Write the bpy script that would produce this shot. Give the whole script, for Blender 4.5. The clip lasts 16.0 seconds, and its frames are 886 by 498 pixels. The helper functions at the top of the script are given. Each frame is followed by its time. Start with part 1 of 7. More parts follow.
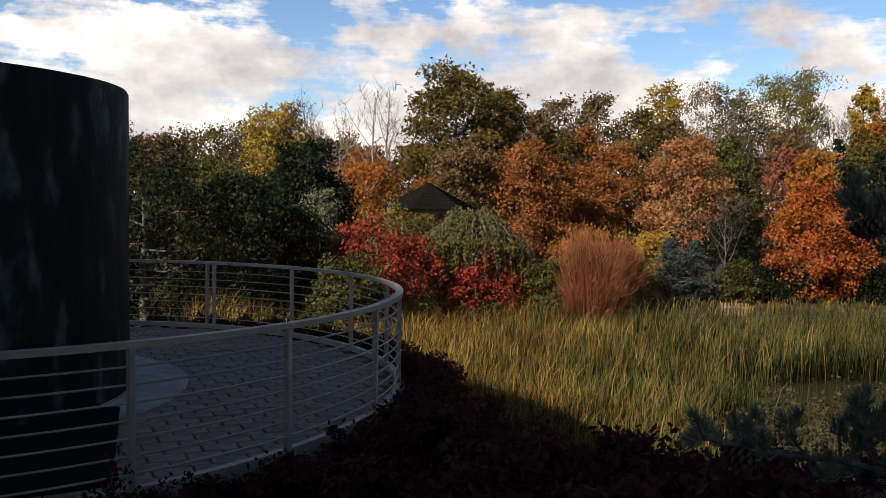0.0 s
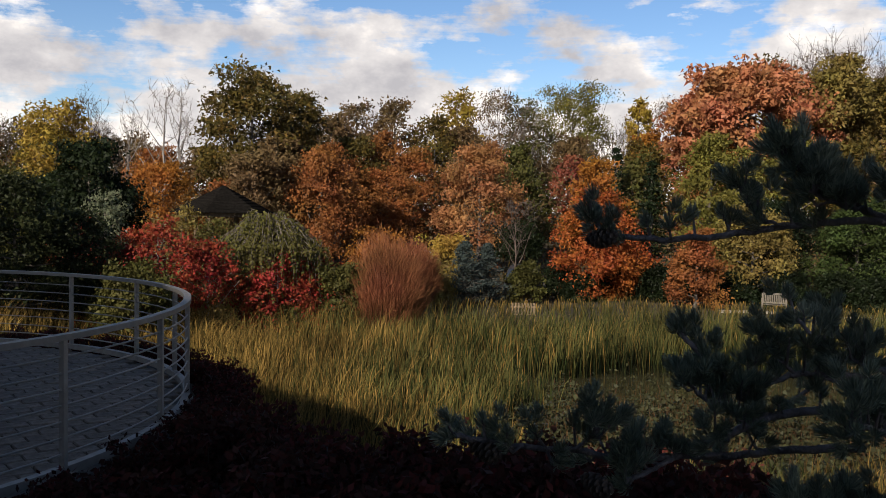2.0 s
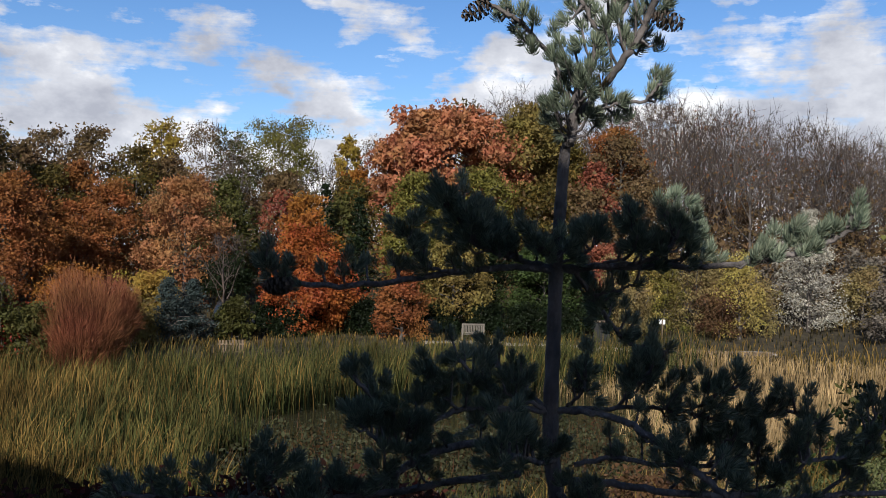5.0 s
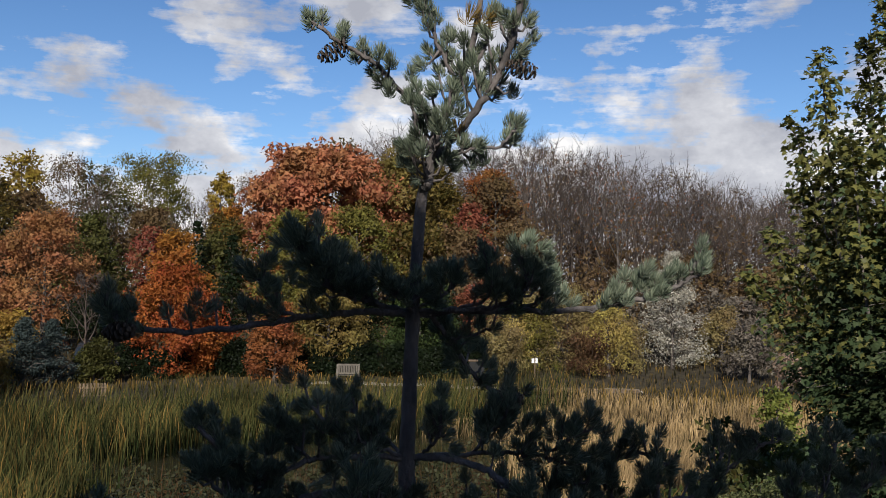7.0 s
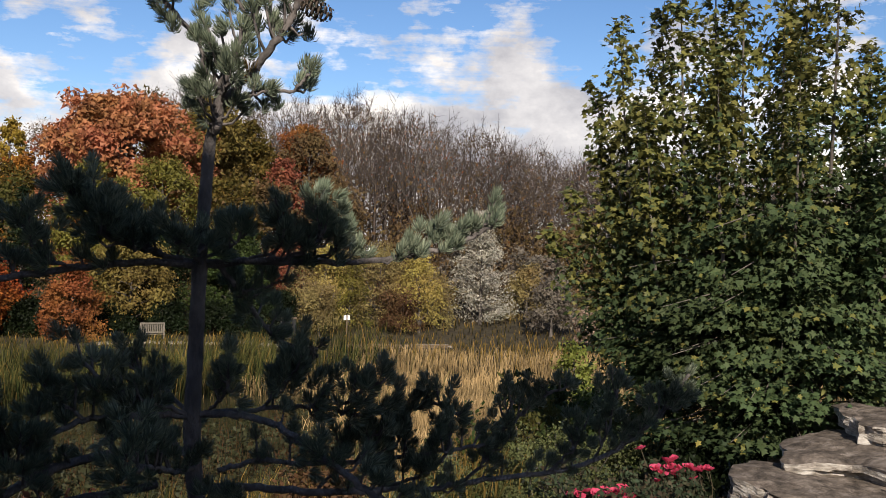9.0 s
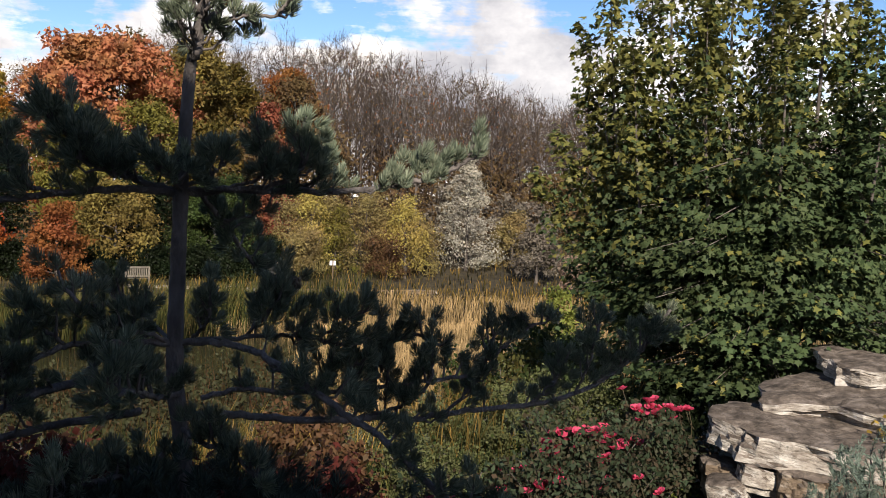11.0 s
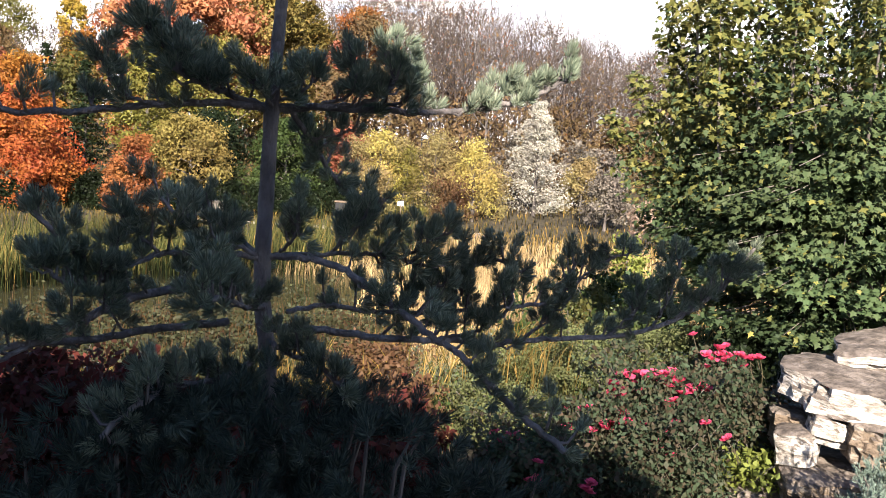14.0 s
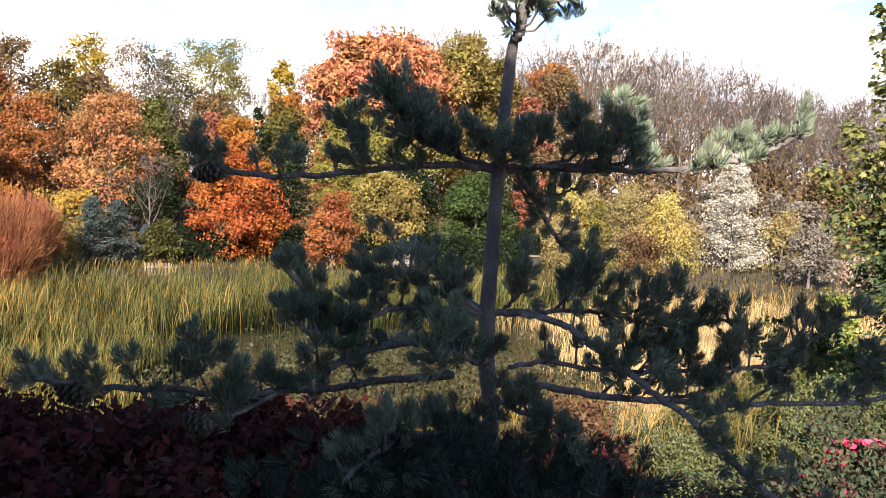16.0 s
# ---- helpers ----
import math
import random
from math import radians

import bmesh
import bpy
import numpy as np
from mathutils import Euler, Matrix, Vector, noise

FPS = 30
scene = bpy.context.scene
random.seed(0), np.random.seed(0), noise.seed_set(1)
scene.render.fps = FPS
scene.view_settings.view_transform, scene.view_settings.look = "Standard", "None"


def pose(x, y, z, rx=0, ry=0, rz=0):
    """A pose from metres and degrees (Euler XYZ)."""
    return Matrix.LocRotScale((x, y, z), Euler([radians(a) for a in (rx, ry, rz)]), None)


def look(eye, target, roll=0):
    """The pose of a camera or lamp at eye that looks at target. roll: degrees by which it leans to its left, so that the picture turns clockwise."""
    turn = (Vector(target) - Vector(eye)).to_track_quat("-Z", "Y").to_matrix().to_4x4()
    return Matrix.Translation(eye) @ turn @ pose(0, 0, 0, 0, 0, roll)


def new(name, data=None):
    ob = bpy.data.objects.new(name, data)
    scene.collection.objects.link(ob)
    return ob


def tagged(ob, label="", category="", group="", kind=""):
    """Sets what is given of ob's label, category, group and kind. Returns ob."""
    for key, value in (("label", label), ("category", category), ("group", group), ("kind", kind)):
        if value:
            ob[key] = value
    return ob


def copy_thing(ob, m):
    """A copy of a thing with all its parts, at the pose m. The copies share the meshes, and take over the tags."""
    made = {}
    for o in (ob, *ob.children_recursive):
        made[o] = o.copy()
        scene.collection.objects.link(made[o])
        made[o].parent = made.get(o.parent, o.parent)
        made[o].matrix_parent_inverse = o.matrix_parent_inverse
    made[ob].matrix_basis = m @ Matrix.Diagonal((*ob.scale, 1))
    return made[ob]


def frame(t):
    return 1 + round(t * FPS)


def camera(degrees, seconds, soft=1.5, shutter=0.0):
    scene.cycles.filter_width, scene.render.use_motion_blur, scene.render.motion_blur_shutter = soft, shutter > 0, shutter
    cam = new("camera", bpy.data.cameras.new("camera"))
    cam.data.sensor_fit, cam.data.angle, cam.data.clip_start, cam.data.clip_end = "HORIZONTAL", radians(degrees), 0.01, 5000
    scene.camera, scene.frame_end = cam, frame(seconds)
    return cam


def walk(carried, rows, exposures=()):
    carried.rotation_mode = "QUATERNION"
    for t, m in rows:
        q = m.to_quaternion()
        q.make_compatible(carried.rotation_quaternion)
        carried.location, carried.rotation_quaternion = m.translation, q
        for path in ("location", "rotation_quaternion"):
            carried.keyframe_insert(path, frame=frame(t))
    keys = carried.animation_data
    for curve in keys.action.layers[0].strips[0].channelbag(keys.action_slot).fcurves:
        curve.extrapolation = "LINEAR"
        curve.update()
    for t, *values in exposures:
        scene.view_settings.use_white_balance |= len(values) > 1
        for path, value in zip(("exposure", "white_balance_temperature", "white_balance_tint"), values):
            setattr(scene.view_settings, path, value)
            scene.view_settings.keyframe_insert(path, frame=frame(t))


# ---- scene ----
cam = camera(52.0, 16.0, soft=0.85)
EYE = 2.0
ROWS = [
    (0.0, 0.000, 0.000, -0.000, -0.00, -2.73, -0.73),
    (0.5, 0.009, -0.021, 0.001, -2.56, -2.78, -0.76),
    (1.0, 0.033, -0.042, 0.008, -5.51, -2.75, -0.72),
    (1.5, 0.060, -0.060, 0.019, -8.78, -2.54, -0.80),
    (2.0, 0.079, -0.081, 0.022, -12.56, -2.35, -0.91),
    (2.5, 0.098, -0.104, 0.020, -15.64, -1.99, -0.79),
    (3.0, 0.110, -0.112, 0.030, -18.59, -1.71, -0.54),
    (3.5, 0.116, -0.128, 0.034, -21.77, -1.84, -0.93),
    (4.0, 0.121, -0.147, 0.043, -25.27, -1.43, -1.07),
    (6.5, 0.193, -0.156, 0.069, -36.22, 2.32, -1.03),
    (7.0, 0.208, -0.158, 0.072, -38.36, 2.72, -1.14),
    (7.5, 0.219, -0.166, 0.074, -41.30, 2.76, -1.08),
    (8.0, 0.237, -0.160, 0.069, -44.86, 1.90, -1.18),
    (8.5, 0.257, -0.161, 0.061, -48.22, 1.17, -1.41),
    (9.0, 0.287, -0.151, 0.055, -50.05, 0.32, -1.51),
    (11.5, 0.297, -0.156, -0.001, -50.86, -3.92, -2.36),
    (12.0, 0.287, -0.147, -0.012, -50.70, -4.95, -2.72),
    (12.5, 0.285, -0.138, -0.021, -49.59, -5.99, -2.60),
    (13.0, 0.287, -0.131, -0.028, -48.84, -6.85, -3.25),
    (13.5, 0.293, -0.117, -0.038, -48.11, -7.50, -3.64),
    (14.0, 0.263, -0.124, -0.047, -46.58, -6.70, -3.64),
    (14.5, 0.253, -0.113, -0.047, -44.73, -5.39, -3.65),
    (15.0, 0.240, -0.095, -0.044, -42.11, -4.69, -3.35),
    (15.5, 0.205, -0.091, -0.039, -38.61, -4.13, -3.08),
    (16.0, 0.166, -0.087, -0.040, -34.85, -3.98, -3.07),
]
EXPOSURES = [(0, 0.6, 6900, 12), (1, 0.53, 6800, 11.5), (2, 0.45, 6600, 11), (3, 0.37, 6150, 10), (4, 0.4, 5900, 9.5), (6.5, 0.19, 5850, 9.5), (7.5, 0.17, 6200, 10.5), (9, 0.46, 6450, 11), (11.5, 0.8, 6450, 11.5), (12.5, 1.24, 6450, 12.5), (13, 1.6, 6350, 13), (13.5, 1.95, 6300, 13), (14.5, 2.06, 6350, 13), (16, 2.02, 6400, 13)]
walk(cam, [(t, pose(x, y, EYE + z, 90 + pitch, roll, yaw)) for t, x, y, z, yaw, pitch, roll in ROWS], EXPOSURES)

# ---- light ----
SUN_AZ, SUN_EL = radians(223.0), radians(30.0)
world = bpy.data.worlds.new("sky")
scene.world = world
world.use_nodes = True
wn, wl = world.node_tree.nodes, world.node_tree.links
wn.clear()
w_out, w_bg = wn.new("ShaderNodeOutputWorld"), wn.new("ShaderNodeBackground")
w_sky = wn.new("ShaderNodeTexSky")
w_sky.sky_type, w_sky.sun_disc, w_sky.sun_elevation, w_sky.sun_rotation = "NISHITA", False, SUN_EL, SUN_AZ
w_sky.air_density, w_sky.dust_density, w_sky.ozone_density = 1.0, 0.6, 2.0
w_co = wn.new("ShaderNodeTexCoord")


def w_math(op, a, b=None, c=None):
    n = wn.new("ShaderNodeMath")
    n.operation = op
    for i, v in enumerate((a, b, c)):
        if v is None:
            continue
        if isinstance(v, (int, float)):
            n.inputs[i].default_value = v
        else:
            wl.new(v, n.inputs[i])
    return n.outputs[0]


def w_noise(scale, detail, rough, stretch, shift):
    m = wn.new("ShaderNodeMapping")
    m.inputs["Scale"].default_value = stretch
    m.inputs["Location"].default_value = shift
    wl.new(w_co.outputs["Generated"], m.inputs["Vector"])
    n = wn.new("ShaderNodeTexNoise")
    n.inputs["Scale"].default_value, n.inputs["Detail"].default_value, n.inputs["Roughness"].default_value = scale, detail, rough
    wl.new(m.outputs[0], n.inputs["Vector"])
    return n.outputs[0]


def w_ramp(v, stops):
    r = wn.new("ShaderNodeValToRGB")
    e = r.color_ramp.elements
    while len(e) < len(stops):
        e.new(0.5)
    for k, (p, c) in zip(e, stops):
        k.position, k.color = p, (*c, 1)
    wl.new(v, r.inputs[0])
    return r.outputs[0]


w_xyz = wn.new("ShaderNodeSeparateXYZ")
wl.new(w_co.outputs["Generated"], w_xyz.inputs[0])
height = w_xyz.outputs[2]
puffs = w_noise(9.5, 10, 0.58, (1, 1, 1.9), (0.31, 1.74, 0.2))
streaks = w_noise(3.0, 9, 0.62, (1, 1, 9.0), (2.1, 0.4, 1.3))
# heaped cloud towards the horizon, thinning to open blue with a few streaks above
low = w_ramp(height, [(0.06, (0.150, 0.150, 0.150)), (0.145, (0.110, 0.110, 0.110)), (0.20, (0.022, 0.022, 0.022)), (0.30, (0.015, 0.015, 0.015))])
cover = w_math("ADD", w_math("ADD", w_math("MULTIPLY", puffs, 0.62), w_math("MULTIPLY", streaks, 0.40)), low)
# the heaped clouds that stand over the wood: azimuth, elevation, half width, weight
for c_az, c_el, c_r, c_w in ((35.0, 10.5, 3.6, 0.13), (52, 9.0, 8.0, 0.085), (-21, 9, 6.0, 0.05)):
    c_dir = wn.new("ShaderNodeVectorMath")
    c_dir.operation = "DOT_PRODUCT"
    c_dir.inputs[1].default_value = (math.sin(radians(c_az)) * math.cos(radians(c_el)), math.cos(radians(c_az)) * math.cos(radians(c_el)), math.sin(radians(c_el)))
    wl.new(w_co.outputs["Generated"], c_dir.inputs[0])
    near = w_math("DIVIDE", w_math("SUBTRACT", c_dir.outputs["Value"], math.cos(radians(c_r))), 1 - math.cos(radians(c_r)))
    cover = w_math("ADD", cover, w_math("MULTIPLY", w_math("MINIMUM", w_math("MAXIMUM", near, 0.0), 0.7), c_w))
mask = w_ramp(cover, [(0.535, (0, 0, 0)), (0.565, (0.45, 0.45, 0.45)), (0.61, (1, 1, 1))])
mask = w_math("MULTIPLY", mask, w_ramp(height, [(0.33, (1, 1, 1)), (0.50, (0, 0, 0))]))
body = w_noise(7.0, 6, 0.6, (1, 1, 1.6), (0.7, 0.2, 0.9))
tone = w_ramp(body, [(0.36, (0.56, 0.55, 0.58)), (0.52, (0.88, 0.85, 0.84)), (0.62, (1.30, 1.22, 1.13))])
w_cl = wn.new("ShaderNodeVectorMath")
w_cl.operation = "SCALE"
w_cl.inputs["Scale"].default_value = 10.6
wl.new(tone, w_cl.inputs[0])
w_mix = wn.new("ShaderNodeMix")
w_mix.data_type = "RGBA"
wl.new(mask, w_mix.inputs["Factor"])
w_hs = wn.new("ShaderNodeHueSaturation")
w_hs.inputs["Saturation"].default_value = 1.12
w_tint = wn.new("ShaderNodeVectorMath")
w_tint.operation = "MULTIPLY"
w_tint.inputs[1].default_value = (1.00, 1.04, 1.16)
wl.new(w_sky.outputs[0], w_tint.inputs[0])
w_haze = wn.new("ShaderNodeVectorMath")
w_haze.operation = "SCALE"
wl.new(w_tint.outputs[0], w_haze.inputs[0])
wl.new(w_math("SUBTRACT", 1.42, w_math("MULTIPLY", w_math("MAXIMUM", height, 0.0), 0.85)), w_haze.inputs["Scale"])
wl.new(w_haze.outputs[0], w_hs.inputs["Color"])
wl.new(w_hs.outputs[0], w_mix.inputs["A"])
wl.new(w_cl.outputs[0], w_mix.inputs["B"])
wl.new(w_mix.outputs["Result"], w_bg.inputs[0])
w_bg.inputs[1].default_value = 0.067
wl.new(w_bg.outputs[0], w_out.inputs[0])

sun = new("sun", bpy.data.lights.new("sun", "SUN"))
sun.data.energy, sun.data.angle, sun.data.color = 5.0, radians(0.5), (1.0, 0.91, 0.77)
sun_dir = Vector((math.sin(SUN_AZ) * math.cos(SUN_EL), math.cos(SUN_AZ) * math.cos(SUN_EL), math.sin(SUN_EL)))
sun.matrix_world = look(sun_dir * 60, (0, 0, 0))

# ---- materials ----
def material(name, rough=0.7, metal=0.0):
    m = bpy.data.materials.new(name)
    m.use_nodes = True
    b = m.node_tree.nodes["Principled BSDF"]
    b.inputs["Roughness"].default_value, b.inputs["Metallic"].default_value = rough, metal
    b.inputs["Specular IOR Level"].default_value = 0.3
    return m, m.node_tree.nodes, m.node_tree.links, b


def ramp(nodes, links, value, colours):
    r = nodes.new("ShaderNodeValToRGB")
    e = r.color_ramp.elements
    while len(e) < len(colours):
        e.new(0.5)
    for i, (k, c) in enumerate(zip(e, colours)):
        if len(c) == 4:
            k.position = c[3]
        else:
            k.position = i / max(1, len(colours) - 1)
        k.color = (*c[:3], 1)
    links.new(value, r.inputs[0])
    return r.outputs[0]


def surface(name, colours, scale=4.0, rough=0.8, bump=0.3, bump_scale=40.0, metal=0.0, fine=6, stretch=(1, 1, 1), stain=0.35, stain_scale=0.8):
    """Grain from one noise, broad stains from a second, relief from a third."""
    m, n, l, b = material(name, rough, metal)
    co, mp = n.new("ShaderNodeTexCoord"), n.new("ShaderNodeMapping")
    mp.inputs["Scale"].default_value = stretch
    l.new(co.outputs["Object"], mp.inputs[0])

    def noise_node(s, d):
        t = n.new("ShaderNodeTexNoise")
        t.inputs["Scale"].default_value, t.inputs["Detail"].default_value = s, d
        l.new(mp.outputs[0], t.inputs["Vector"])
        return t.outputs[0]

    base = ramp(n, l, noise_node(scale, fine), [(*c, 0.3 + 0.4 * i / max(1, len(colours) - 1)) for i, c in enumerate(colours)])
    mx = n.new("ShaderNodeMix")
    mx.data_type, mx.blend_type = "RGBA", "MULTIPLY"
    mx.inputs["Factor"].default_value = stain
    l.new(base, mx.inputs["A"])
    l.new(ramp(n, l, noise_node(stain_scale, 5), [(0.25, 0.25, 0.25, 0.32), (1, 1, 1, 0.62)]), mx.inputs["B"])
    info = n.new("ShaderNodeObjectInfo")
    hs = n.new("ShaderNodeHueSaturation")
    mr = n.new("ShaderNodeMapRange")
    mr.inputs["To Min"].default_value, mr.inputs["To Max"].default_value = 0.86, 1.14
    l.new(info.outputs["Random"], mr.inputs["Value"])
    l.new(mr.outputs[0], hs.inputs["Value"])
    l.new(mx.outputs["Result"], hs.inputs["Color"])
    l.new(hs.outputs[0], b.inputs["Base Color"])
    bp = n.new("ShaderNodeBump")
    bp.inputs["Strength"].default_value, bp.inputs["Distance"].default_value = bump, 0.02
    l.new(noise_node(bump_scale, 5), bp.inputs["Height"])
    l.new(bp.outputs[0], b.inputs["Normal"])
    return m


def leaves(name, colours, rough=0.55, through_light=0.3, patch=0.5, patch_scale=0.9, dull=0.96):
    """Each leaf takes its own colour, and broad patches of the crown shift it."""
    m, n, l, b = material(name, rough)
    b.inputs["Specular IOR Level"].default_value = 0.12
    geo = n.new("ShaderNodeNewGeometry")
    col = ramp(n, l, geo.outputs["Random Per Island"], [tuple(0.62 * (0.62 * v + 0.38 * sum(k[i] for k in colours) / len(colours)) for i, v in enumerate(c[:3])) for c in colours])
    co, t = n.new("ShaderNodeTexCoord"), n.new("ShaderNodeTexNoise")
    t.inputs["Scale"].default_value, t.inputs["Detail"].default_value = patch_scale, 3
    l.new(co.outputs["Object"], t.inputs["Vector"])
    hs, mr = n.new("ShaderNodeHueSaturation"), n.new("ShaderNodeMapRange")
    mr.inputs["From Min"].default_value, mr.inputs["From Max"].default_value = 0.3, 0.7
    mr.inputs["To Min"].default_value, mr.inputs["To Max"].default_value = 1 - patch, 1 + patch * 0.7
    l.new(t.outputs[0], mr.inputs["Value"])
    l.new(mr.outputs[0], hs.inputs["Value"])
    hs.inputs["Saturation"].default_value = dull
    mh = n.new("ShaderNodeMapRange")
    mh.inputs["From Min"].default_value, mh.inputs["From Max"].default_value = 0.3, 0.7
    mh.inputs["To Min"].default_value, mh.inputs["To Max"].default_value = 0.485, 0.515
    t2 = n.new("ShaderNodeTexNoise")
    t2.inputs["Scale"].default_value = patch_scale * 0.6
    l.new(co.outputs["Object"], t2.inputs["Vector"])
    l.new(t2.outputs[0], mh.inputs["Value"])
    l.new(mh.outputs[0], hs.inputs["Hue"])
    l.new(col, hs.inputs["Color"])
    l.new(hs.outputs[0], b.inputs["Base Color"])
    tr, mix, out = n.new("ShaderNodeBsdfTranslucent"), n.new("ShaderNodeMixShader"), n["Material Output"]
    l.new(hs.outputs[0], tr.inputs["Color"])
    mix.inputs[0].default_value = through_light
    l.new(b.outputs[0], mix.inputs[1])
    l.new(tr.outputs[0], mix.inputs[2])
    l.new(mix.outputs[0], out.inputs["Surface"])
    return m


def blades(name, root, mid, tip, vary):
    """Reed leaves: darkest at the root, drier to the tip (v runs along the leaf), each leaf its own tone."""
    m, n, l, b = material(name, 0.8)
    b.inputs["Specular IOR Level"].default_value = 0.1
    uv, sp = n.new("ShaderNodeUVMap"), n.new("ShaderNodeSeparateXYZ")
    l.new(uv.outputs[0], sp.inputs[0])
    geo = n.new("ShaderNodeNewGeometry")
    add = n.new("ShaderNodeMath")
    add.operation = "MULTIPLY_ADD"
    l.new(geo.outputs["Random Per Island"], add.inputs[0])
    add.inputs[1].default_value = vary
    sb = n.new("ShaderNodeMath")
    sb.operation = "SUBTRACT"
    l.new(sp.outputs[1], sb.inputs[0])
    sb.inputs[1].default_value = vary * 0.5
    l.new(sb.outputs[0], add.inputs[2])
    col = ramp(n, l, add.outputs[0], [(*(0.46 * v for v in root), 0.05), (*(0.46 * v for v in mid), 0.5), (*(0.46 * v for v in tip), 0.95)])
    co, t = n.new("ShaderNodeTexCoord"), n.new("ShaderNodeTexNoise")
    t.inputs["Scale"].default_value, t.inputs["Detail"].default_value = 0.6, 5
    l.new(co.outputs["Object"], t.inputs["Vector"])
    hs, mr = n.new("ShaderNodeHueSaturation"), n.new("ShaderNodeMapRange")
    mr.inputs["From Min"].default_value, mr.inputs["From Max"].default_value = 0.32, 0.68
    mr.inputs["To Min"].default_value, mr.inputs["To Max"].default_value = 0.45, 1.6
    l.new(t.outputs[0], mr.inputs["Value"])
    l.new(mr.outputs[0], hs.inputs["Value"])
    l.new(col, hs.inputs["Color"])
    l.new(hs.outputs[0], b.inputs["Base Color"])
    tr, mix = n.new("ShaderNodeBsdfTranslucent"), n.new("ShaderNodeMixShader")
    l.new(hs.outputs[0], tr.inputs["Color"])
    mix.inputs[0].default_value = 0.18
    l.new(b.outputs[0], mix.inputs[1])
    l.new(tr.outputs[0], mix.inputs[2])
    l.new(mix.outputs[0], n["Material Output"].inputs["Surface"])
    return m


BARK = surface("bark", [(0.05, 0.042, 0.036), (0.16, 0.135, 0.115)], 9, 0.9, 0.7, 30, stretch=(1, 1, 0.25))
PALE_BARK = surface("pale_bark", [(0.16, 0.14, 0.125), (0.34, 0.30, 0.27)], 7, 0.9, 0.5, 24, stretch=(1, 1, 0.25))
PINE_BARK = surface("pine_bark", [(0.075, 0.066, 0.062), (0.20, 0.172, 0.16)], 24, 0.85, 0.6, 90, stretch=(1, 1, 0.5), stain=0.45, stain_scale=7)
SOIL = surface("soil_and_litter", [(0.018, 0.014, 0.010), (0.045, 0.036, 0.020), (0.075, 0.058, 0.03)], 3.5, 0.95, 0.8, 18)

NEAR_BLACK = surface("near_black_ground", [(0.004, 0.0034, 0.0026), (0.011, 0.0088, 0.006)], 6, 0.95, 0.8, 22)
NEAR_BLACK.node_tree.nodes["Principled BSDF"].inputs["Specular IOR Level"].default_value = 0.05


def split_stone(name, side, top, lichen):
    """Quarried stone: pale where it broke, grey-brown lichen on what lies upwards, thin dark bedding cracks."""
    m, n, l, b = material(name, 0.85)
    co = n.new("ShaderNodeTexCoord")

    def noise_node(s, d, stretch):
        mp, t = n.new("ShaderNodeMapping"), n.new("ShaderNodeTexNoise")
        mp.inputs["Scale"].default_value = stretch
        l.new(co.outputs["Object"], mp.inputs[0])
        t.inputs["Scale"].default_value, t.inputs["Detail"].default_value = s, d
        t.inputs["Roughness"].default_value = 0.65
        l.new(mp.outputs[0], t.inputs["Vector"])
        return t.outputs[0]

    def mixed(f, a, c, kind="MIX"):
        x = n.new("ShaderNodeMix")
        x.data_type, x.blend_type = "RGBA", kind
        if isinstance(f, float):
            x.inputs["Factor"].default_value = f
        else:
            l.new(f, x.inputs["Factor"])
        l.new(a, x.inputs["A"])
        l.new(c, x.inputs["B"])
        return x.outputs["Result"]

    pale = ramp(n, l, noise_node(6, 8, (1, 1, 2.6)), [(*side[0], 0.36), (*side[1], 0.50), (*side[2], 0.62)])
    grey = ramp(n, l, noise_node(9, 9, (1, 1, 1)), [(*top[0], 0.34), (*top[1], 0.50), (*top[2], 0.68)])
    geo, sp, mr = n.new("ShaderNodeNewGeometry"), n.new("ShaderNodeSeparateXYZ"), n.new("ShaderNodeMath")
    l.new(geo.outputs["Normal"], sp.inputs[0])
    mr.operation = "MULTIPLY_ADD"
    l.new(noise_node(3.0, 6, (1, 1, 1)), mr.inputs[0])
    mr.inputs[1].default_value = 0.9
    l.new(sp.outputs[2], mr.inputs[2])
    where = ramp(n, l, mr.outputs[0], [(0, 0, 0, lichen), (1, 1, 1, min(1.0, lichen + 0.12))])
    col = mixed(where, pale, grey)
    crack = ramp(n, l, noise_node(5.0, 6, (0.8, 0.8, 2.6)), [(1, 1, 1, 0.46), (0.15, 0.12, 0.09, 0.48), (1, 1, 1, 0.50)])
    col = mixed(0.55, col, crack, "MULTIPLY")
    l.new(col, b.inputs["Base Color"])
    bp = n.new("ShaderNodeBump")
    bp.inputs["Strength"].default_value, bp.inputs["Distance"].default_value = 0.8, 0.03
    l.new(noise_node(16, 8, (1, 1, 2.4)), bp.inputs["Height"])
    l.new(bp.outputs[0], b.inputs["Normal"])
    return m


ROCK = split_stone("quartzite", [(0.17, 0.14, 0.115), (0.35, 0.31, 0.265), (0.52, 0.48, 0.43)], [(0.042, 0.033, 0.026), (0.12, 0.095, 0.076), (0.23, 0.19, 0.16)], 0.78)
ROCK_DARK = split_stone("brown_stone", [(0.085, 0.06, 0.04), (0.17, 0.125, 0.085), (0.30, 0.25, 0.20)], [(0.06, 0.05, 0.04), (0.14, 0.11, 0.088), (0.23, 0.19, 0.155)], 0.85)
PAVER = surface("concrete_paver", [(0.14, 0.105, 0.074), (0.28, 0.215, 0.158)], 16, 0.9, 0.5, 70, stain=0.45, stain_scale=0.9)
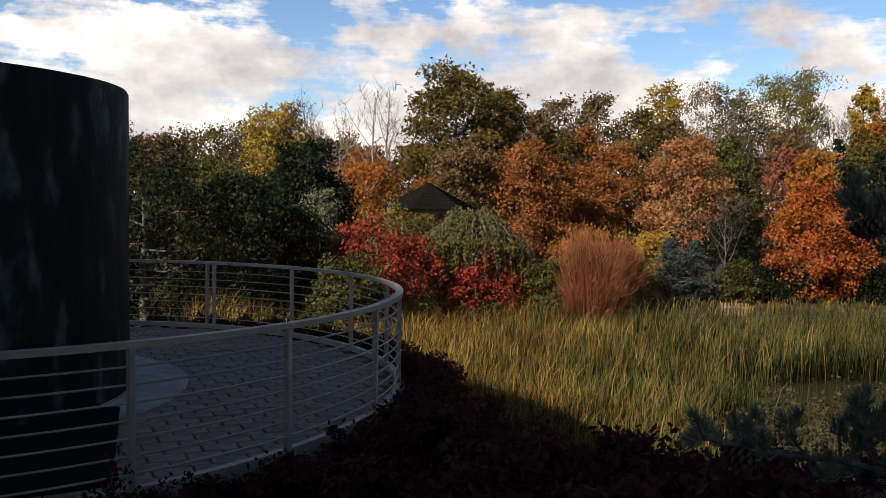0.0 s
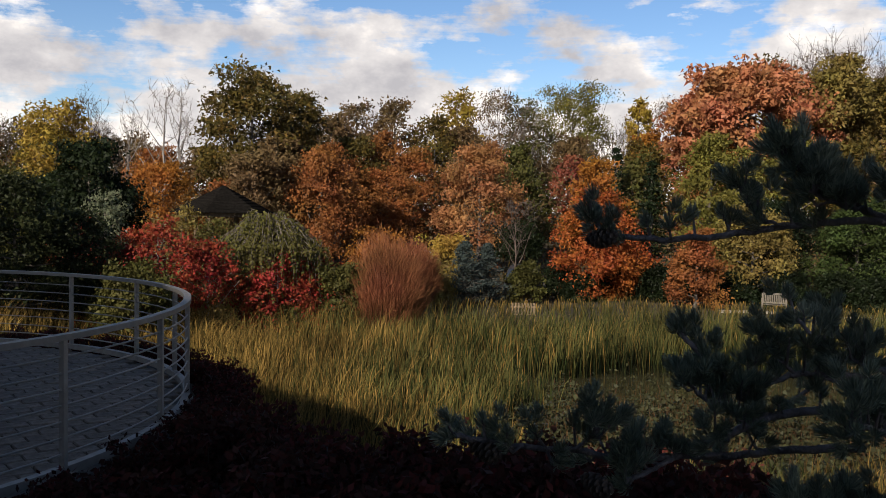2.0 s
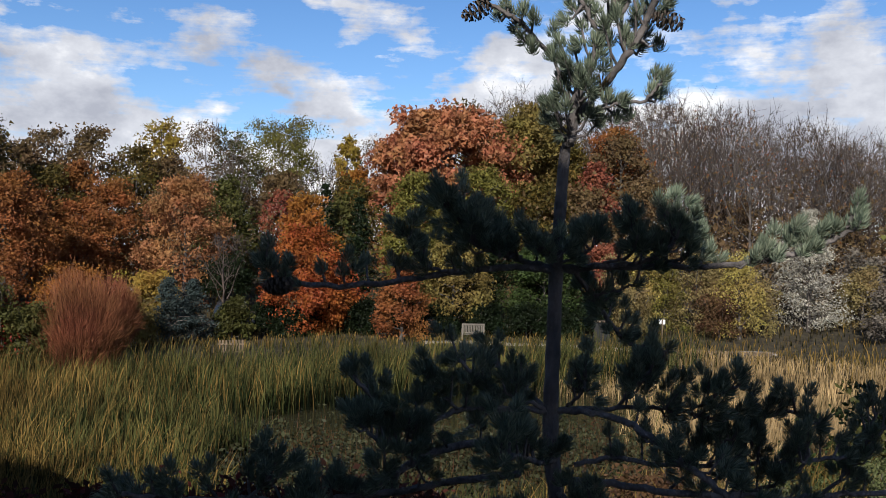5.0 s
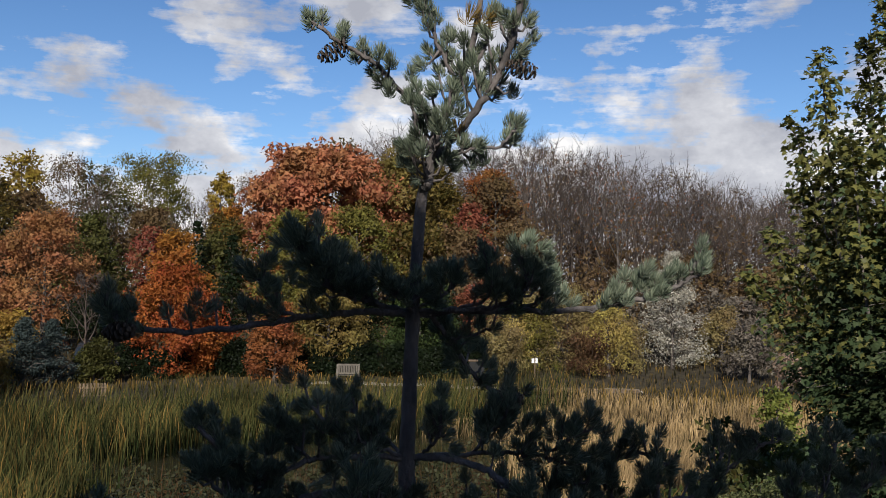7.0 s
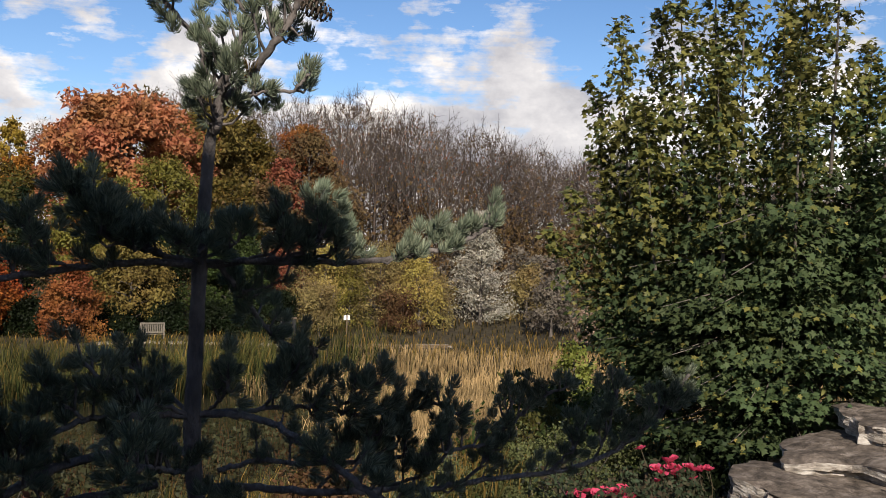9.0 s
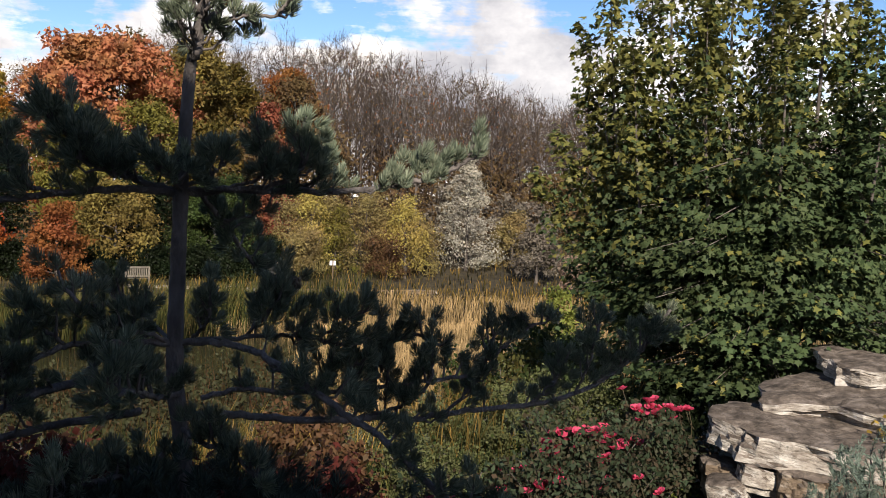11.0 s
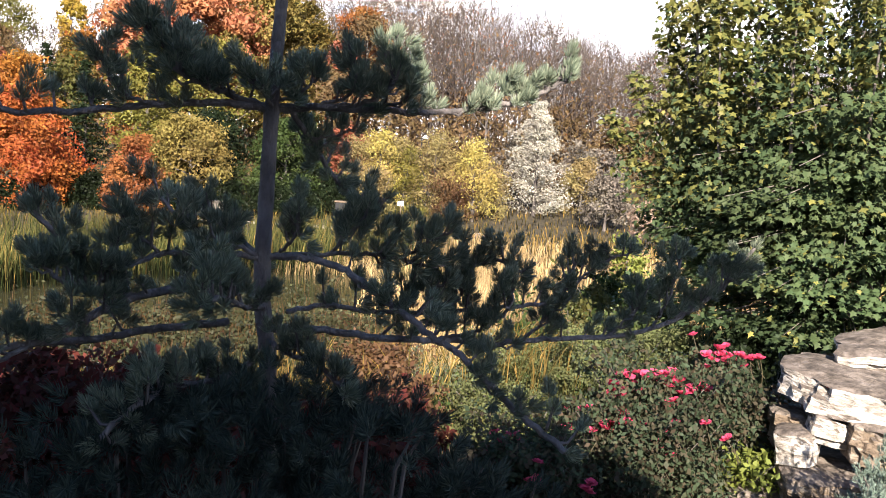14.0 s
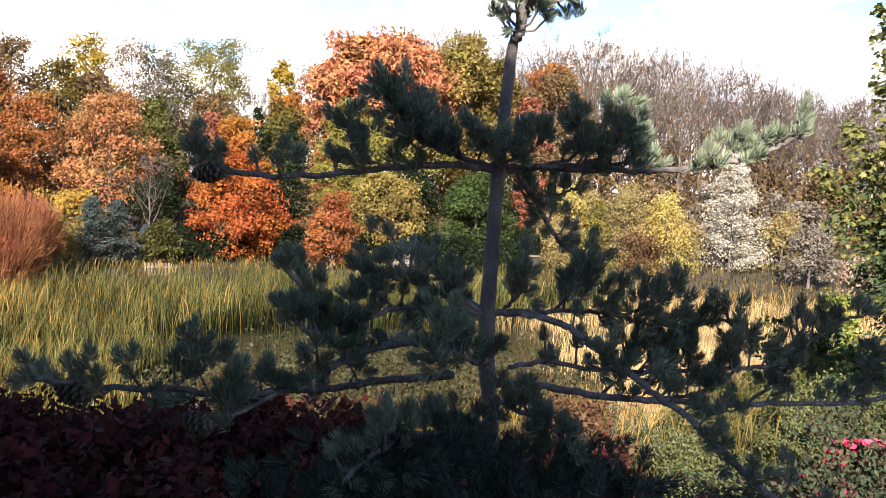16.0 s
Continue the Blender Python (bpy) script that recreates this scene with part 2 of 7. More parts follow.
JOINT = surface("joint_sand", [(0.07, 0.065, 0.06), (0.12, 0.11, 0.10)], 20, 0.95, 0.4, 60)
PALE_SLAB = surface("pale_concrete", [(0.28, 0.25, 0.22), (0.38, 0.345, 0.305)], 6, 0.8, 0.3, 50, stain=0.5, stain_scale=1.2)
STEEL = surface("grey_painted_steel", [(0.215, 0.190, 0.158), (0.28, 0.25, 0.21)], 12, 0.5, 0.1, 80, metal=0.1, stain=0.2)
PATINA = surface("dark_patinated_metal", [(0.004, 0.0045, 0.005), (0.007, 0.008, 0.0085), (0.012, 0.014, 0.015), (0.055, 0.085, 0.085)], 2.6, 0.65, 0.35, 24, fine=12, stretch=(1.5, 1.5, 0.6), stain=0.85, stain_scale=0.9)
PATINA.node_tree.nodes["Principled BSDF"].inputs["Specular IOR Level"].default_value = 0.06
SHINGLE = surface("dark_shingle", [(0.005, 0.0045, 0.004), (0.014, 0.0125, 0.011)], 12, 0.95, 0.6, 40)
SHINGLE.node_tree.nodes["Principled BSDF"].inputs["Specular IOR Level"].default_value = 0.0
TIMBER = surface("weathered_timber", [(0.12, 0.085, 0.055), (0.24, 0.17, 0.11)], 8, 0.8, 0.4, 40, stretch=(6, 1, 1))
SILVER_TIMBER = surface("silvered_teak", [(0.11, 0.095, 0.075), (0.20, 0.172, 0.14)], 8, 0.8, 0.3, 40, stretch=(6, 1, 1))
GRAVEL = surface("pale_gravel", [(0.22, 0.19, 0.145), (0.38, 0.33, 0.26)], 14, 0.95, 0.6, 50)
PLASTER = surface("beige_render", [(0.34, 0.31, 0.27), (0.42, 0.39, 0.34)], 5, 0.9, 0.2, 60)
WHITE = surface("white_enamel", [(0.74, 0.74, 0.73), (0.82, 0.82, 0.81)], 6, 0.35, 0.05, 30, stain=0.15)
BLACK = surface("black_paint", [(0.012, 0.012, 0.013), (0.022, 0.022, 0.024)], 8, 0.3, 0.05, 40, stain=0.2)
RUBBER = surface("black_rubber", [(0.012, 0.012, 0.012), (0.02, 0.02, 0.02)], 20, 0.8, 0.2, 60)
CHROME = surface("chrome", [(0.6, 0.6, 0.6), (0.7, 0.7, 0.7)], 6, 0.15, 0.02, 30, metal=1.0, stain=0.1)
CONE = surface("pine_cone", [(0.035, 0.026, 0.019), (0.11, 0.08, 0.058)], 60, 0.85, 0.4, 120, stain=0.3, stain_scale=20)

water_m, _n, _l, _b = material("pond_water", 0.06)
_b.inputs["Base Color"].default_value = (0.028, 0.026, 0.014, 1)
_b.inputs["IOR"].default_value = 1.33
_b.inputs["Specular IOR Level"].default_value = 0.5
_t, _bp = _n.new("ShaderNodeTexNoise"), _n.new("ShaderNodeBump")
_t.inputs["Scale"].default_value, _t.inputs["Detail"].default_value = 2.5, 4
_bp.inputs["Strength"].default_value, _bp.inputs["Distance"].default_value = 0.12, 0.03
_l.new(_t.outputs[0], _bp.inputs["Height"])
_l.new(_bp.outputs[0], _b.inputs["Normal"])

glass_m, _n, _l, _b = material("tinted_glass", 0.05)
_b.inputs["Base Color"].default_value = (0.02, 0.025, 0.03, 1)
_b.inputs["Specular IOR Level"].default_value = 0.6

# leaf colours, each a few tones of one plant
L_OAK = leaves("oak_leaves", [(0.092, 0.084, 0.020), (0.155, 0.122, 0.027), (0.27, 0.155, 0.030), (0.080, 0.078, 0.019)])
L_GOLD = leaves("golden_leaves", [(0.40, 0.28, 0.04), (0.60, 0.42, 0.055), (0.42, 0.25, 0.04)])
L_YELLOW = leaves("yellow_leaves", [(0.56, 0.44, 0.10), (0.74, 0.59, 0.14), (0.46, 0.36, 0.10)])
L_MUSTARD = leaves("mustard_leaves", [(0.22, 0.17, 0.045), (0.36, 0.27, 0.065), (0.28, 0.19, 0.05)])
L_YELGREEN = leaves("yellow_green_leaves", [(0.16, 0.16, 0.030), (0.31, 0.27, 0.048), (0.22, 0.185, 0.038)])
L_ORANGE = leaves("orange_leaves", [(0.42, 0.15, 0.018), (0.60, 0.25, 0.026), (0.29, 0.095, 0.018)])
L_REDORANGE = leaves("red_orange_leaves", [(0.42, 0.085, 0.014), (0.58, 0.17, 0.024), (0.30, 0.045, 0.012)])
L_PEACH = leaves("peach_orange_leaves", [(0.56, 0.205, 0.080), (0.70, 0.30, 0.125), (0.42, 0.13, 0.05)])
L_COPPER = leaves("copper_leaves", [(0.44, 0.18, 0.060), (0.60, 0.29, 0.11), (0.30, 0.10, 0.034)])
L_RUST = leaves("rust_leaves", [(0.36, 0.125, 0.030), (0.50, 0.19, 0.045), (0.26, 0.095, 0.03)])
L_BROWN = leaves("brown_leaves", [(0.19, 0.118, 0.050), (0.28, 0.175, 0.075), (0.15, 0.10, 0.043)])
L_RED = leaves("crimson_leaves", [(0.40, 0.045, 0.034), (0.56, 0.095, 0.055), (0.30, 0.03, 0.024), (0.46, 0.12, 0.045), (0.17, 0.10, 0.03)], dull=1.0)
L_ROSY = leaves("rose_red_leaves", [(0.33, 0.085, 0.045), (0.42, 0.15, 0.075), (0.26, 0.06, 0.035)])
# dark plants; kept near black because some stand in for shade under trees
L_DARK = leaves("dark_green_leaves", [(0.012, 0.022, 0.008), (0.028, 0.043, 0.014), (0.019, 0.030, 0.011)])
L_PINE = leaves("far_pine_needles", [(0.018, 0.028, 0.010), (0.042, 0.056, 0.020), (0.075, 0.082, 0.028), (0.014, 0.022, 0.009)])
L_GREEN = leaves("mid_green_leaves", [(0.045, 0.075, 0.02), (0.085, 0.12, 0.03), (0.06, 0.085, 0.022)])
L_OLIVE = leaves("olive_leaves", [(0.085, 0.095, 0.022), (0.15, 0.145, 0.034), (0.11, 0.10, 0.026)])
L_SAGE = leaves("sage_leaves", [(0.15, 0.18, 0.10), (0.25, 0.28, 0.17), (0.18, 0.19, 0.10)])
L_BLUE = leaves("blue_spruce_needles", [(0.055, 0.075, 0.070), (0.11, 0.145, 0.135), (0.07, 0.09, 0.078)])
L_SILVER = leaves("silver_white_leaves", [(0.62, 0.58, 0.46), (0.80, 0.76, 0.64), (0.48, 0.44, 0.32), (0.38, 0.31, 0.22), (0.74, 0.70, 0.57)], 0.5, 0.2)
L_BLUSH = leaves("blush_tan_leaves", [(0.50, 0.34, 0.24), (0.62, 0.44, 0.32), (0.40, 0.26, 0.18)])
L_GREY = leaves("grey_tan_leaves", [(0.26, 0.22, 0.17), (0.36, 0.31, 0.24), (0.20, 0.16, 0.12)])
L_TWIG = leaves("red_twigs", [(0.28, 0.098, 0.040), (0.40, 0.155, 0.055), (0.19, 0.075, 0.03)], 0.8, 0.1)
L_LIME = leaves("lime_leaves", [(0.22, 0.28, 0.05), (0.34, 0.38, 0.07), (0.18, 0.22, 0.04)])
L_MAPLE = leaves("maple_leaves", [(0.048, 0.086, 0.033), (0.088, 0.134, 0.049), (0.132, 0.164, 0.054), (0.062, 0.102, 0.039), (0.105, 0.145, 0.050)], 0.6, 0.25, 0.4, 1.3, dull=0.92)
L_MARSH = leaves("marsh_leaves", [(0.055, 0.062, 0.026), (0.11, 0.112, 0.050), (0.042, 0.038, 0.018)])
# yellowing upper leaves, with the sun's brightening put into their colour
L_MAPLE_SUNLIT = leaves("sunlit_maple_leaves", [(0.20, 0.205, 0.047), (0.35, 0.315, 0.066), (0.145, 0.17, 0.041), (0.27, 0.24, 0.056)], 0.45, 0.3, 0.3, 1.3, dull=0.92)
L_MOUND = leaves("mound_leaves", [(0.13, 0.165, 0.055), (0.24, 0.26, 0.095), (0.17, 0.17, 0.07), (0.19, 0.22, 0.075)], 0.6)
L_WEEP = leaves("weeping_leaves", [(0.12, 0.12, 0.028), (0.23, 0.20, 0.042), (0.08, 0.082, 0.022)])
TWIGS = surface("brown_twigs", [(0.040, 0.029, 0.023), (0.105, 0.080, 0.066)], 2, 0.9, 0.1, 10)
L_WINE = leaves("wine_red_leaves", [(0.12, 0.016, 0.014), (0.18, 0.032, 0.024), (0.06, 0.028, 0.016), (0.028, 0.022, 0.012), (0.14, 0.06, 0.038)], 0.85, 0.25)
L_BRONZE = leaves("bronze_leaves", [(0.16, 0.07, 0.035), (0.24, 0.13, 0.06), (0.12, 0.08, 0.03)])
L_ROSE_LEAF = leaves("rose_foliage", [(0.045, 0.082, 0.042), (0.085, 0.13, 0.062), (0.15, 0.075, 0.05), (0.062, 0.11, 0.058)], 0.6)
L_PETAL = leaves("rose_petals", [(0.95, 0.075, 0.17), (1.0, 0.17, 0.31), (1.0, 0.11, 0.22)], 0.5, 0.35, 0.1, dull=1.0)
L_NEEDLE = leaves("pine_needles", [(0.068, 0.100, 0.070), (0.165, 0.21, 0.138), (0.54, 0.58, 0.39), (0.094, 0.130, 0.094), (0.35, 0.40, 0.26)], 0.45, 0.15, 0.3, 6.0)
L_NEEDLE_LOW = leaves("dwarf_pine_needles", [(0.019, 0.033, 0.024), (0.046, 0.070, 0.052), (0.15, 0.18, 0.135), (0.027, 0.046, 0.034)], 0.7, 0.1, 0.3, 4.0)
L_TAN = leaves("tan_leaves", [(0.36, 0.28, 0.10), (0.50, 0.40, 0.15), (0.28, 0.22, 0.085), (0.34, 0.23, 0.085)])
L_NEEDLE_DRY = leaves("dry_pine_needles", [(0.30, 0.17, 0.03), (0.46, 0.28, 0.045), (0.20, 0.13, 0.03)], 0.5, 0.2, 0.2)
L_JUNIPER = leaves("juniper_sprays", [(0.17, 0.235, 0.18), (0.30, 0.37, 0.30), (0.22, 0.285, 0.22), (0.13, 0.18, 0.13)], 0.55, 0.12)
# green and gold blades: roots nearly black, paling up the leaf
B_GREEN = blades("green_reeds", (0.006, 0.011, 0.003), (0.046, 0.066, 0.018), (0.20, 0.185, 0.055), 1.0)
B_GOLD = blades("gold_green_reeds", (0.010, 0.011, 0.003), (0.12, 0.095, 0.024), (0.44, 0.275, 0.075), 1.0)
B_TAN = blades("dry_reeds", (0.24, 0.175, 0.08), (0.56, 0.385, 0.175), (0.78, 0.54, 0.265), 0.8)

# ---- mesh helpers ----
def mesh_np(name, verts, faces, mat, uv=None, smooth=False):
    """A mesh from arrays: verts (n,3), faces (m,k) with one k."""
    me = bpy.data.meshes.new(name)
    verts, faces = np.asarray(verts, np.float32), np.asarray(faces, np.int32)
    m, k = faces.shape
    me.vertices.add(len(verts))
    me.vertices.foreach_set("co", verts.ravel())
    me.loops.add(m * k)
    me.loops.foreach_set("vertex_index", faces.ravel())
    me.polygons.add(m)
    me.polygons.foreach_set("loop_start", np.arange(m, dtype=np.int32) * k)
    me.polygons.foreach_set("loop_total", np.full(m, k, np.int32))
    me.polygons.foreach_set("use_smooth", np.full(m, smooth))
    if uv is not None:
        layer = me.uv_layers.new(name="UVMap")
        layer.data.foreach_set("uv", np.asarray(uv, np.float32)[faces.ravel()].ravel())
    me.update(calc_edges=True)
    me.materials.append(mat)
    return me


def child(name, me, parent, label=""):
    ob = new(name, me)
    ob.parent = parent
    return tagged(ob, label)


def part(name, bm, mat, parent, label=""):
    me = bpy.data.meshes.new(name)
    bm.to_mesh(me)
    bm.free()
    me.materials.append(mat)
    return child(name, me, parent, label)


def thing(name, label, category, x=0.0, y=0.0, z=0.0, turn=0.0, group="", kind=""):
    ob = new(name)
    ob.matrix_basis = pose(x, y, z, 0, 0, turn)
    return tagged(ob, label, category, group, kind)


def tubes(paths, sides=6, caps=True):
    """One mesh of tapered tubes along paths of (points, radii)."""
    V, F, base = [], [], 0
    ang = np.linspace(0, 2 * np.pi, sides, endpoint=False)
    for pts, rad in paths:
        P = np.asarray(pts, float)
        k = len(P)
        R = np.broadcast_to(np.asarray(rad, float), (k,))
        T = np.gradient(P, axis=0)
        T /= np.linalg.norm(T, axis=1)[:, None] + 1e-9
        ref = np.where(np.abs(T[:, 2:3]) > 0.9, np.array([[1.0, 0, 0]]), np.array([[0, 0, 1.0]]))
        A = np.cross(T, ref)
        A /= np.linalg.norm(A, axis=1)[:, None] + 1e-9
        B = np.cross(T, A)
        ring = P[:, None] + R[:, None, None] * (np.cos(ang)[None, :, None] * A[:, None] + np.sin(ang)[None, :, None] * B[:, None])
        V.append(ring.reshape(-1, 3))
        i = np.arange(k - 1)[:, None] * sides
        j = np.arange(sides)[None]
        n = (np.arange(sides)[None] + 1) % sides
        F.append((base + np.stack([i + j, i + n, i + sides + n, i + sides + j], -1)).reshape(-1, 4))
        base += k * sides
    return np.concatenate(V), np.concatenate(F)


def smooth_path(pts, n=16):
    """Catmull-Rom through the points."""
    P = np.asarray(pts, float)
    Q = np.concatenate([[2 * P[0] - P[1]], P, [2 * P[-1] - P[-2]]])
    out = []
    for s in np.linspace(0, len(P) - 1, n):
        i = min(int(s), len(P) - 2)
        u = s - i
        a, b, c, d = Q[i], Q[i + 1], Q[i + 2], Q[i + 3]
        out.append(0.5 * (2 * b + (c - a) * u + (2 * a - 5 * b + 4 * c - d) * u * u + (3 * b - a - 3 * c + d) * u ** 3))
    return np.array(out)


def unit(v):
    return v / (np.linalg.norm(v, axis=-1, keepdims=True) + 1e-9)


def leaf_quads(rng, P, size, droop=0.25, lean=0.6, out=None):
    """Small folded-diamond leaves at P, turned at random; out: directions that they face on the whole."""
    n = len(P)
    d = unit(rng.normal(size=(n, 3)) + np.array([0, 0, -droop]))
    f = rng.normal(size=(n, 3))
    if out is not None:
        f = f * lean + out
    s = unit(np.cross(d, f))
    L = size * rng.uniform(0.6, 1.35, (n, 1))
    W = L * rng.uniform(0.22, 0.36, (n, 1))
    V = np.stack([P, P + d * L * 0.45 + s * W, P + d * L, P + d * L * 0.5 - s * W], 1).reshape(-1, 3)
    return V, np.arange(4 * n).reshape(n, 4)


def leaf_tris(rng, P, size, out):
    """Leaves of far crowns, too small to show more than a pointed outline."""
    n = len(P)
    d = unit(rng.normal(size=(n, 3)) + np.array([0, 0, -0.25]))
    s = unit(np.cross(d, rng.normal(size=(n, 3)) * 0.8 + out))
    L = size * rng.uniform(0.6, 1.4, (n, 1))
    V = np.stack([P - s * L * 0.36, P + s * L * 0.36, P + d * L], 1).reshape(-1, 3)
    return V, np.arange(3 * n).reshape(n, 3)


def box_bm(sx, sy, sz, bevel=0.0, at=(0, 0, 0), bm=None, rot=None, seg=1):
    """A bevelled box, centred at `at`, added to bm."""
    own = bmesh.new()
    bmesh.ops.create_cube(own, size=1.0)
    bmesh.ops.scale(own, vec=(sx, sy, sz), verts=own.verts)
    if bevel:
        bmesh.ops.bevel(own, geom=list(own.edges), offset=bevel, segments=seg, affect="EDGES")
    m = Matrix.Translation(at) @ (rot if rot is not None else Matrix.Identity(4))
    own.transform(m)
    if bm is None:
        return own
    tmp = bpy.data.meshes.new("tmp")
    own.to_mesh(tmp)
    own.free()
    bm.from_mesh(tmp)
    bpy.data.meshes.remove(tmp)
    return bm


def rod_bm(r1, r2, length, sides=10, m=None):
    bm = bmesh.new()
    bmesh.ops.create_cone(bm, cap_ends=True, segments=sides, radius1=r1, radius2=r2, depth=length)
    bm.transform(Matrix.Translation((0, 0, length / 2)))
    if m is not None:
        bm.transform(m)
    return bm


# ---- ground, pond ----
def step(a, b, v):
    t = np.clip((v - a) / (b - a), 0, 1)
    return t * t * (3 - 2 * t)


DECK_X, DECK_Y, DECK_R = -5.47, 9.73, 5.01


def ground_z(x, y):
    x, y = np.asarray(x, float), np.asarray(y, float)
    q = 0.15 * x + y
    near = -0.35 - 0.25 * step(3.0, 6.5, q) - 2.15 * step(6.5, 11.5, q)
    rp = np.hypot((x - 9.0) * 0.80, y - 19.0)
    bank = step(11.5, 14.0, rp)
    r = np.hypot(x, y)
    far = -1.88 - 0.22 * step(20, 31, x) * (1 - step(48, 60, r)) + 1.1 * step(41, 56, r) + 2.6 * step(48, 95, r) + 1.2 * step(20, 60, -x + 0.2 * y)
    behind = step(10.0, 16.0, q)
    z = near * (1 - behind * bank) + far * behind * bank
    rd = np.hypot(x - DECK_X, y - DECK_Y)
    m = 1 - step(DECK_R + 0.2, DECK_R + 1.9, rd)
    z = z * (1 - m) - 0.16 * m
    left = step(4.0, 9.0, -x) * (1 - step(16, 30, y))
    z = z * (1 - left) + np.maximum(z, -0.3) * left
    return z + 0.05 * np.sin(0.9 * x + 1.3 * np.sin(0.7 * y)) * np.sin(1.1 * y + 0.6) * np.minimum(1, r / 20 + 0.3)


def build_ground():
    rad = np.concatenate([np.linspace(0, 60, 121), np.geomspace(62, 2600, 40)])
    ang = np.linspace(0, 2 * np.pi, 220, endpoint=False)
    R, A = np.meshgrid(rad, ang, indexing="ij")
    X, Y = R * np.cos(A) + 8.0, R * np.sin(A) + 12.0
    V = np.stack([X, Y, ground_z(X, Y)], -1).reshape(-1, 3)
    k = len(ang)
    i = np.arange(len(rad) - 1)[:, None] * k
    j = np.arange(k)[None]
    F = np.stack([i + j, i + k + j, i + k + (j + 1) % k, i + (j + 1) % k], -1).reshape(-1, 4)
    tagged(new("ground", mesh_np("ground", V, F, SOIL, smooth=True)), "brown soil and leaf litter sloping to the pond", "ground", kind="structure")
    a = np.linspace(0, 2 * np.pi, 96, endpoint=False)
    V = np.concatenate([[[10, 19, -2.38]], np.stack([10 + 17 * np.cos(a), 19 + 15 * np.sin(a), np.full(96, -2.38)], 1)])
    F = np.stack([np.zeros(96, int), 1 + np.arange(96), 1 + (np.arange(96) + 1) % 96], 1)
    tagged(new("water", mesh_np("water", V, F, water_m)), "still brown pond water between the reeds", "water", kind="structure")


build_ground()


# ---- reeds ----
def reed_blades(rng, X, Y, Z, high, width, bend):
    n = len(X)
    base = np.stack([X, Y, Z], 1)
    a = rng.uniform(0, 2 * np.pi, n)
    lean = np.stack([np.cos(a), np.sin(a), np.zeros(n)], 1) * (bend * rng.uniform(0.1, 1.0, (n, 1)) ** 1.5)
    lean[:, 0] += bend * 0.15
    s = np.stack([-np.sin(a + 1), np.cos(a + 1), np.zeros(n)], 1) * width * rng.uniform(0.6, 1.3, (n, 1))
    H = np.asarray(high)[:, None]
    up = np.array([[0, 0, 1.0]])
    p1 = base + up * H * 0.45 + lean * H * 0.18
    p2 = base + up * H * 0.80 + lean * H * 0.55
    p3 = base + up * H * 0.98 + lean * H * 1.05
    V = np.stack([base - s * 0.6, base + s * 0.6, p1 + s, p1 - s, p2 + s * 0.8, p2 - s * 0.8, p3 + s * 0.1, p3 - s * 0.1], 1).reshape(-1, 3)
    o = np.arange(n)[:, None] * 8
    F = np.concatenate([o + [0, 1, 2, 3], o + [3, 2, 4, 5], o + [5, 4, 6, 7]], 1).reshape(-1, 4)
    v = np.tile(np.array([0, 0, 0.42, 0.42, 0.75, 0.75, 1, 1.0]), n)
    return V, F, np.stack([np.zeros_like(v), v], 1)


def pond_mask(x, y):
    """1 where reeds stand: shallow water, but for the open pool and its low near margin."""
    g = ground_z(x, y)
    wob = 1.2 * np.sin(0.55 * x + 0.4) + 0.9 * np.sin(0.8 * y + 1.1 * np.sin(0.5 * x))
    pool = np.hypot((x - 12.5) / 6.2, (y - 19.6 + 0.25 * wob) / 3.1) < 1
    margin = (np.hypot((x - 9.0) / 6.0, (y - 15.0 + 0.2 * wob) / 3.6) < 1) & (x > 4.5 + 0.3 * wob)
    lane = np.abs(y - (27.0 - 1.85 * (x - 5.0) + 0.3 * wob)) < 1.5 * step(3.5, 6.0, x) * (1 - step(9.5, 11, x))
    r = np.hypot(x, y)
    return (g < -1.72) & ~lane & (r < 31.5 + 0.6 * wob + 2.2 * step(14, 18, x)) & ~pool & ~margin


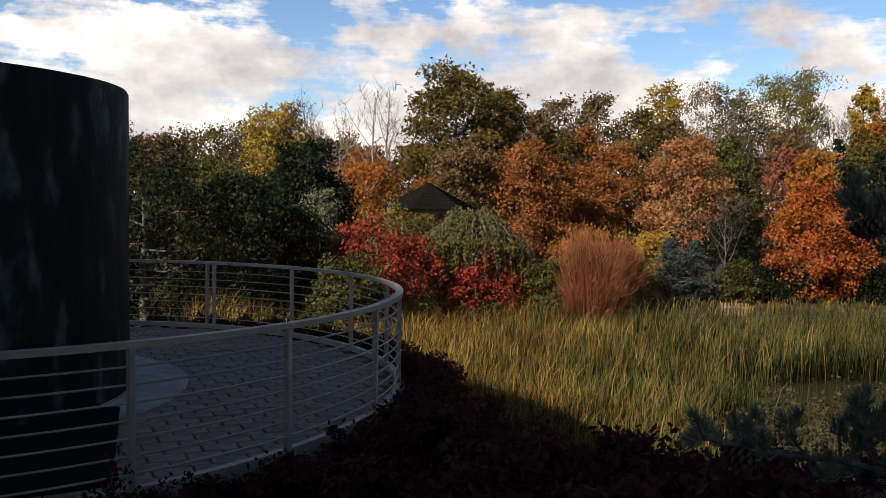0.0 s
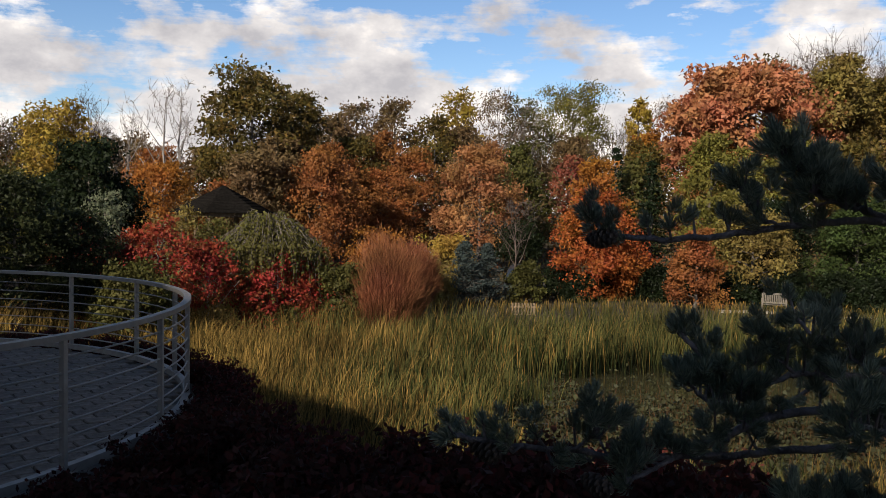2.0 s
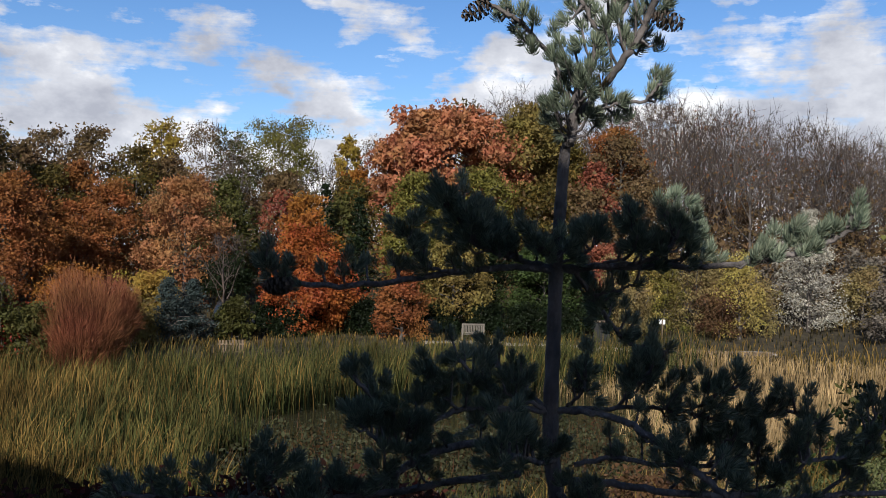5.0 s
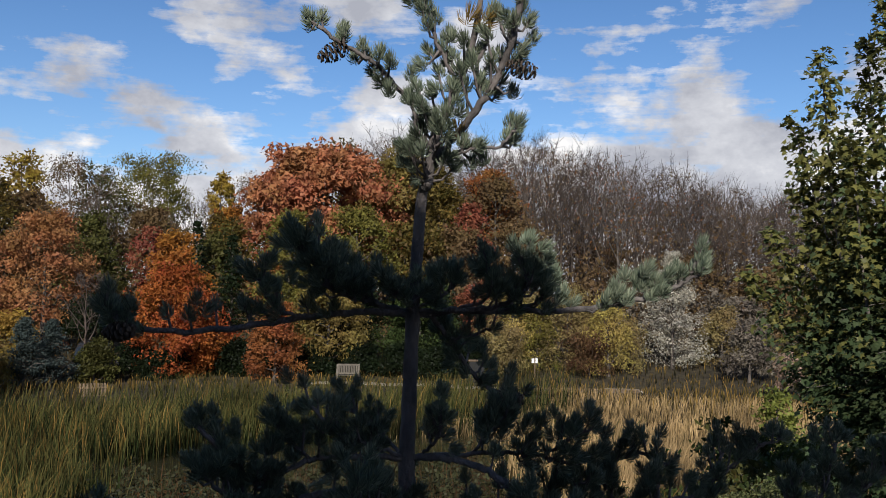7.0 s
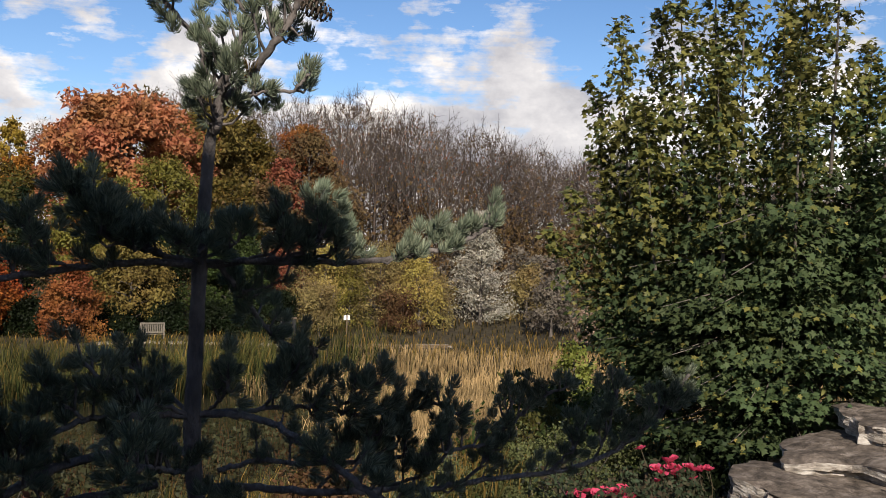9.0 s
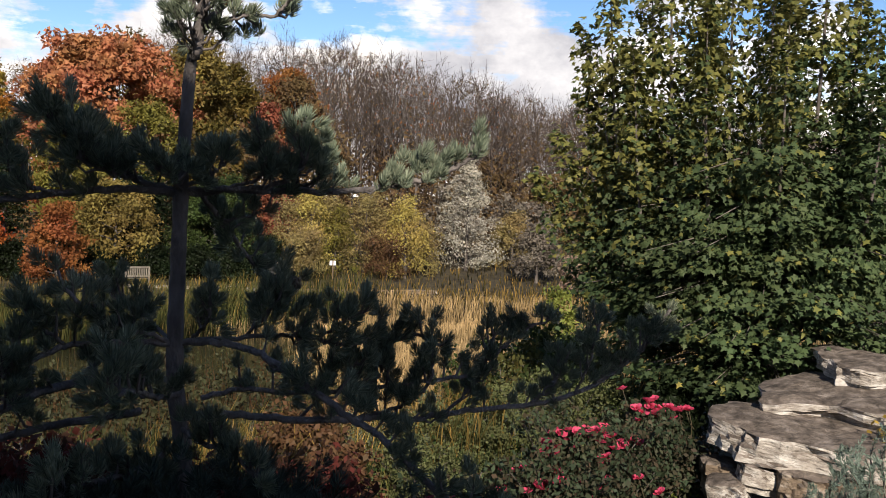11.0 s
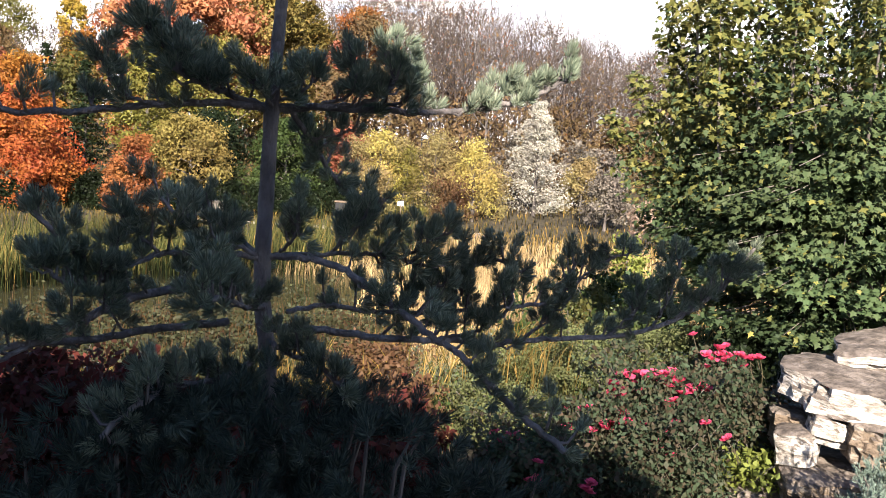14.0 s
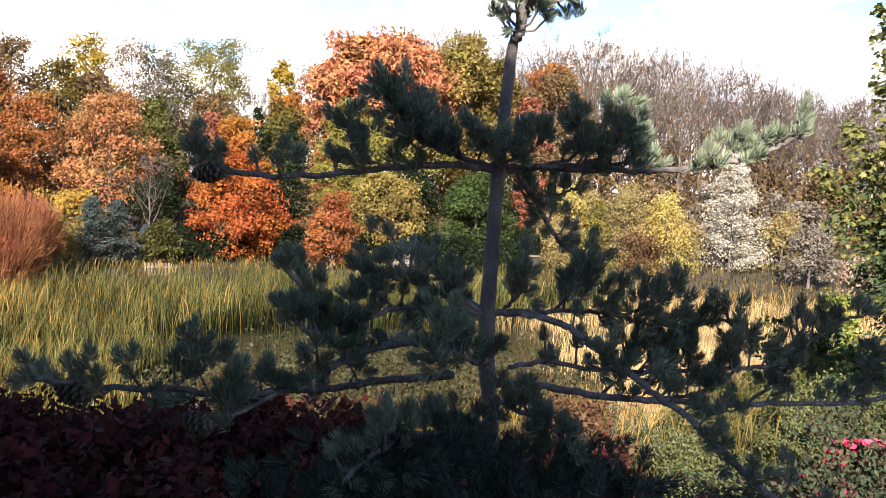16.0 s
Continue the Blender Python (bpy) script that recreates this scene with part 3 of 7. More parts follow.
def build_reeds():
    rng = np.random.default_rng(11)
    X, Y = rng.uniform(-8, 34, 290000), rng.uniform(8.5, 39, 290000)
    ok = pond_mask(X, Y) & ~((X < -2.6) & (Y < 22))
    dense = 0.45 + 0.35 * np.sin(0.8 * X + 1.7 * np.sin(0.6 * Y)) * np.sin(0.9 * Y)
    d = np.hypot(X, Y)
    ok &= rng.uniform(size=len(X)) < np.clip(dense + 0.2, 0.25, 1) * np.where(d > 22, 0.75, 1.0)
    X, Y = X[ok], Y[ok]
    az = np.degrees(np.arctan2(X, Y))
    kind = az + rng.normal(0, 3.0, len(X)) + 3 * np.sin(0.7 * np.hypot(X, Y))
    sets = {"dry": kind > 41.0, "gold": (kind < 7) | ((kind < 41) & (rng.uniform(size=len(X)) < np.where(kind < 16, 0.36, 0.14)))}
    sets["green"] = ~(sets["dry"] | sets["gold"])
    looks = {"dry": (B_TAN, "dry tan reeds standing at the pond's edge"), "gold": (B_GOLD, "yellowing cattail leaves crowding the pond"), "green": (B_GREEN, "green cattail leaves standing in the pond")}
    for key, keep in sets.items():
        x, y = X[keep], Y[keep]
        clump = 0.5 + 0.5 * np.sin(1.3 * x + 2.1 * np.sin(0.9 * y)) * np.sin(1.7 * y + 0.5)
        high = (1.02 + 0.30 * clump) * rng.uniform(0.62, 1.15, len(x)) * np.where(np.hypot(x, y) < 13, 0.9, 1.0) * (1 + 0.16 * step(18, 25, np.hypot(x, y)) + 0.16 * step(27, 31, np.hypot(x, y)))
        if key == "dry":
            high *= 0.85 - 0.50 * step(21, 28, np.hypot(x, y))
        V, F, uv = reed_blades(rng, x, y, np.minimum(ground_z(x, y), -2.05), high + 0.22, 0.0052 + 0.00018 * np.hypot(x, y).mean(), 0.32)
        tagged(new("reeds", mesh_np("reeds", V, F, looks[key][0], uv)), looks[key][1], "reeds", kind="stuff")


build_reeds()


def build_marsh():
    """Low pale-leaved plants along the near margin of the pool."""
    rng = np.random.default_rng(12)
    n = 2500
    x, y = rng.normal(8.8, 3.6, n), rng.normal(15.6, 2.2, n)
    ok = ground_z(x, y) < -1.5
    x, y = x[ok], y[ok]
    n = len(x)
    top = rng.uniform(0.35, 0.95, n)
    base = np.stack([x, y, np.minimum(ground_z(x, y), -2.2)], 1)
    tip = base + np.stack([rng.normal(0, 0.15, n), rng.normal(0, 0.15, n), top], 1)
    paths = [(np.array([b, (b + t) / 2 + [0.02, 0.01, 0], t]), [0.008, 0.006, 0.003]) for b, t in zip(base, tip)]
    V, F = tubes(paths, 3)
    root = thing("marsh_plants", "pale green smartweed along the pool's near margin", "plants", kind="stuff")
    child("stems", mesh_np("stems", V, F, L_BRONZE), root)
    u = rng.uniform(0.3, 1.0, (11, n, 1))
    P = (base[None] + (tip - base)[None] * u + rng.normal(0, 0.10, (11, n, 3))).reshape(-1, 3)
    V, F = leaf_quads(rng, P, 0.11, 0.3)
    child("foliage", mesh_np("foliage", V, F, L_MARSH), root)


build_marsh()


# ---- terrace with its round rail ----
def ring_path(r, z, a0, a1, n):
    a = np.radians(np.linspace(a0, a1, n))
    return np.stack([DECK_X + r * np.cos(a), DECK_Y + r * np.sin(a), np.full(n, z)], 1)


RAIL_FROM, RAIL_TO = -128.0, 128.0


def flat_bar(path, w, h):
    """A rectangular bar swept along a level path."""
    P = np.asarray(path)
    T = unit(np.gradient(P, axis=0))
    N = np.stack([T[:, 1], -T[:, 0], np.zeros(len(P))], 1)
    up = np.array([[0, 0, 1.0]])
    V = np.stack([P - N * w / 2 - up * h / 2, P + N * w / 2 - up * h / 2, P + N * w / 2 + up * h / 2, P - N * w / 2 + up * h / 2], 1).reshape(-1, 3)
    i = np.arange(len(P) - 1)[:, None] * 4
    j = np.arange(4)[None]
    F = np.stack([i + j, i + (j + 1) % 4, i + 4 + (j + 1) % 4, i + 4 + j], -1).reshape(-1, 4)
    return V, F


def build_terrace():
    a = np.linspace(0, 2 * np.pi, 128, endpoint=False)
    ring = np.stack([DECK_X + (DECK_R + 0.05) * np.cos(a), DECK_Y + (DECK_R + 0.05) * np.sin(a)], 1)
    bm = bmesh.new()
    top = [bm.verts.new((*p, -0.045)) for p in ring]
    bot = [bm.verts.new((*p, -0.60)) for p in ring]
    bm.faces.new(top)
    bm.faces.new(bot[::-1])
    for i in range(128):
        bm.faces.new((bot[i], bot[(i + 1) % 128], top[(i + 1) % 128], top[i]))
    me = bpy.data.meshes.new("terrace")
    bm.to_mesh(me)
    bm.free()
    me.materials.append(JOINT)
    terrace = tagged(new("pavement", me), "round terrace of grey concrete pavers inside a steel rail", "terrace", kind="structure")
    V, F = flat_bar(ring_path(DECK_R - 0.01, 0.035, RAIL_FROM, RAIL_TO, 150), 0.07, 0.07)
    fence = thing("railing", "grey steel railing curving round the paved terrace", "railing")
    child("bottom_rail", mesh_np("bottom_rail", V, F, STEEL), fence)
    V, F = flat_bar(ring_path(DECK_R, 1.045, RAIL_FROM, RAIL_TO, 150), 0.075, 0.045)
    child("handrail", mesh_np("handrail", V, F, STEEL), fence)
    for k in range(7):
        V, F = tubes([(ring_path(DECK_R, 0.165 + 0.122 * k, RAIL_FROM, RAIL_TO, 150), 0.0085)], 6)
        child("bar", mesh_np("bar", V, F, STEEL, smooth=True), fence)
    post_me = None
    for deg in (-124, -108, -92, -77, -62.5, -47.4, -31.6, -14.5, 1.0, 17.0, 32.5, 50.0, 68.3, 69.8, 88.0, 106.0, 124.0):
        if post_me is None:
            bm = box_bm(0.05, 0.045, 1.03, 0.004, (0, 0, 0.515))
            box_bm(0.12, 0.10, 0.012, 0.002, (0, 0, 0.012), bm)
            post_me = bpy.data.meshes.new("post")
            bm.to_mesh(post_me)
            bm.free()
            post_me.materials.append(STEEL)
        p = ring_path(DECK_R, 0, deg, deg, 1)[0]
        ob = child("post", post_me, fence)
        ob.matrix_basis = pose(p[0], p[1], 0.0, 0, 0, deg)
    return terrace


terrace = build_terrace()

SILO_X, SILO_Y, SILO_R, SILO_TOP = -5.57, 9.15, 2.28, 3.21


def build_silo():
    silo = thing("metal_drum", "tall round drum clad in dark patinated metal on the terrace", "drum", SILO_X, SILO_Y, -0.04)
    bm = bmesh.new()
    k, rows = 96, [(0, SILO_R), (SILO_TOP - 0.03, SILO_R), (SILO_TOP, SILO_R - 0.015), (SILO_TOP, SILO_R - 0.12), (SILO_TOP - 0.35, SILO_R - 0.12)]
    rings = [[bm.verts.new((r * math.cos(2 * math.pi * i / k), r * math.sin(2 * math.pi * i / k), z)) for i in range(k)] for z, r in rows]
    for a, b in zip(rings, rings[1:]):
        for i in range(k):
            bm.faces.new((a[i], a[(i + 1) % k], b[(i + 1) % k], b[i])).smooth = True
    bm.faces.new(rings[-1])
    part("shell", bm, PATINA, silo)
    V, F = tubes([(np.array([[0, 0, 0.0], [0, 0, 0.06]]), SILO_R + 0.04)], 96)
    child("base_band", mesh_np("base_band", V, F, PATINA, smooth=True), silo)
    slab = thing("paving_ring", "pale smooth concrete apron round the metal drum", "apron", SILO_X + 0.10, SILO_Y + 0.22, 0.0, kind="structure")
    bm = bmesh.new()
    k = 96
    rows = [(SILO_R - 0.4, 0.016), (SILO_R + 0.46, 0.016), (SILO_R + 0.46, -0.04)]
    rings = [[bm.verts.new((r * math.cos(2 * math.pi * i / k), r * math.sin(2 * math.pi * i / k), z)) for i in range(k)] for r, z in rows]
    for a, b in zip(rings, rings[1:]):
        for i in range(k):
            bm.faces.new((a[i], b[i], b[(i + 1) % k], a[(i + 1) % k]))
    part("apron", bm, PALE_SLAB, slab)


build_silo()


# ---- unseen building added behind the camera to shade the terrace and the pine ----
def build_shade_building():
    shade_building = thing("building", "unseen rendered building added to cast shade, with a sloping shingled roof", "building")
    # eave heights are chosen point by point to shape the shadow edge
    eave = [(2.0, 2.1), (0.1, 3.3), (-0.3, 3.85), (-0.55, 4.2), (-0.72, 4.7), (-0.85, 5.0), (-0.98, 5.08), (-1.77, 5.16), (-2.15, 5.34), (-2.35, 5.52), (-2.55, 5.78), (-2.72, 5.92), (-6.0, 7.2), (-10.0, 9.4), (-13.0, 11.5), (-16.0, 13.6), (-20.0, 15.6), (-30.0, 19.0)]
    bm = bmesh.new()
    for y0, y1 in ((-3.3, -3.0),):
        f = [bm.verts.new((x, y1, z)) for x, z in eave]
        b = [bm.verts.new((x, y0, z)) for x, z in eave]
        f0 = [bm.verts.new((x, y1, -1.0)) for x, z in eave]
        b0 = [bm.verts.new((x, y0, -1.0)) for x, z in eave]
        for i in range(len(eave) - 1):
            bm.faces.new((f0[i], f[i], f[i + 1], f0[i + 1]))
            bm.faces.new((b0[i], b0[i + 1], b[i + 1], b[i]))
            bm.faces.new((f[i], b[i], b[i + 1], f[i + 1]))
        bm.faces.new((f0[0], b0[0], b[0], f[0]))
        bm.faces.new((f0[-1], f[-1], b[-1], b0[-1]))
    part("wall", bm, PLASTER, shade_building)
    bm = bmesh.new()
    f = [bm.verts.new((x + (0.25 if i == 0 else 0), -2.85, z + 0.12)) for i, (x, z) in enumerate(eave)]
    b = [bm.verts.new((x + (0.25 if i == 0 else 0), -4.3, z + 0.12)) for i, (x, z) in enumerate(eave)]
    f2 = [bm.verts.new((v.co.x, v.co.y, v.co.z - 0.115)) for v in f]
    b2 = [bm.verts.new((v.co.x, v.co.y, v.co.z - 0.115)) for v in b]
    for i in range(len(eave) - 1):
        bm.faces.new((f[i], f[i + 1], b[i + 1], b[i]))
        bm.faces.new((f2[i], b2[i], b2[i + 1], f2[i + 1]))
        bm.faces.new((f[i], f2[i], f2[i + 1], f[i + 1]))
    bm.faces.new((f[0], b[0], b2[0], f2[0]))
    part("roof", bm, SHINGLE, shade_building)


build_shade_building()


# ---- trees ----
def limb_paths(rng, h, r, crown, trunk_r, n_limbs, rise, wob=0.08, twigs=3):
    """Trunk and limbs of a tree of height h and crown radius r, whose crown begins at `crown`."""
    k = 7
    z = np.linspace(0, h * 0.93, k)
    T = np.stack([np.cumsum(rng.normal(0, wob * h / 14, k)), np.cumsum(rng.normal(0, wob * h / 14, k)), z], 1)
    T[0, :2] = 0
    rad = trunk_r * (1 - 0.93 * z / z[-1]) + 0.006
    rad[0] *= 1.35
    out, ends = [(T, rad)], []
    for i in range(n_limbs):
        f = (i + rng.uniform(0.2, 0.8)) / n_limbs
        s = crown / h * 0.85 + (0.93 - crown / h * 0.85) * f
        p = np.array([np.interp(s * h, z, T[:, c]) for c in range(3)])
        a = i * 2.4 + rng.normal(0, 0.4)
        reach = r * (1.05 - 0.75 * f ** 1.6) * rng.uniform(0.75, 1.08)
        d = np.array([math.cos(a), math.sin(a), 0]) * reach
        lift = rise * reach * rng.uniform(0.6, 1.3)
        L = np.stack([p, p + d * 0.35 + [0, 0, lift * 0.25], p + d * 0.7 + [0, 0, lift * 0.65], p + d + [0, 0, lift]])
        L[1:] += rng.normal(0, 0.04 * reach, (3, 3))
        r0 = trunk_r * 0.42 * (1.1 - 0.8 * f)
        out.append((L, np.array([r0, r0 * 0.7, r0 * 0.45, r0 * 0.15 + 0.004])))
        ends += [L[2], L[3]]
        for _ in range(twigs):
            u = rng.uniform(0.35, 0.95)
            q = L[0] + (L[3] - L[0]) * u
            e = q + unit(rng.normal(size=3) + d / reach * 0.8 + [0, 0, 0.7]) * reach * rng.uniform(0.25, 0.5)
            out.append((np.array([q, (q + e) / 2 + rng.normal(0, 0.03 * reach, 3), e]), np.array([r0 * 0.3, r0 * 0.2, 0.004])))
            ends.append(e)
    return out, np.array(ends)


def crown_points(rng, ends, n, spread, h, r, crown, shape):
    """Leaf places: in clumps at limb ends and over the crown's outline, with gaps between."""
    k = max(10, len(ends) // 2)
    u = rng.uniform(0, 1, k * 2)
    a = rng.uniform(0, 2 * np.pi, k * 2)
    prof = {"round": np.sin(np.pi * (0.12 + 0.83 * u)) ** 0.7, "column": 0.75 * np.sin(np.pi * (0.1 + 0.88 * u)) ** 0.5, "cone": (1 - u) ** 0.8 * 0.98 + 0.04, "vase": np.sin(np.pi * (0.2 + 0.65 * u)) ** 0.9,
            "shrub": np.cos(0.5 * np.pi * u) ** 0.55, "oval": np.sin(np.pi * (0.16 + 0.82 * u)) ** 0.8}[shape]
    rr = r * prof * rng.uniform(0.55, 1.0, k * 2) ** 0.5
    z = crown + (h - crown) * u
    C = np.concatenate([ends, np.stack([rr * np.cos(a), rr * np.sin(a), z], 1)])
    C = C[rng.uniform(size=len(C)) < 0.9]
    w = rng.uniform(0.4, 1.6, len(C))
    size = spread * rng.uniform(0.6, 1.25, len(C))
    pick = rng.choice(len(C), n, p=w / w.sum())
    d = unit(rng.normal(size=(n, 3))) * (rng.uniform(0, 1, (n, 1)) ** 0.45)
    d[:, 2] *= 0.62
    P = C[pick] + d * size[pick][:, None]
    out = unit(P - np.array([0, 0, crown + 0.4 * (h - crown)]))
    return P, out


SEED = [100]


def broadleaf(name, label, category, x, y, top, radius, base, mat, leaf=0.16, count=3200, shape="round", trunk=None, bark=None, rise=0.55, limbs=14, spread=None, ground=None, group=""):
    """A tree or shrub: tapered trunk with limbs, crown of many leaves in clumps. top and base are heights in the world."""
    SEED[0] += 1
    rng = np.random.default_rng(SEED[0])
    z0 = float(ground_z(x, y)) - 0.05 if ground is None else ground
    h, crown = top - z0, max(0.08, base - z0)
    root = thing(name, label, category, x, y, z0, 0, group)
    paths, ends = limb_paths(rng, h, radius * 0.86, min(crown, h * 0.6), trunk or (0.02 + 0.018 * h), limbs, rise)
    V, F = tubes(paths, 5)
    child("trunk", mesh_np("trunk", V, F, bark or BARK, smooth=True), root)
    tall = leaf > 0.115
    if tall:
        far = x * x + y * y > 3300
        count, leaf = int(count * (1.9 if far else 3.1)), leaf * (1.04 if far else 0.78)
    sp = spread or 0.30 * radius + 0.08
    P, out = crown_points(rng, ends, count, sp, h - sp * 0.4, radius - sp * 0.35, crown, shape)
    V, F = leaf_tris(rng, P, leaf, out) if tall else leaf_quads(rng, P, leaf, 0.3, 0.8, out)
    child("crown", mesh_np("crown", V, F, mat), root)
    return root


def bare_tree(x, y, top, radius, label="leafless tree with fine grey branches", bark=None, leaf_mat=None, count=0, ground=None, seed=None, group="bare trees"):
    SEED[0] += 1
    rng = np.random.default_rng(SEED[0] if seed is None else seed)
    z0 = float(ground_z(x, y)) - 0.05 if ground is None else ground
    h = top - z0
    root = thing("bare_tree", label, "tree", x, y, z0, 0, group)
    paths, ends = limb_paths(rng, h, radius, h * 0.34, 0.013 * h + 0.025, 14, 1.7, 0.1, 3)
    fine = []
    for e in ends:
        for _ in range(3):
            d = unit(rng.normal(size=3) * 0.8 + [0, 0, 1.1]) * rng.uniform(0.35, 0.9) * radius * 0.5
            fine.append((np.array([e - d * 0.1, e + d]), np.array([0.014, 0.005])))
    V, F = tubes(paths + fine, 3)
    child("trunk", mesh_np("trunk", V, F, bark or PALE_BARK, smooth=True), root)
    if count:
        P, out = crown_points(rng, ends, count, 0.35 * radius, h, radius, h * 0.35, "vase")
        V, F = leaf_tris(rng, P, 0.15, out)
        child("crown", mesh_np("crown", V, F, leaf_mat), root)
    return root


def conifer(name, label, x, y, top, radius, base, mat, count=3500, leaf=0.17, layers=16, sweep=-0.12, cat="tree"):
    """A conifer: straight stem, whorls of boughs set with short upswept sprays."""
    SEED[0] += 1
    rng = np.random.default_rng(SEED[0])
    z0 = float(ground_z(x, y)) - 0.05
    h, crown = top - z0, max(0.1, base - z0)
    root = thing(name, label, cat, x, y, z0)
    paths = [(np.array([[0, 0, 0], [0.02, 0, h * 0.5], [0, 0.02, h]]), np.array([0.03 * h ** 0.8, 0.018 * h ** 0.8, 0.006]))]
    C = []
    for i in range(layers):
        f = i / (layers - 1)
        z = crown + (h * 0.97 - crown) * f
        for j in range(6):
            a = rng.uniform(0, 2 * np.pi)
            L = radius * (1 - f) ** 0.75 * rng.uniform(0.65, 1.08) + 0.06
            d = np.array([math.cos(a), math.sin(a), 0]) * L
            p = np.array([0, 0, z])
            path = np.array([p, p + d * 0.5 + [0, 0, sweep * L * 0.6], p + d + [0, 0, sweep * L * 0.5 + 0.06]])
            paths.append((path, np.array([0.02, 0.014, 0.005])))
            for u in np.linspace(0.3, 1.0, 5):
                C.append((*(p + d * u + [0, 0, sweep * L * 0.6 * u]), 0.10 + 0.16 * radius * (1.1 - u * 0.5)))
    V, F = tubes(paths, 4)
    child("trunk", mesh_np("trunk", V, F, BARK, smooth=True), root)
    C = np.array(C)
    pick = rng.integers(0, len(C), count)
    dd = unit(rng.normal(size=(count, 3))) * rng.uniform(0, 1, (count, 1)) ** 0.5
    dd[:, 2] *= 0.55
    P = C[pick, :3] + dd * C[pick, 3:4]
    out = unit(P * [1, 1, 0.0] + [0, 0, 0.5])
    V, F = leaf_quads(rng, P, leaf, -0.3, 0.9, out)
    child("crown", mesh_np("crown", V, F, mat), root)
    return root

# far bank, from the terrace side to the right
for x, y, top, r, base in ((-8.0, 24.4, 3.7, 2.3, -0.6), (-5.9, 26.2, 2.9, 1.9, -0.6), (-10.6, 25.4, 3.3, 2.1, -0.4), (-4.6, 27.6, 2.0, 1.5, -0.8)):
    broadleaf("pine_tree", "dark green pine with spreading open boughs", "tree", x, y, top, r, base, L_PINE, 0.118, 4300, "round", rise=0.12, limbs=24, spread=0.42, group="bank pines")
broadleaf("shrub", "mid green leafy shrub mass beside the terrace", "shrub", -7.28, 29.4, 0.25, 1.82, -1.5, L_OLIVE, 0.12, 3600, "shrub")
broadleaf("shrub", "yellow-green leafy shrub beside the terrace", "shrub", -5.4, 27.9, 0.12, 1.5, -2.05, L_MUSTARD, 0.10, 2600, "shrub")
broadleaf("shrub", "dark green leafy shrub beside the terrace", "shrub", -10.01, 26.39, 0.19, 2.03, -1.62, L_DARK, 0.12, 3600, "shrub")
broadleaf("shrub", "yellow-green leafy shrub beside the terrace", "shrub", -3.0, 27.18, -0.84, 1.11, -2.11, L_OLIVE, 0.10, 2200, "shrub")
for x, y, top, r, m in ((-19.1, 72.5, 7.8, 3.6, L_OAK), (-22.5, 71.7, 7.2, 3.4, L_BROWN), (-15.0, 73.0, 8.1, 3.4, L_OAK), (-12.5, 66.0, 6.6, 3.2, L_OLIVE), (-8.2, 70.0, 7.2, 3.0, L_BROWN), (-26.0, 70.0, 7.6, 3.6, L_OAK), (-5.5, 66.0, 6.2, 2.6, L_RUST), (-15.5, 58.0, 4.8, 3.0, L_OLIVE), (-12.0, 50.0, 3.8, 2.4, L_OLIVE), (-9.0, 46.0, 3.3, 2.2, L_GREEN), (-12.5, 41.0, 3.2, 2.2, L_DARK), (-9.3, 38.0, 2.9, 1.8, L_OLIVE)):
    broadleaf("tree", "rounded autumn tree on the far slope", "tree", x, y, top, r, top - 4.6, m, 0.22, 2600, "round", group="far slope trees")
broadleaf("tree", "bright yellow-leaved tree with an airy crown", "tree", -10.4, 57.0, 8.3, 2.5, 3.4, L_GOLD, 0.20, 2600, "vase")
broadleaf("tree", "dense dark green tree near the shelter", "tree", -5.3, 35.6, 4.5, 1.9, 0.6, L_DARK, 0.17, 4600, "round")
broadleaf("shrub", "grey-green willow-like shrub near the shelter", "shrub", -4.45, 32.57, 2.61, 1.16, -0.07, L_SAGE, 0.11, 2600, "oval")
broadleaf("tree", "low orange-leaved tree behind the shelter", "tree", -3.6, 44.8, 4.2, 2.0, 0.6, L_ORANGE, 0.16, 2900, "round")
broadleaf("tree", "low orange-leaved tree behind the shelter", "tree", -0.2, 46.5, 3.6, 1.9, 0.4, L_RUST, 0.16, 2400, "round")
bare_tree(-4.4, 54.8, 8.7, 2.0)
bare_tree(-3.2, 56.9, 9.5, 1.4)
bare_tree(-6.6, 58.0, 7.2, 1.8)
broadleaf("oak_tree", "tall green and brown oak tree", "tree", 0.75, 48.0, 9.15, 3.3, 2.0, L_OAK, 0.24, 4800, "round", rise=0.8, limbs=18, spread=0.95)
broadleaf("oak_tree", "tall green and brown oak tree", "tree", 3.0, 52.0, 8.7, 2.4, 2.5, L_OAK, 0.24, 2600, "oval", rise=0.8)
for x, y, top, r, m, lab in ((0.5, 44.0, 4.6, 2.0, L_BROWN, "brown thinning tree"), (2.2, 46.5, 5.6, 1.8, L_BROWN, "brown thinning tree"), (6.2, 62.0, 8.6, 2.4, L_BROWN, "tall brown-leaved tree"), (8.2, 65.5, 9.8, 2.6, L_BROWN, "tall brown-leaved tree"), (10.9, 65.1, 10.2, 2.4, L_BROWN, "tall brown-leaved tree"), (13.6, 64.0, 9.0, 2.4, L_OAK, "tall olive-leaved tree"), (6.8, 54.0, 6.4, 2.2, L_OAK, "olive and brown tree"), (8.6, 55.0, 6.8, 2.0, L_RUST, "rusty autumn tree")):
    broadleaf("tree", lab + " on the far bank", "tree", x, y, top, r, top - 0.72 * (top + 0.6), m, 0.20, 2600, "oval", rise=1.0, group="far bank trees")
broadleaf("tree", "rust-orange tree with a rounded crown", "tree", 4.05, 44.8, 5.1, 2.1, 0.0, L_RUST, 0.17, 4200, "oval", rise=0.9)
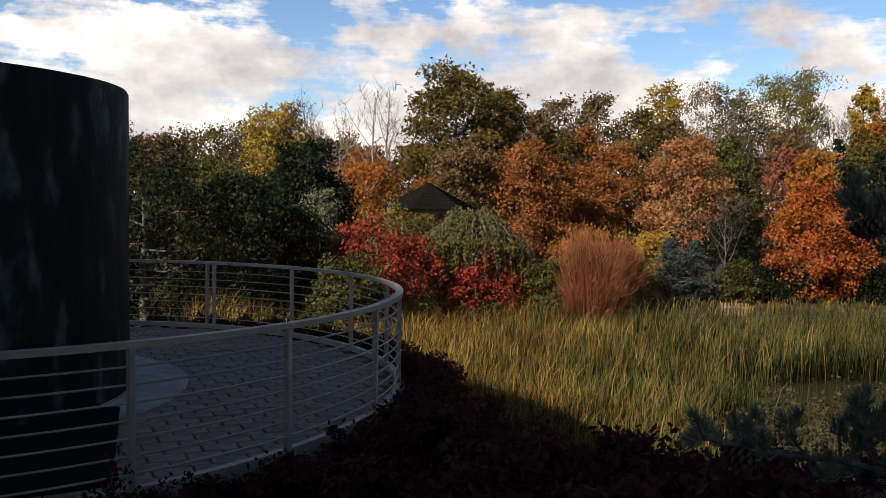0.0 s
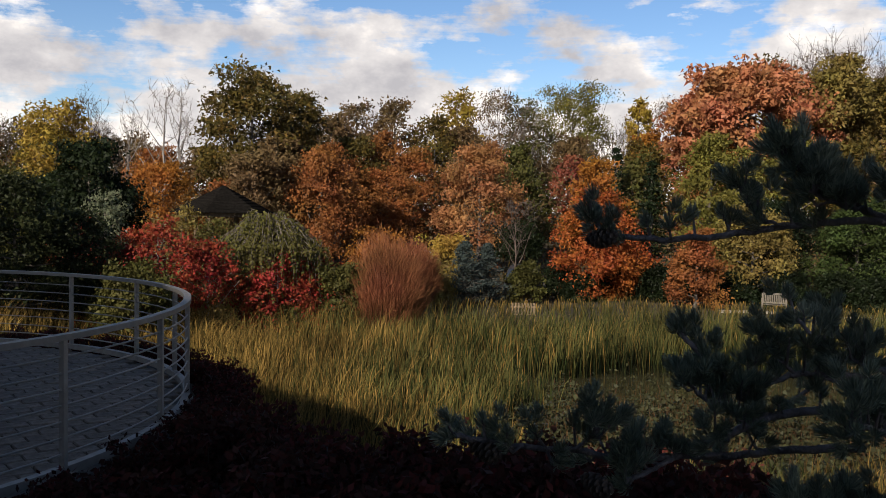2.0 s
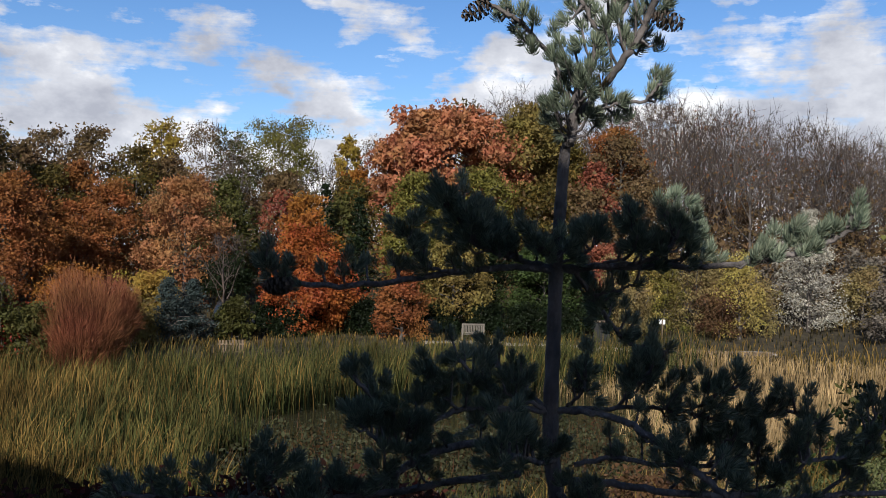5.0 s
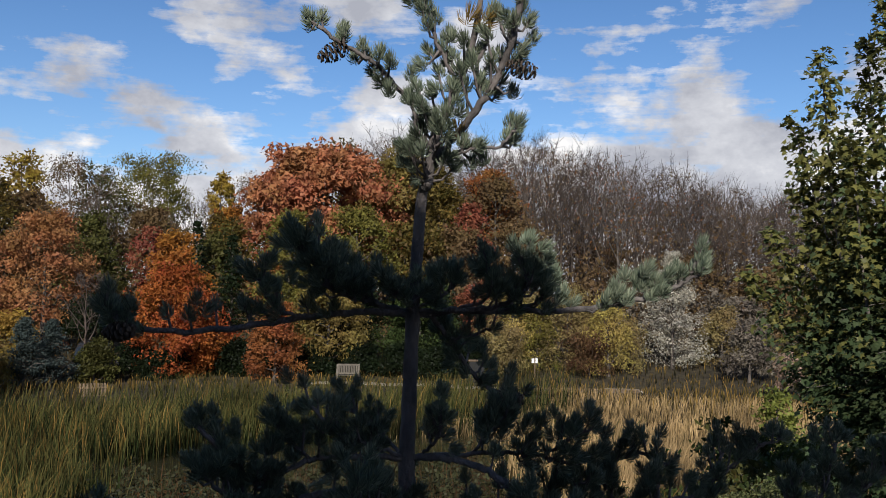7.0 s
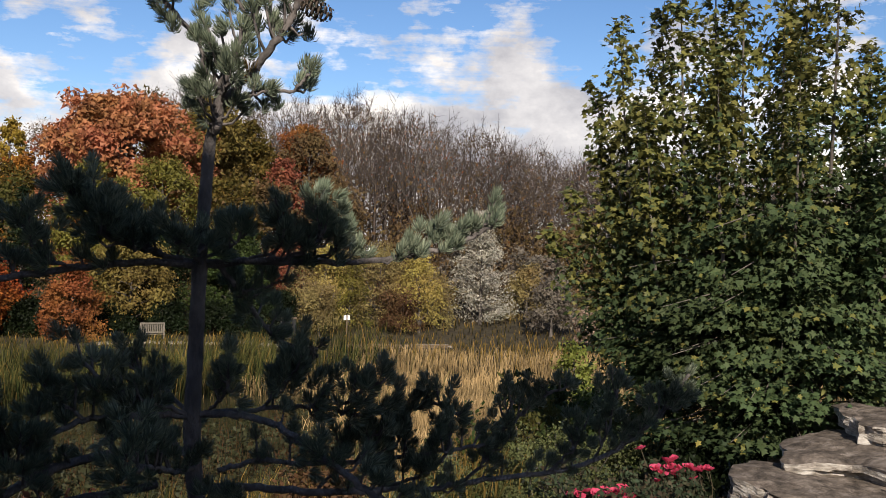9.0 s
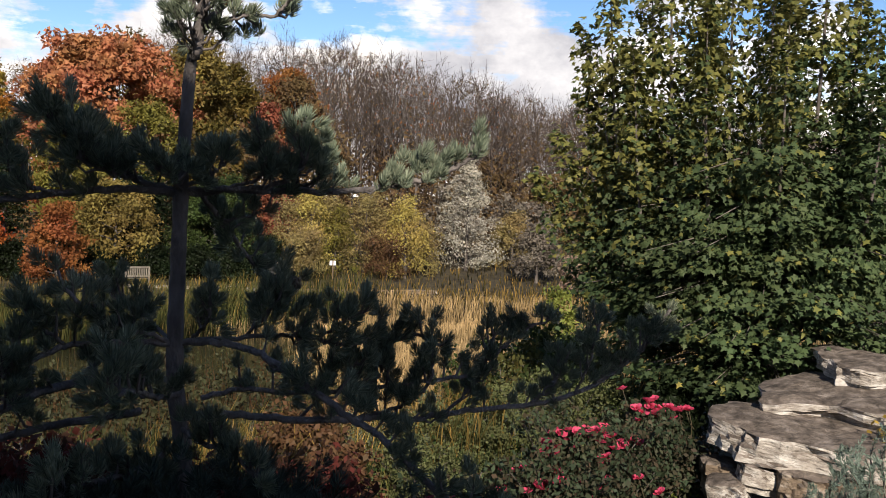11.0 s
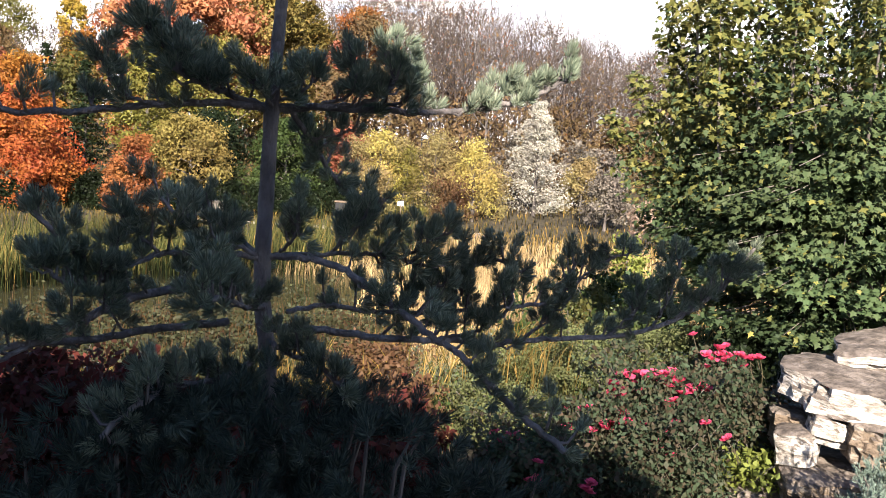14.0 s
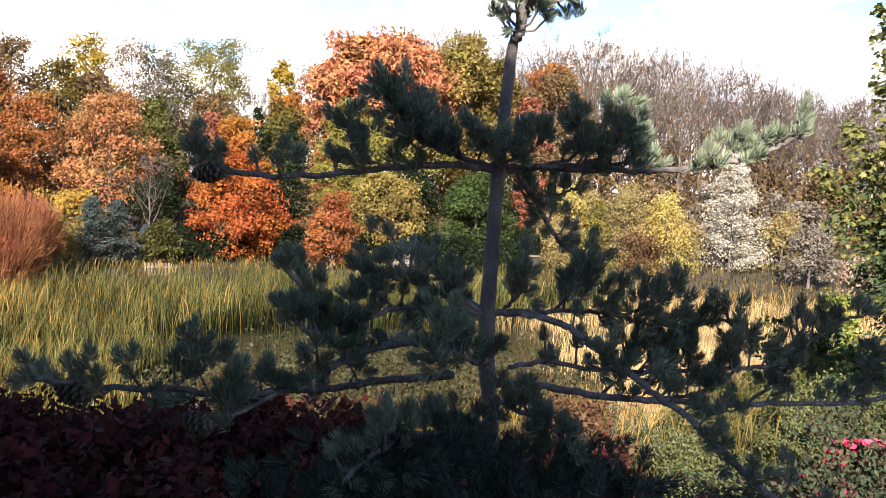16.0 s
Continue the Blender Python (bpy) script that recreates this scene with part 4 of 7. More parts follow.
broadleaf("tree", "golden-crowned tree above the wood", "tree", 17.1, 72.0, 12.0, 2.8, 3.0, L_GOLD, 0.26, 2200, "oval", rise=1.0)
broadleaf("tree", "orange-brown tree with a rounded crown", "tree", 10.3, 54.0, 5.6, 2.1, 0.2, L_RUST, 0.18, 3600, "oval", rise=0.9)
broadleaf("tree", "orange-brown tree with a rounded crown", "tree", 8.1, 50.0, 4.3, 1.9, 0.0, L_RUST, 0.17, 3000, "round", rise=0.9)
broadleaf("tree", "copper-leaved tree with a full pyramidal crown", "tree", 12.4, 46.4, 5.6, 2.45, -1.2, L_COPPER, 0.18, 5200, "oval", rise=0.9)
broadleaf("tree", "tall thin-leaved tree on the far bank", "tree", 18.6, 60.0, 6.8, 2.2, 0.5, L_OLIVE, 0.20, 2400, "oval", rise=1.0)
broadleaf("tree", "olive-leaved tree on the far bank", "tree", 16.4, 52.0, 4.6, 2.0, -0.4, L_OLIVE, 0.18, 2800, "oval", rise=1.0)
broadleaf("tree", "crimson-leaved tree on the far bank", "tree", 22.6, 60.0, 6.2, 1.7, 2.2, L_ROSY, 0.18, 1300, "oval", rise=1.0)
broadleaf("tree", "crimson-leaved tree on the far bank", "tree", 17.6, 62.0, 6.6, 1.3, 4.0, L_ROSY, 0.18, 700, "oval", rise=1.0)
bare_tree(19.2, 67.3, 11.2, 2.2, "thin-leaved tree with grey upright branches", None, L_BROWN, 3600)
bare_tree(21.0, 66.0, 10.8, 1.8, "thin-leaved tree with grey upright branches", None, L_OLIVE, 2600)
bare_tree(22.0, 70.0, 10.5, 2.0, "thin-leaved tree with grey upright branches", None, L_BROWN, 4200)
bare_tree(12.3, 39.1, 2.5, 1.1, "small leafless tree with reddish twigs", TWIGS)
broadleaf("tree", "red-orange maple glowing in the sun", "tree", 16.05, 38.8, 2.9, 2.3, -1.65, L_REDORANGE, 0.16, 5600, "round", rise=0.5)
broadleaf("tree", "orange maple with a tall pointed crown", "tree", 16.3, 40.2, 4.75, 1.5, 0.0, L_ORANGE, 0.16, 3400, "oval", rise=0.9)
conifer("conifer", "dark green narrow conifer", 21.8, 50.4, 6.0, 1.0, 0.5, L_DARK, 2200, 0.16)
conifer("conifer", "dark green narrow conifer", 20.25, 42.3, 4.75, 1.25, -0.4, L_DARK, 3200, 0.16)
broadleaf("tree", "narrow orange and green columnar tree", "tree", 31.8, 68.9, 11.5, 1.45, 3.0, L_GOLD, 0.24, 2200, "column", rise=1.8)
broadleaf("tree", "narrow orange columnar tree", "tree", 30.4, 64.0, 8.2, 1.6, 2.2, L_ORANGE, 0.22, 1900, "column", rise=1.8)
bare_tree(26.4, 70.1, 11.2, 3.2, "tall thin-leaved tree with open branches", BARK, L_YELGREEN, 16000)
bare_tree(34.2, 70.5, 11.0, 2.4, "thin-leaved tree with grey upright branches", None, L_BROWN, 2000)
broadleaf("maple_tree", "great orange maple with a domed crown", "tree", 32.1, 53.0, 11.7, 5.7, 3.2, L_PEACH, 0.28, 17000, "round", limbs=20, spread=1.15)
broadleaf("tree", "dark green treetop above the maple", "tree", 43.4, 69.5, 15.6, 2.9, 6.0, L_OAK, 0.26, 2000, "round")
broadleaf("tree", "brown-yellow tree with a tall rounded crown", "tree", 36.4, 50.2, 12.3, 3.3, 2.5, L_MUSTARD, 0.22, 6000, "oval", rise=1.0, bark=BARK)
broadleaf("tree", "brown-yellow tree with a tall rounded crown", "tree", 39.5, 51.5, 11.2, 2.8, 2.5, L_OAK, 0.22, 4200, "oval", rise=1.0)
broadleaf("tree", "orange-leaved tree below the great maple", "tree", 29.4, 52.0, 6.6, 2.2, 1.8, L_ORANGE, 0.20, 2000, "oval", rise=1.0)
broadleaf("tree", "yellow-green tree with an oval crown", "tree", 22.2, 40.2, 6.1, 1.85, -0.1, L_YELGREEN, 0.18, 4200, "oval", rise=0.9)
broadleaf("tree", "yellow-green tree with an oval crown", "tree", 25.8, 44.0, 5.6, 2.0, -0.1, L_YELGREEN, 0.18, 3000, "oval", rise=0.9)
broadleaf("tree", "mustard-leaved spreading tree by the path", "tree", 22.5, 36.7, 2.4, 2.1, -1.3, L_MUSTARD, 0.16, 4200, "round")
broadleaf("tree", "small russet tree at the reeds' edge", "tree", 19.0, 35.2, 1.4, 1.3, -1.8, L_RUST, 0.14, 2600, "shrub")
broadleaf("tree", "dense green tree behind the path", "tree", 27.2, 35.9, 2.7, 1.95, -1.6, L_GREEN, 0.16, 4400, "oval")
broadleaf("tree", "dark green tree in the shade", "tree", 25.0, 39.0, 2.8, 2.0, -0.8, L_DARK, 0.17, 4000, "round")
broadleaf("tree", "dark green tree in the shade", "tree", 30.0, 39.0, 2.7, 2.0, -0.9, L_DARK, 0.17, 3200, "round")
broadleaf("tree", "rose-red tree against the wood", "tree", 40.0, 47.4, 8.3, 1.8, 3.0, L_ROSY, 0.20, 2000, "oval")
broadleaf("tree", "red-leaved tree behind the yellow shrubs", "tree", 32.8, 37.9, 2.6, 1.5, -0.6, L_ROSY, 0.17, 2400, "round")
for x, y, top, r, m in ((30.6, 34.2, 1.7, 1.2, L_TAN), (32.6, 33.6, 1.9, 1.2, L_TAN), (34.0, 31.2, 1.3, 1.2, L_TAN), (31.5, 33.6, 2.2, 1.4, L_YELLOW), (33.4, 31.8, 2.2, 1.5, L_TAN), (34.1, 29.6, 1.85, 1.3, L_YELLOW), (32.4, 32.8, 1.2, 1.3, L_YELGREEN), (30.0, 32.4, 0.2, 1.0, L_TAN), (35.4, 29.8, 0.4, 1.1, L_TAN), (33.4, 30.2, -0.4, 1.2, L_BRONZE)):
    broadleaf("shrub", "yellow-leaved autumn shrub beside the path", "shrub", x, y, top, r, -1.6, m, 0.118, 2100, "shrub", rise=1.5, limbs=24, spread=0.5, group="yellow shrubs")
conifer("tree", "white-leaved cone-shaped tree by the path", 38.4, 29.1, 4.4, 2.3, -1.85, L_SILVER, 14000, 0.10, 22, 0.55)
broadleaf("shrub", "grey tan shrub at the wood's edge", "shrub", 38.0, 24.4, 1.0, 1.25, -1.4, L_GREY, 0.15, 2200, "shrub")
broadleaf("shrub", "golden-brown shrub at the wood's edge", "shrub", 41.0, 28.0, 1.6, 1.4, -1.3, L_TAN, 0.14, 1900, "shrub")
broadleaf("shrub", "peach-leaved shrub at the wood's edge", "shrub", 34.8, 20.0, -0.05, 1.0, -1.5, L_BLUSH, 0.14, 1500, "shrub")
broadleaf("shrub", "bright lime-green shrub beside the reeds", "shrub", 16.4, 9.8, 0.35, 0.55, -1.7, L_LIME, 0.09, 2600, "oval")
broadleaf("shrub", "dark green shrub beside the reeds", "shrub", 15.2, 8.6, -0.35, 1.0, -1.8, L_GREEN, 0.10, 3000, "shrub")

# the leafless wood on the ridge
def build_wood():
    rng = np.random.default_rng(77)
    kinds = [bare_tree(58.7, 61.6, 14.6, 2.6, "leafless grey-brown tree of the ridge wood", TWIGS, L_BROWN, 260, seed=301, group="ridge wood"),
             bare_tree(62.4, 57.9, 13.2, 2.4, "leafless grey tree of the ridge wood", TWIGS, None, 0, seed=302, group="ridge wood"),
             bare_tree(66.5, 53.1, 12.6, 2.8, "leafless grey-brown tree of the ridge wood", TWIGS, L_BROWN, 420, seed=303, group="ridge wood"),
             bare_tree(70.6, 47.6, 11.8, 2.6, "leafless brown tree of the ridge wood", BARK, L_RUST, 200, seed=304, group="ridge wood")]
    twigs, leafy = [], []

    def stand(i, az, d, s, flat):
        x, y = d * math.sin(az), d * math.cos(az)
        z = float(ground_z(x, y)) - 0.1
        ob = copy_thing(kinds[i % 4], pose(x, y, z, 0, 0, rng.uniform(0, 360)))
        ob.scale = (s * flat, s * flat, s)
        # fine spray round the crown, too thin to count
        m = 620
        u = rng.uniform(0, 1, m)
        a = rng.uniform(0, 2 * np.pi, m)
        r = 3.0 * s * flat * np.sin(np.pi * (0.18 + 0.72 * u)) * rng.uniform(0.15, 1.0, m) ** 0.6
        twigs.append(np.stack([x + r * np.cos(a), y + r * np.sin(a), z + s * full[i % 4] * (0.2 + 0.78 * u)], 1))
        leafy.append(twigs[-1][::6] if i % 3 == 0 else twigs[-1][::30])

    full = [t - k.location.z for t, k in zip((14.6, 13.2, 12.6, 11.8), kinds)]
    for i in range(140):
        az = 33 + 47 * ((i * 0.618034) % 1)
        d = rng.uniform(74 if az < 45 else 60, 88)
        # the wood's skyline falls away along the ridge
        el = np.interp(az, [33, 39, 46, 52, 57, 67, 80], [9.3, 9.2, 8.8, 7.4, 6.4, 5.4, 5.0]) * rng.uniform(0.66, 1.06)
        x, y = d * math.sin(radians(az)), d * math.cos(radians(az))
        top = 2.0 + d * math.tan(radians(el)) - float(ground_z(x, y))
        stand(i, radians(az), d, max(0.35, top / full[i % 4]), rng.uniform(0.85, 1.1))
    for i in range(40):
        stand(i, radians(rng.uniform(-14, 33)), rng.uniform(64, 88), rng.uniform(0.48, 0.72), 1.0)
    P = np.concatenate(twigs)
    n = len(P)
    d = unit(rng.normal(size=(n, 3)) * [0.6, 0.6, 0.5] + [0, 0, 0.9]) * rng.uniform(0.4, 1.3, (n, 1))
    w = unit(np.cross(d, rng.normal(size=(n, 3)))) * 0.014
    V = np.stack([P - w, P + w, P + d], 1).reshape(-1, 3)
    tagged(new("thicket", mesh_np("thicket", V, np.arange(3 * n).reshape(n, 3), TWIGS)), "grey-brown haze of bare twigs in the ridge wood", "thicket", kind="stuff")
    # the last leaves, and the underwood, too far and too many to count
    n = 90000
    az, d = np.radians(rng.uniform(-24, 84, n)), rng.uniform(52, 95, n)
    x, y = d * np.sin(az), d * np.cos(az)
    P = np.stack([x, y, ground_z(x, y) + rng.uniform(0, 1, n) ** 1.5 * rng.uniform(1.5, 6.0, n) * np.where(az > 0.55, 1.35, 1.0)], 1)
    P = np.concatenate([P] + leafy)
    V, F = leaf_tris(rng, P, 0.24, unit(rng.normal(size=(len(P), 3)) + [0, 0, 0.5]))
    tagged(new("underwood", mesh_np("underwood", V, F, L_BROWN)), "brown thicket under the far trees", "underwood", kind="stuff")


build_wood()

# red sumacs and weeping shrubs in front of the shelter
for x, y, top, r, base in ((-2.4, 28.35, 1.55, 1.72, -0.7), (-0.9, 28.95, 1.03, 1.2, -1.0), (-3.45, 29.1, 0.8, 1.2, -1.3), (1.27, 30.0, 0.42, 1.42, -2.05), (2.7, 31.35, 0.28, 1.05, -2.05), (0.15, 30.45, -0.25, 1.05, -2.35), (2.03, 30.45, -0.17, 1.05, -2.5), (-5.1, 31.05, 1.55, 0.9, -0.1), (-3.9, 26.7, -1.3, 0.75, -2.35)):
    broadleaf("sumac", "red-leaved sumac with an open umbrella crown", "shrub", x, y, top, r, base, L_RED, 0.114, 3600, "round", trunk=0.05, bark=PALE_BARK, rise=0.7, group="sumacs", spread=0.36)
broadleaf("shrub", "yellow-green undergrowth below the sumacs", "shrub", -0.8, 29.12, -0.88, 1.28, -2.16, L_MUSTARD, 0.10, 2400, "shrub")
broadleaf("shrub", "green undergrowth below the sumacs", "shrub", 1.42, 29.86, -1.32, 1.26, -2.11, L_OLIVE, 0.10, 2200, "shrub")
for x, y, top, r, m in ((38.3, 53.7, 12.1, 2.7, L_MUSTARD), (40.5, 52.0, 11.0, 2.4, L_OAK), (45.0, 50.6, 11.4, 2.4, L_RUST), (44.0, 49.0, 10.6, 2.6, L_BROWN), (30.2, 46.0, 7.2, 2.3, L_YELGREEN), (35.0, 47.0, 6.6, 2.6, L_OAK), (38.5, 46.5, 6.2, 2.6, L_BROWN), (43.0, 45.5, 6.4, 2.8, L_BROWN), (27.5, 50.0, 5.6, 2.2, L_RUST), (24.0, 53.0, 5.4, 2.4, L_OLIVE), (14.0, 56.0, 5.6, 2.3, L_BROWN), (5.5, 50.0, 5.0, 2.2, L_RUST), (-1.5, 52.0, 5.4, 2.4, L_BROWN), (3.5, 58.0, 7.6, 2.6, L_BROWN), (16.0, 66.0, 8.4, 2.6, L_BROWN), (24.0, 64.0, 7.6, 2.6, L_BROWN), (28.5, 60.0, 7.0, 2.6, L_OAK), (48.5, 43.0, 5.6, 2.8, L_BROWN), (51.0, 37.0, 4.8, 2.8, L_BROWN), (50.0, 31.0, 3.6, 2.6, L_BROWN), (46.0, 36.0, 2.6, 2.2, L_GREY), (45.0, 30.0, 1.6, 2.0, L_GREY)):
    broadleaf("tree", "brown autumn tree at the wood's edge", "tree", x, y, top, r, top - 5.0 if top > 6 else -0.5, m, 0.20, 2700, "oval", rise=1.0, group="wood edge trees")


# ---- the young pine in front ----
def needle_tufts(rng, tips, axes, count, length, tuft, wide=0.00140, near=6, far=72):
    """Brushes of needles round the ends of twigs."""
    n = len(tips)
    P, A = np.repeat(tips, count, 0), np.repeat(unit(axes), count, 0)
    m = n * count
    u = rng.uniform(0, 1, (m, 1))
    side = unit(np.cross(A, rng.normal(size=(m, 3))))
    th = np.radians(near + (far - near) * u ** 0.6 + rng.normal(0, 6, (m, 1)))
    d = A * np.cos(th) + side * np.sin(th)
    L = length * rng.uniform(0.75, 1.15, (m, 1))
    b = P - A * u * tuft
    w = unit(np.cross(d, rng.normal(size=(m, 3)))) * wide
    mid = b + d * L * 0.5
    tip = mid + unit(d + A * 1.0) * L * 0.5
    V = np.stack([b, mid + w, tip, mid - w], 1).reshape(-1, 3)
    return V, np.arange(4 * m).reshape(m, 4)


def pine_bough(root, rng, pts, r0, r1, n, twig, count=112, length=0.034, dense=0, mat=None, bark=None):
    """A limb through pts with upturned twigs, each ending in one to three brushes of needles."""
    n, r0 = int(n * (1.5 if dense else 1.35)), r0 * 0.62
    P = smooth_path(pts, 6 * len(pts))
    k = len(P)
    P[1:-1] += rng.normal(0, 0.0022, (k - 2, 3))
    paths = [(P, r0 + (r1 - r0) * np.linspace(0, 1, k) ** 0.8)]
    T = unit(np.gradient(P, axis=0))
    tips, axes = [P[-1] + T[-1] * 0.015], [T[-1] + np.array([0, 0, 0.5])]
    lo = 0.12 if dense else 0.22
    for i in range(n):
        s = lo + (0.99 - lo) * (i + rng.uniform(0.1, 0.9)) / n
        j = min(int(s * (k - 1)), k - 2)
        p, t = P[j], T[j]
        d = unit(t * rng.uniform(0.2, 0.9) + rng.normal(0, 0.55, 3) + np.array([0, 0, rng.uniform(0.2, 1.1)]))
        L = twig * rng.uniform(0.35, 1.05)
        e = p + d * L + np.array([0, 0, L * 0.3])
        sag = np.array([0, 0, -L * 0.18])
        paths.append((np.array([p, p + d * L * 0.45 + sag, e]), np.array([0.0042, 0.0036, 0.003])))
        ax = unit(d * 0.7 + np.array([0, 0, 0.8]) + rng.normal(0, 0.2, 3))
        tips.append(e)
        axes.append(ax)
        for _ in range(rng.integers(0, 3) + dense):
            o = unit(rng.normal(size=3) + ax * 0.3) * 0.044
            tips.append(e + o)
            axes.append(unit(ax + o * 16))
    V, F = tubes(paths, 7)
    limb = child("branch", mesh_np("branch", V, F, bark or PINE_BARK, smooth=True), root)
    V, F = needle_tufts(rng, np.array(tips), np.array(axes), count, length, 0.022)
    tagged(child("needles", mesh_np("needles", V, F, mat or L_NEEDLE), limb), kind="stuff")
    return limb


def pine_cone(root, x, y, z, ax, length=0.080, radius=0.0185):
    """Woody scales set in spirals round a short spindle."""
    rng = np.random.default_rng(int(1000 * abs(x + y + z)))
    A = unit(np.array(ax, float))
    S = unit(np.cross(A, [0.3, 0.9, 0.2]))
    B = np.cross(A, S)
    V, F = [], []
    for i in range(46):
        f = i / 45
        a = i * 2.39996
        rr = radius * math.sin(math.pi * (0.14 + 0.80 * f)) ** 0.7
        out = S * math.cos(a) + B * math.sin(a)
        tan = B * math.cos(a) - S * math.sin(a)
        c = A * length * (0.5 - f)
        w = 0.0100 * (0.6 + 0.5 * math.sin(math.pi * f))
        tip = c + out * rr * 1.25 - A * 0.004
        p = [c + out * rr * 0.2 - tan * w * 0.5, c + out * rr * 0.2 + tan * w * 0.5, tip + tan * w + A * 0.002, tip + tan * w * 0.3 + out * 0.003, tip - tan * w * 0.3 + out * 0.003, tip - tan * w + A * 0.002]
        q = [v - A * 0.0032 for v in p]
        o = len(V)
        V += p + q
        F += [(o, o + 1, o + 2, o + 5), (o + 2, o + 3, o + 4, o + 5), (o + 7, o + 6, o + 11, o + 8), (o + 8, o + 11, o + 10, o + 9), (o + 2, o + 8, o + 9, o + 3), (o + 3, o + 9, o + 10, o + 4), (o + 4, o + 10, o + 11, o + 5)]
    ob = child("cone", mesh_np("cone", np.array(V), np.array(F), CONE), root, "open woody brown pine cone")
    ob.location = (x, y, z)


def build_pine():
    rng = np.random.default_rng(5)
    pine = thing("pine_tree", "young pine with whorled branches, blue-green needles and cones", "tree")
    stem = [(1.70, 1.81, -0.70), (1.70, 1.813, 0.2), (1.695, 1.815, 0.9)] + TRUNK
    P = smooth_path(stem, 70)
    z = P[:, 2]
    rad = np.interp(z, [-0.7, 1.3, 2.0, 2.36, 2.9], [0.038, 0.0235, 0.0185, 0.0145, 0.007])
    rad *= 1 + 0.05 * np.sin(z * 61) + 0.10 * np.exp(-((z - 2.005) / 0.02) ** 2) + 0.10 * np.exp(-((z - 1.61) / 0.02) ** 2)
    V, F = tubes([(P, rad)], 14)
    child("trunk", mesh_np("trunk", V, F, PINE_BARK, smooth=True), pine)

    def bough(pts, r0, r1, n, twig, dense=0):
        pine_bough(pine, rng, pts, r0, r1, n, twig, dense=dense)

    bough([(1.68, 1.763, 2.415), (1.719, 1.707, 2.492), (1.753, 1.652, 2.568), (1.782, 1.614, 2.643), (1.804, 1.58, 2.753), (1.81, 1.562, 2.84), (1.817, 1.555, 2.915)], 0.0180, 0.0090, 5, 0.060)
    bough([(1.68, 1.75, 2.49), (1.643, 1.766, 2.56), (1.578, 1.788, 2.614), (1.517, 1.806, 2.667), (1.465, 1.828, 2.698), (1.406, 1.852, 2.731), (1.363, 1.866, 2.761)], 0.0120, 0.0050, 2, 0.030)
    bough([(1.693, 1.753, 2.423), (1.733, 1.695, 2.456), (1.789, 1.622, 2.453), (1.802, 1.582, 2.484), (1.806, 1.565, 2.509)], 0.0080, 0.0040, 1, 0.020)
    bough([(1.728, 1.712, 2.628), (1.695, 1.726, 2.686), (1.666, 1.736, 2.737), (1.651, 1.748, 2.82)], 0.0090, 0.0050, 2, 0.060)
    bough([(1.753, 1.652, 2.568), (1.74, 1.651, 2.665), (1.752, 1.627, 2.738), (1.762, 1.618, 2.813)], 0.0090, 0.0050, 2, 0.060)
    bough([(1.674, 1.755, 2.444), (1.624, 1.755, 2.506), (1.605, 1.757, 2.571)], 0.0080, 0.0040, 2, 0.050)
    bough([(1.715, 1.723, 2.582), (1.672, 1.693, 2.519), (1.677, 1.677, 2.599)], 0.0060, 0.0040, 2, 0.050)
    bough([(1.678, 1.764, 2.415), (1.627, 1.752, 2.416), (1.589, 1.756, 2.447)], 0.0070, 0.0040, 2, 0.050)
    bough([(1.68, 1.763, 2.423), (1.698, 1.698, 2.433), (1.733, 1.643, 2.451)], 0.0070, 0.0040, 2, 0.050)
    bough([(1.68, 1.763, 2.423), (1.644, 1.69, 2.446), (1.636, 1.645, 2.472)], 0.0070, 0.0040, 2, 0.050)
    bough([(1.675, 1.83, 2.011), (1.554, 1.87, 2.016), (1.415, 1.927, 2.001), (1.276, 1.973, 1.977), (1.136, 2.009, 1.964), (0.996, 2.047, 1.967), (0.962, 2.06, 1.989), (0.929, 2.061, 2.035)], 0.0170, 0.0060, 11, 0.060)
    bough([(1.665, 1.838, 2.017), (1.553, 1.871, 2.045), (1.467, 1.894, 2.087), (1.405, 1.91, 2.147), (1.371, 1.918, 2.201)], 0.0140, 0.0060, 15, 0.070, dense=1)
    bough([(1.589, 1.87, 2.043), (1.482, 1.847, 2.055), (1.405, 1.851, 2.088)], 0.0100, 0.0050, 11, 0.060)
    bough([(1.415, 1.927, 2.001), (1.338, 1.926, 2.013), (1.289, 1.931, 2.06), (1.257, 1.937, 2.111)], 0.0080, 0.0040, 6, 0.050)
    bough([(1.68, 1.826, 2.012), (1.767, 1.754, 2.022), (1.872, 1.671, 2.025), (1.981, 1.573, 2.029), (2.082, 1.471, 2.048), (2.141, 1.396, 2.072), (2.191, 1.326, 2.113), (2.212, 1.297, 2.168)], 0.0170, 0.0060, 9, 0.050)
    bough([(1.684, 1.823, 2.018), (1.784, 1.685, 2.028), (1.83, 1.614, 2.048), (1.847, 1.569, 2.079), (1.848, 1.554, 2.122), (1.825, 1.563, 2.171)], 0.0120, 0.0050, 9, 0.060)
    bough([(1.738, 1.766, 2.022), (1.78, 1.661, 2.049), (1.785, 1.629, 2.1), (1.774, 1.627, 2.156)], 0.0080, 0.0040, 6, 0.050)
    bough([(1.683, 1.823, 2.027), (1.705, 1.754, 2.055), (1.729, 1.707, 2.096)], 0.0080, 0.0040, 7, 0.050)
    bough([(1.865, 1.664, 2.027), (1.907, 1.594, 2.05), (1.924, 1.546, 2.102)], 0.0070, 0.0040, 4, 0.050)
    bough([(1.679, 1.827, 2.018), (1.575, 1.731, 2.05), (1.502, 1.685, 2.086)], 0.0090, 0.0050, 7, 0.060)
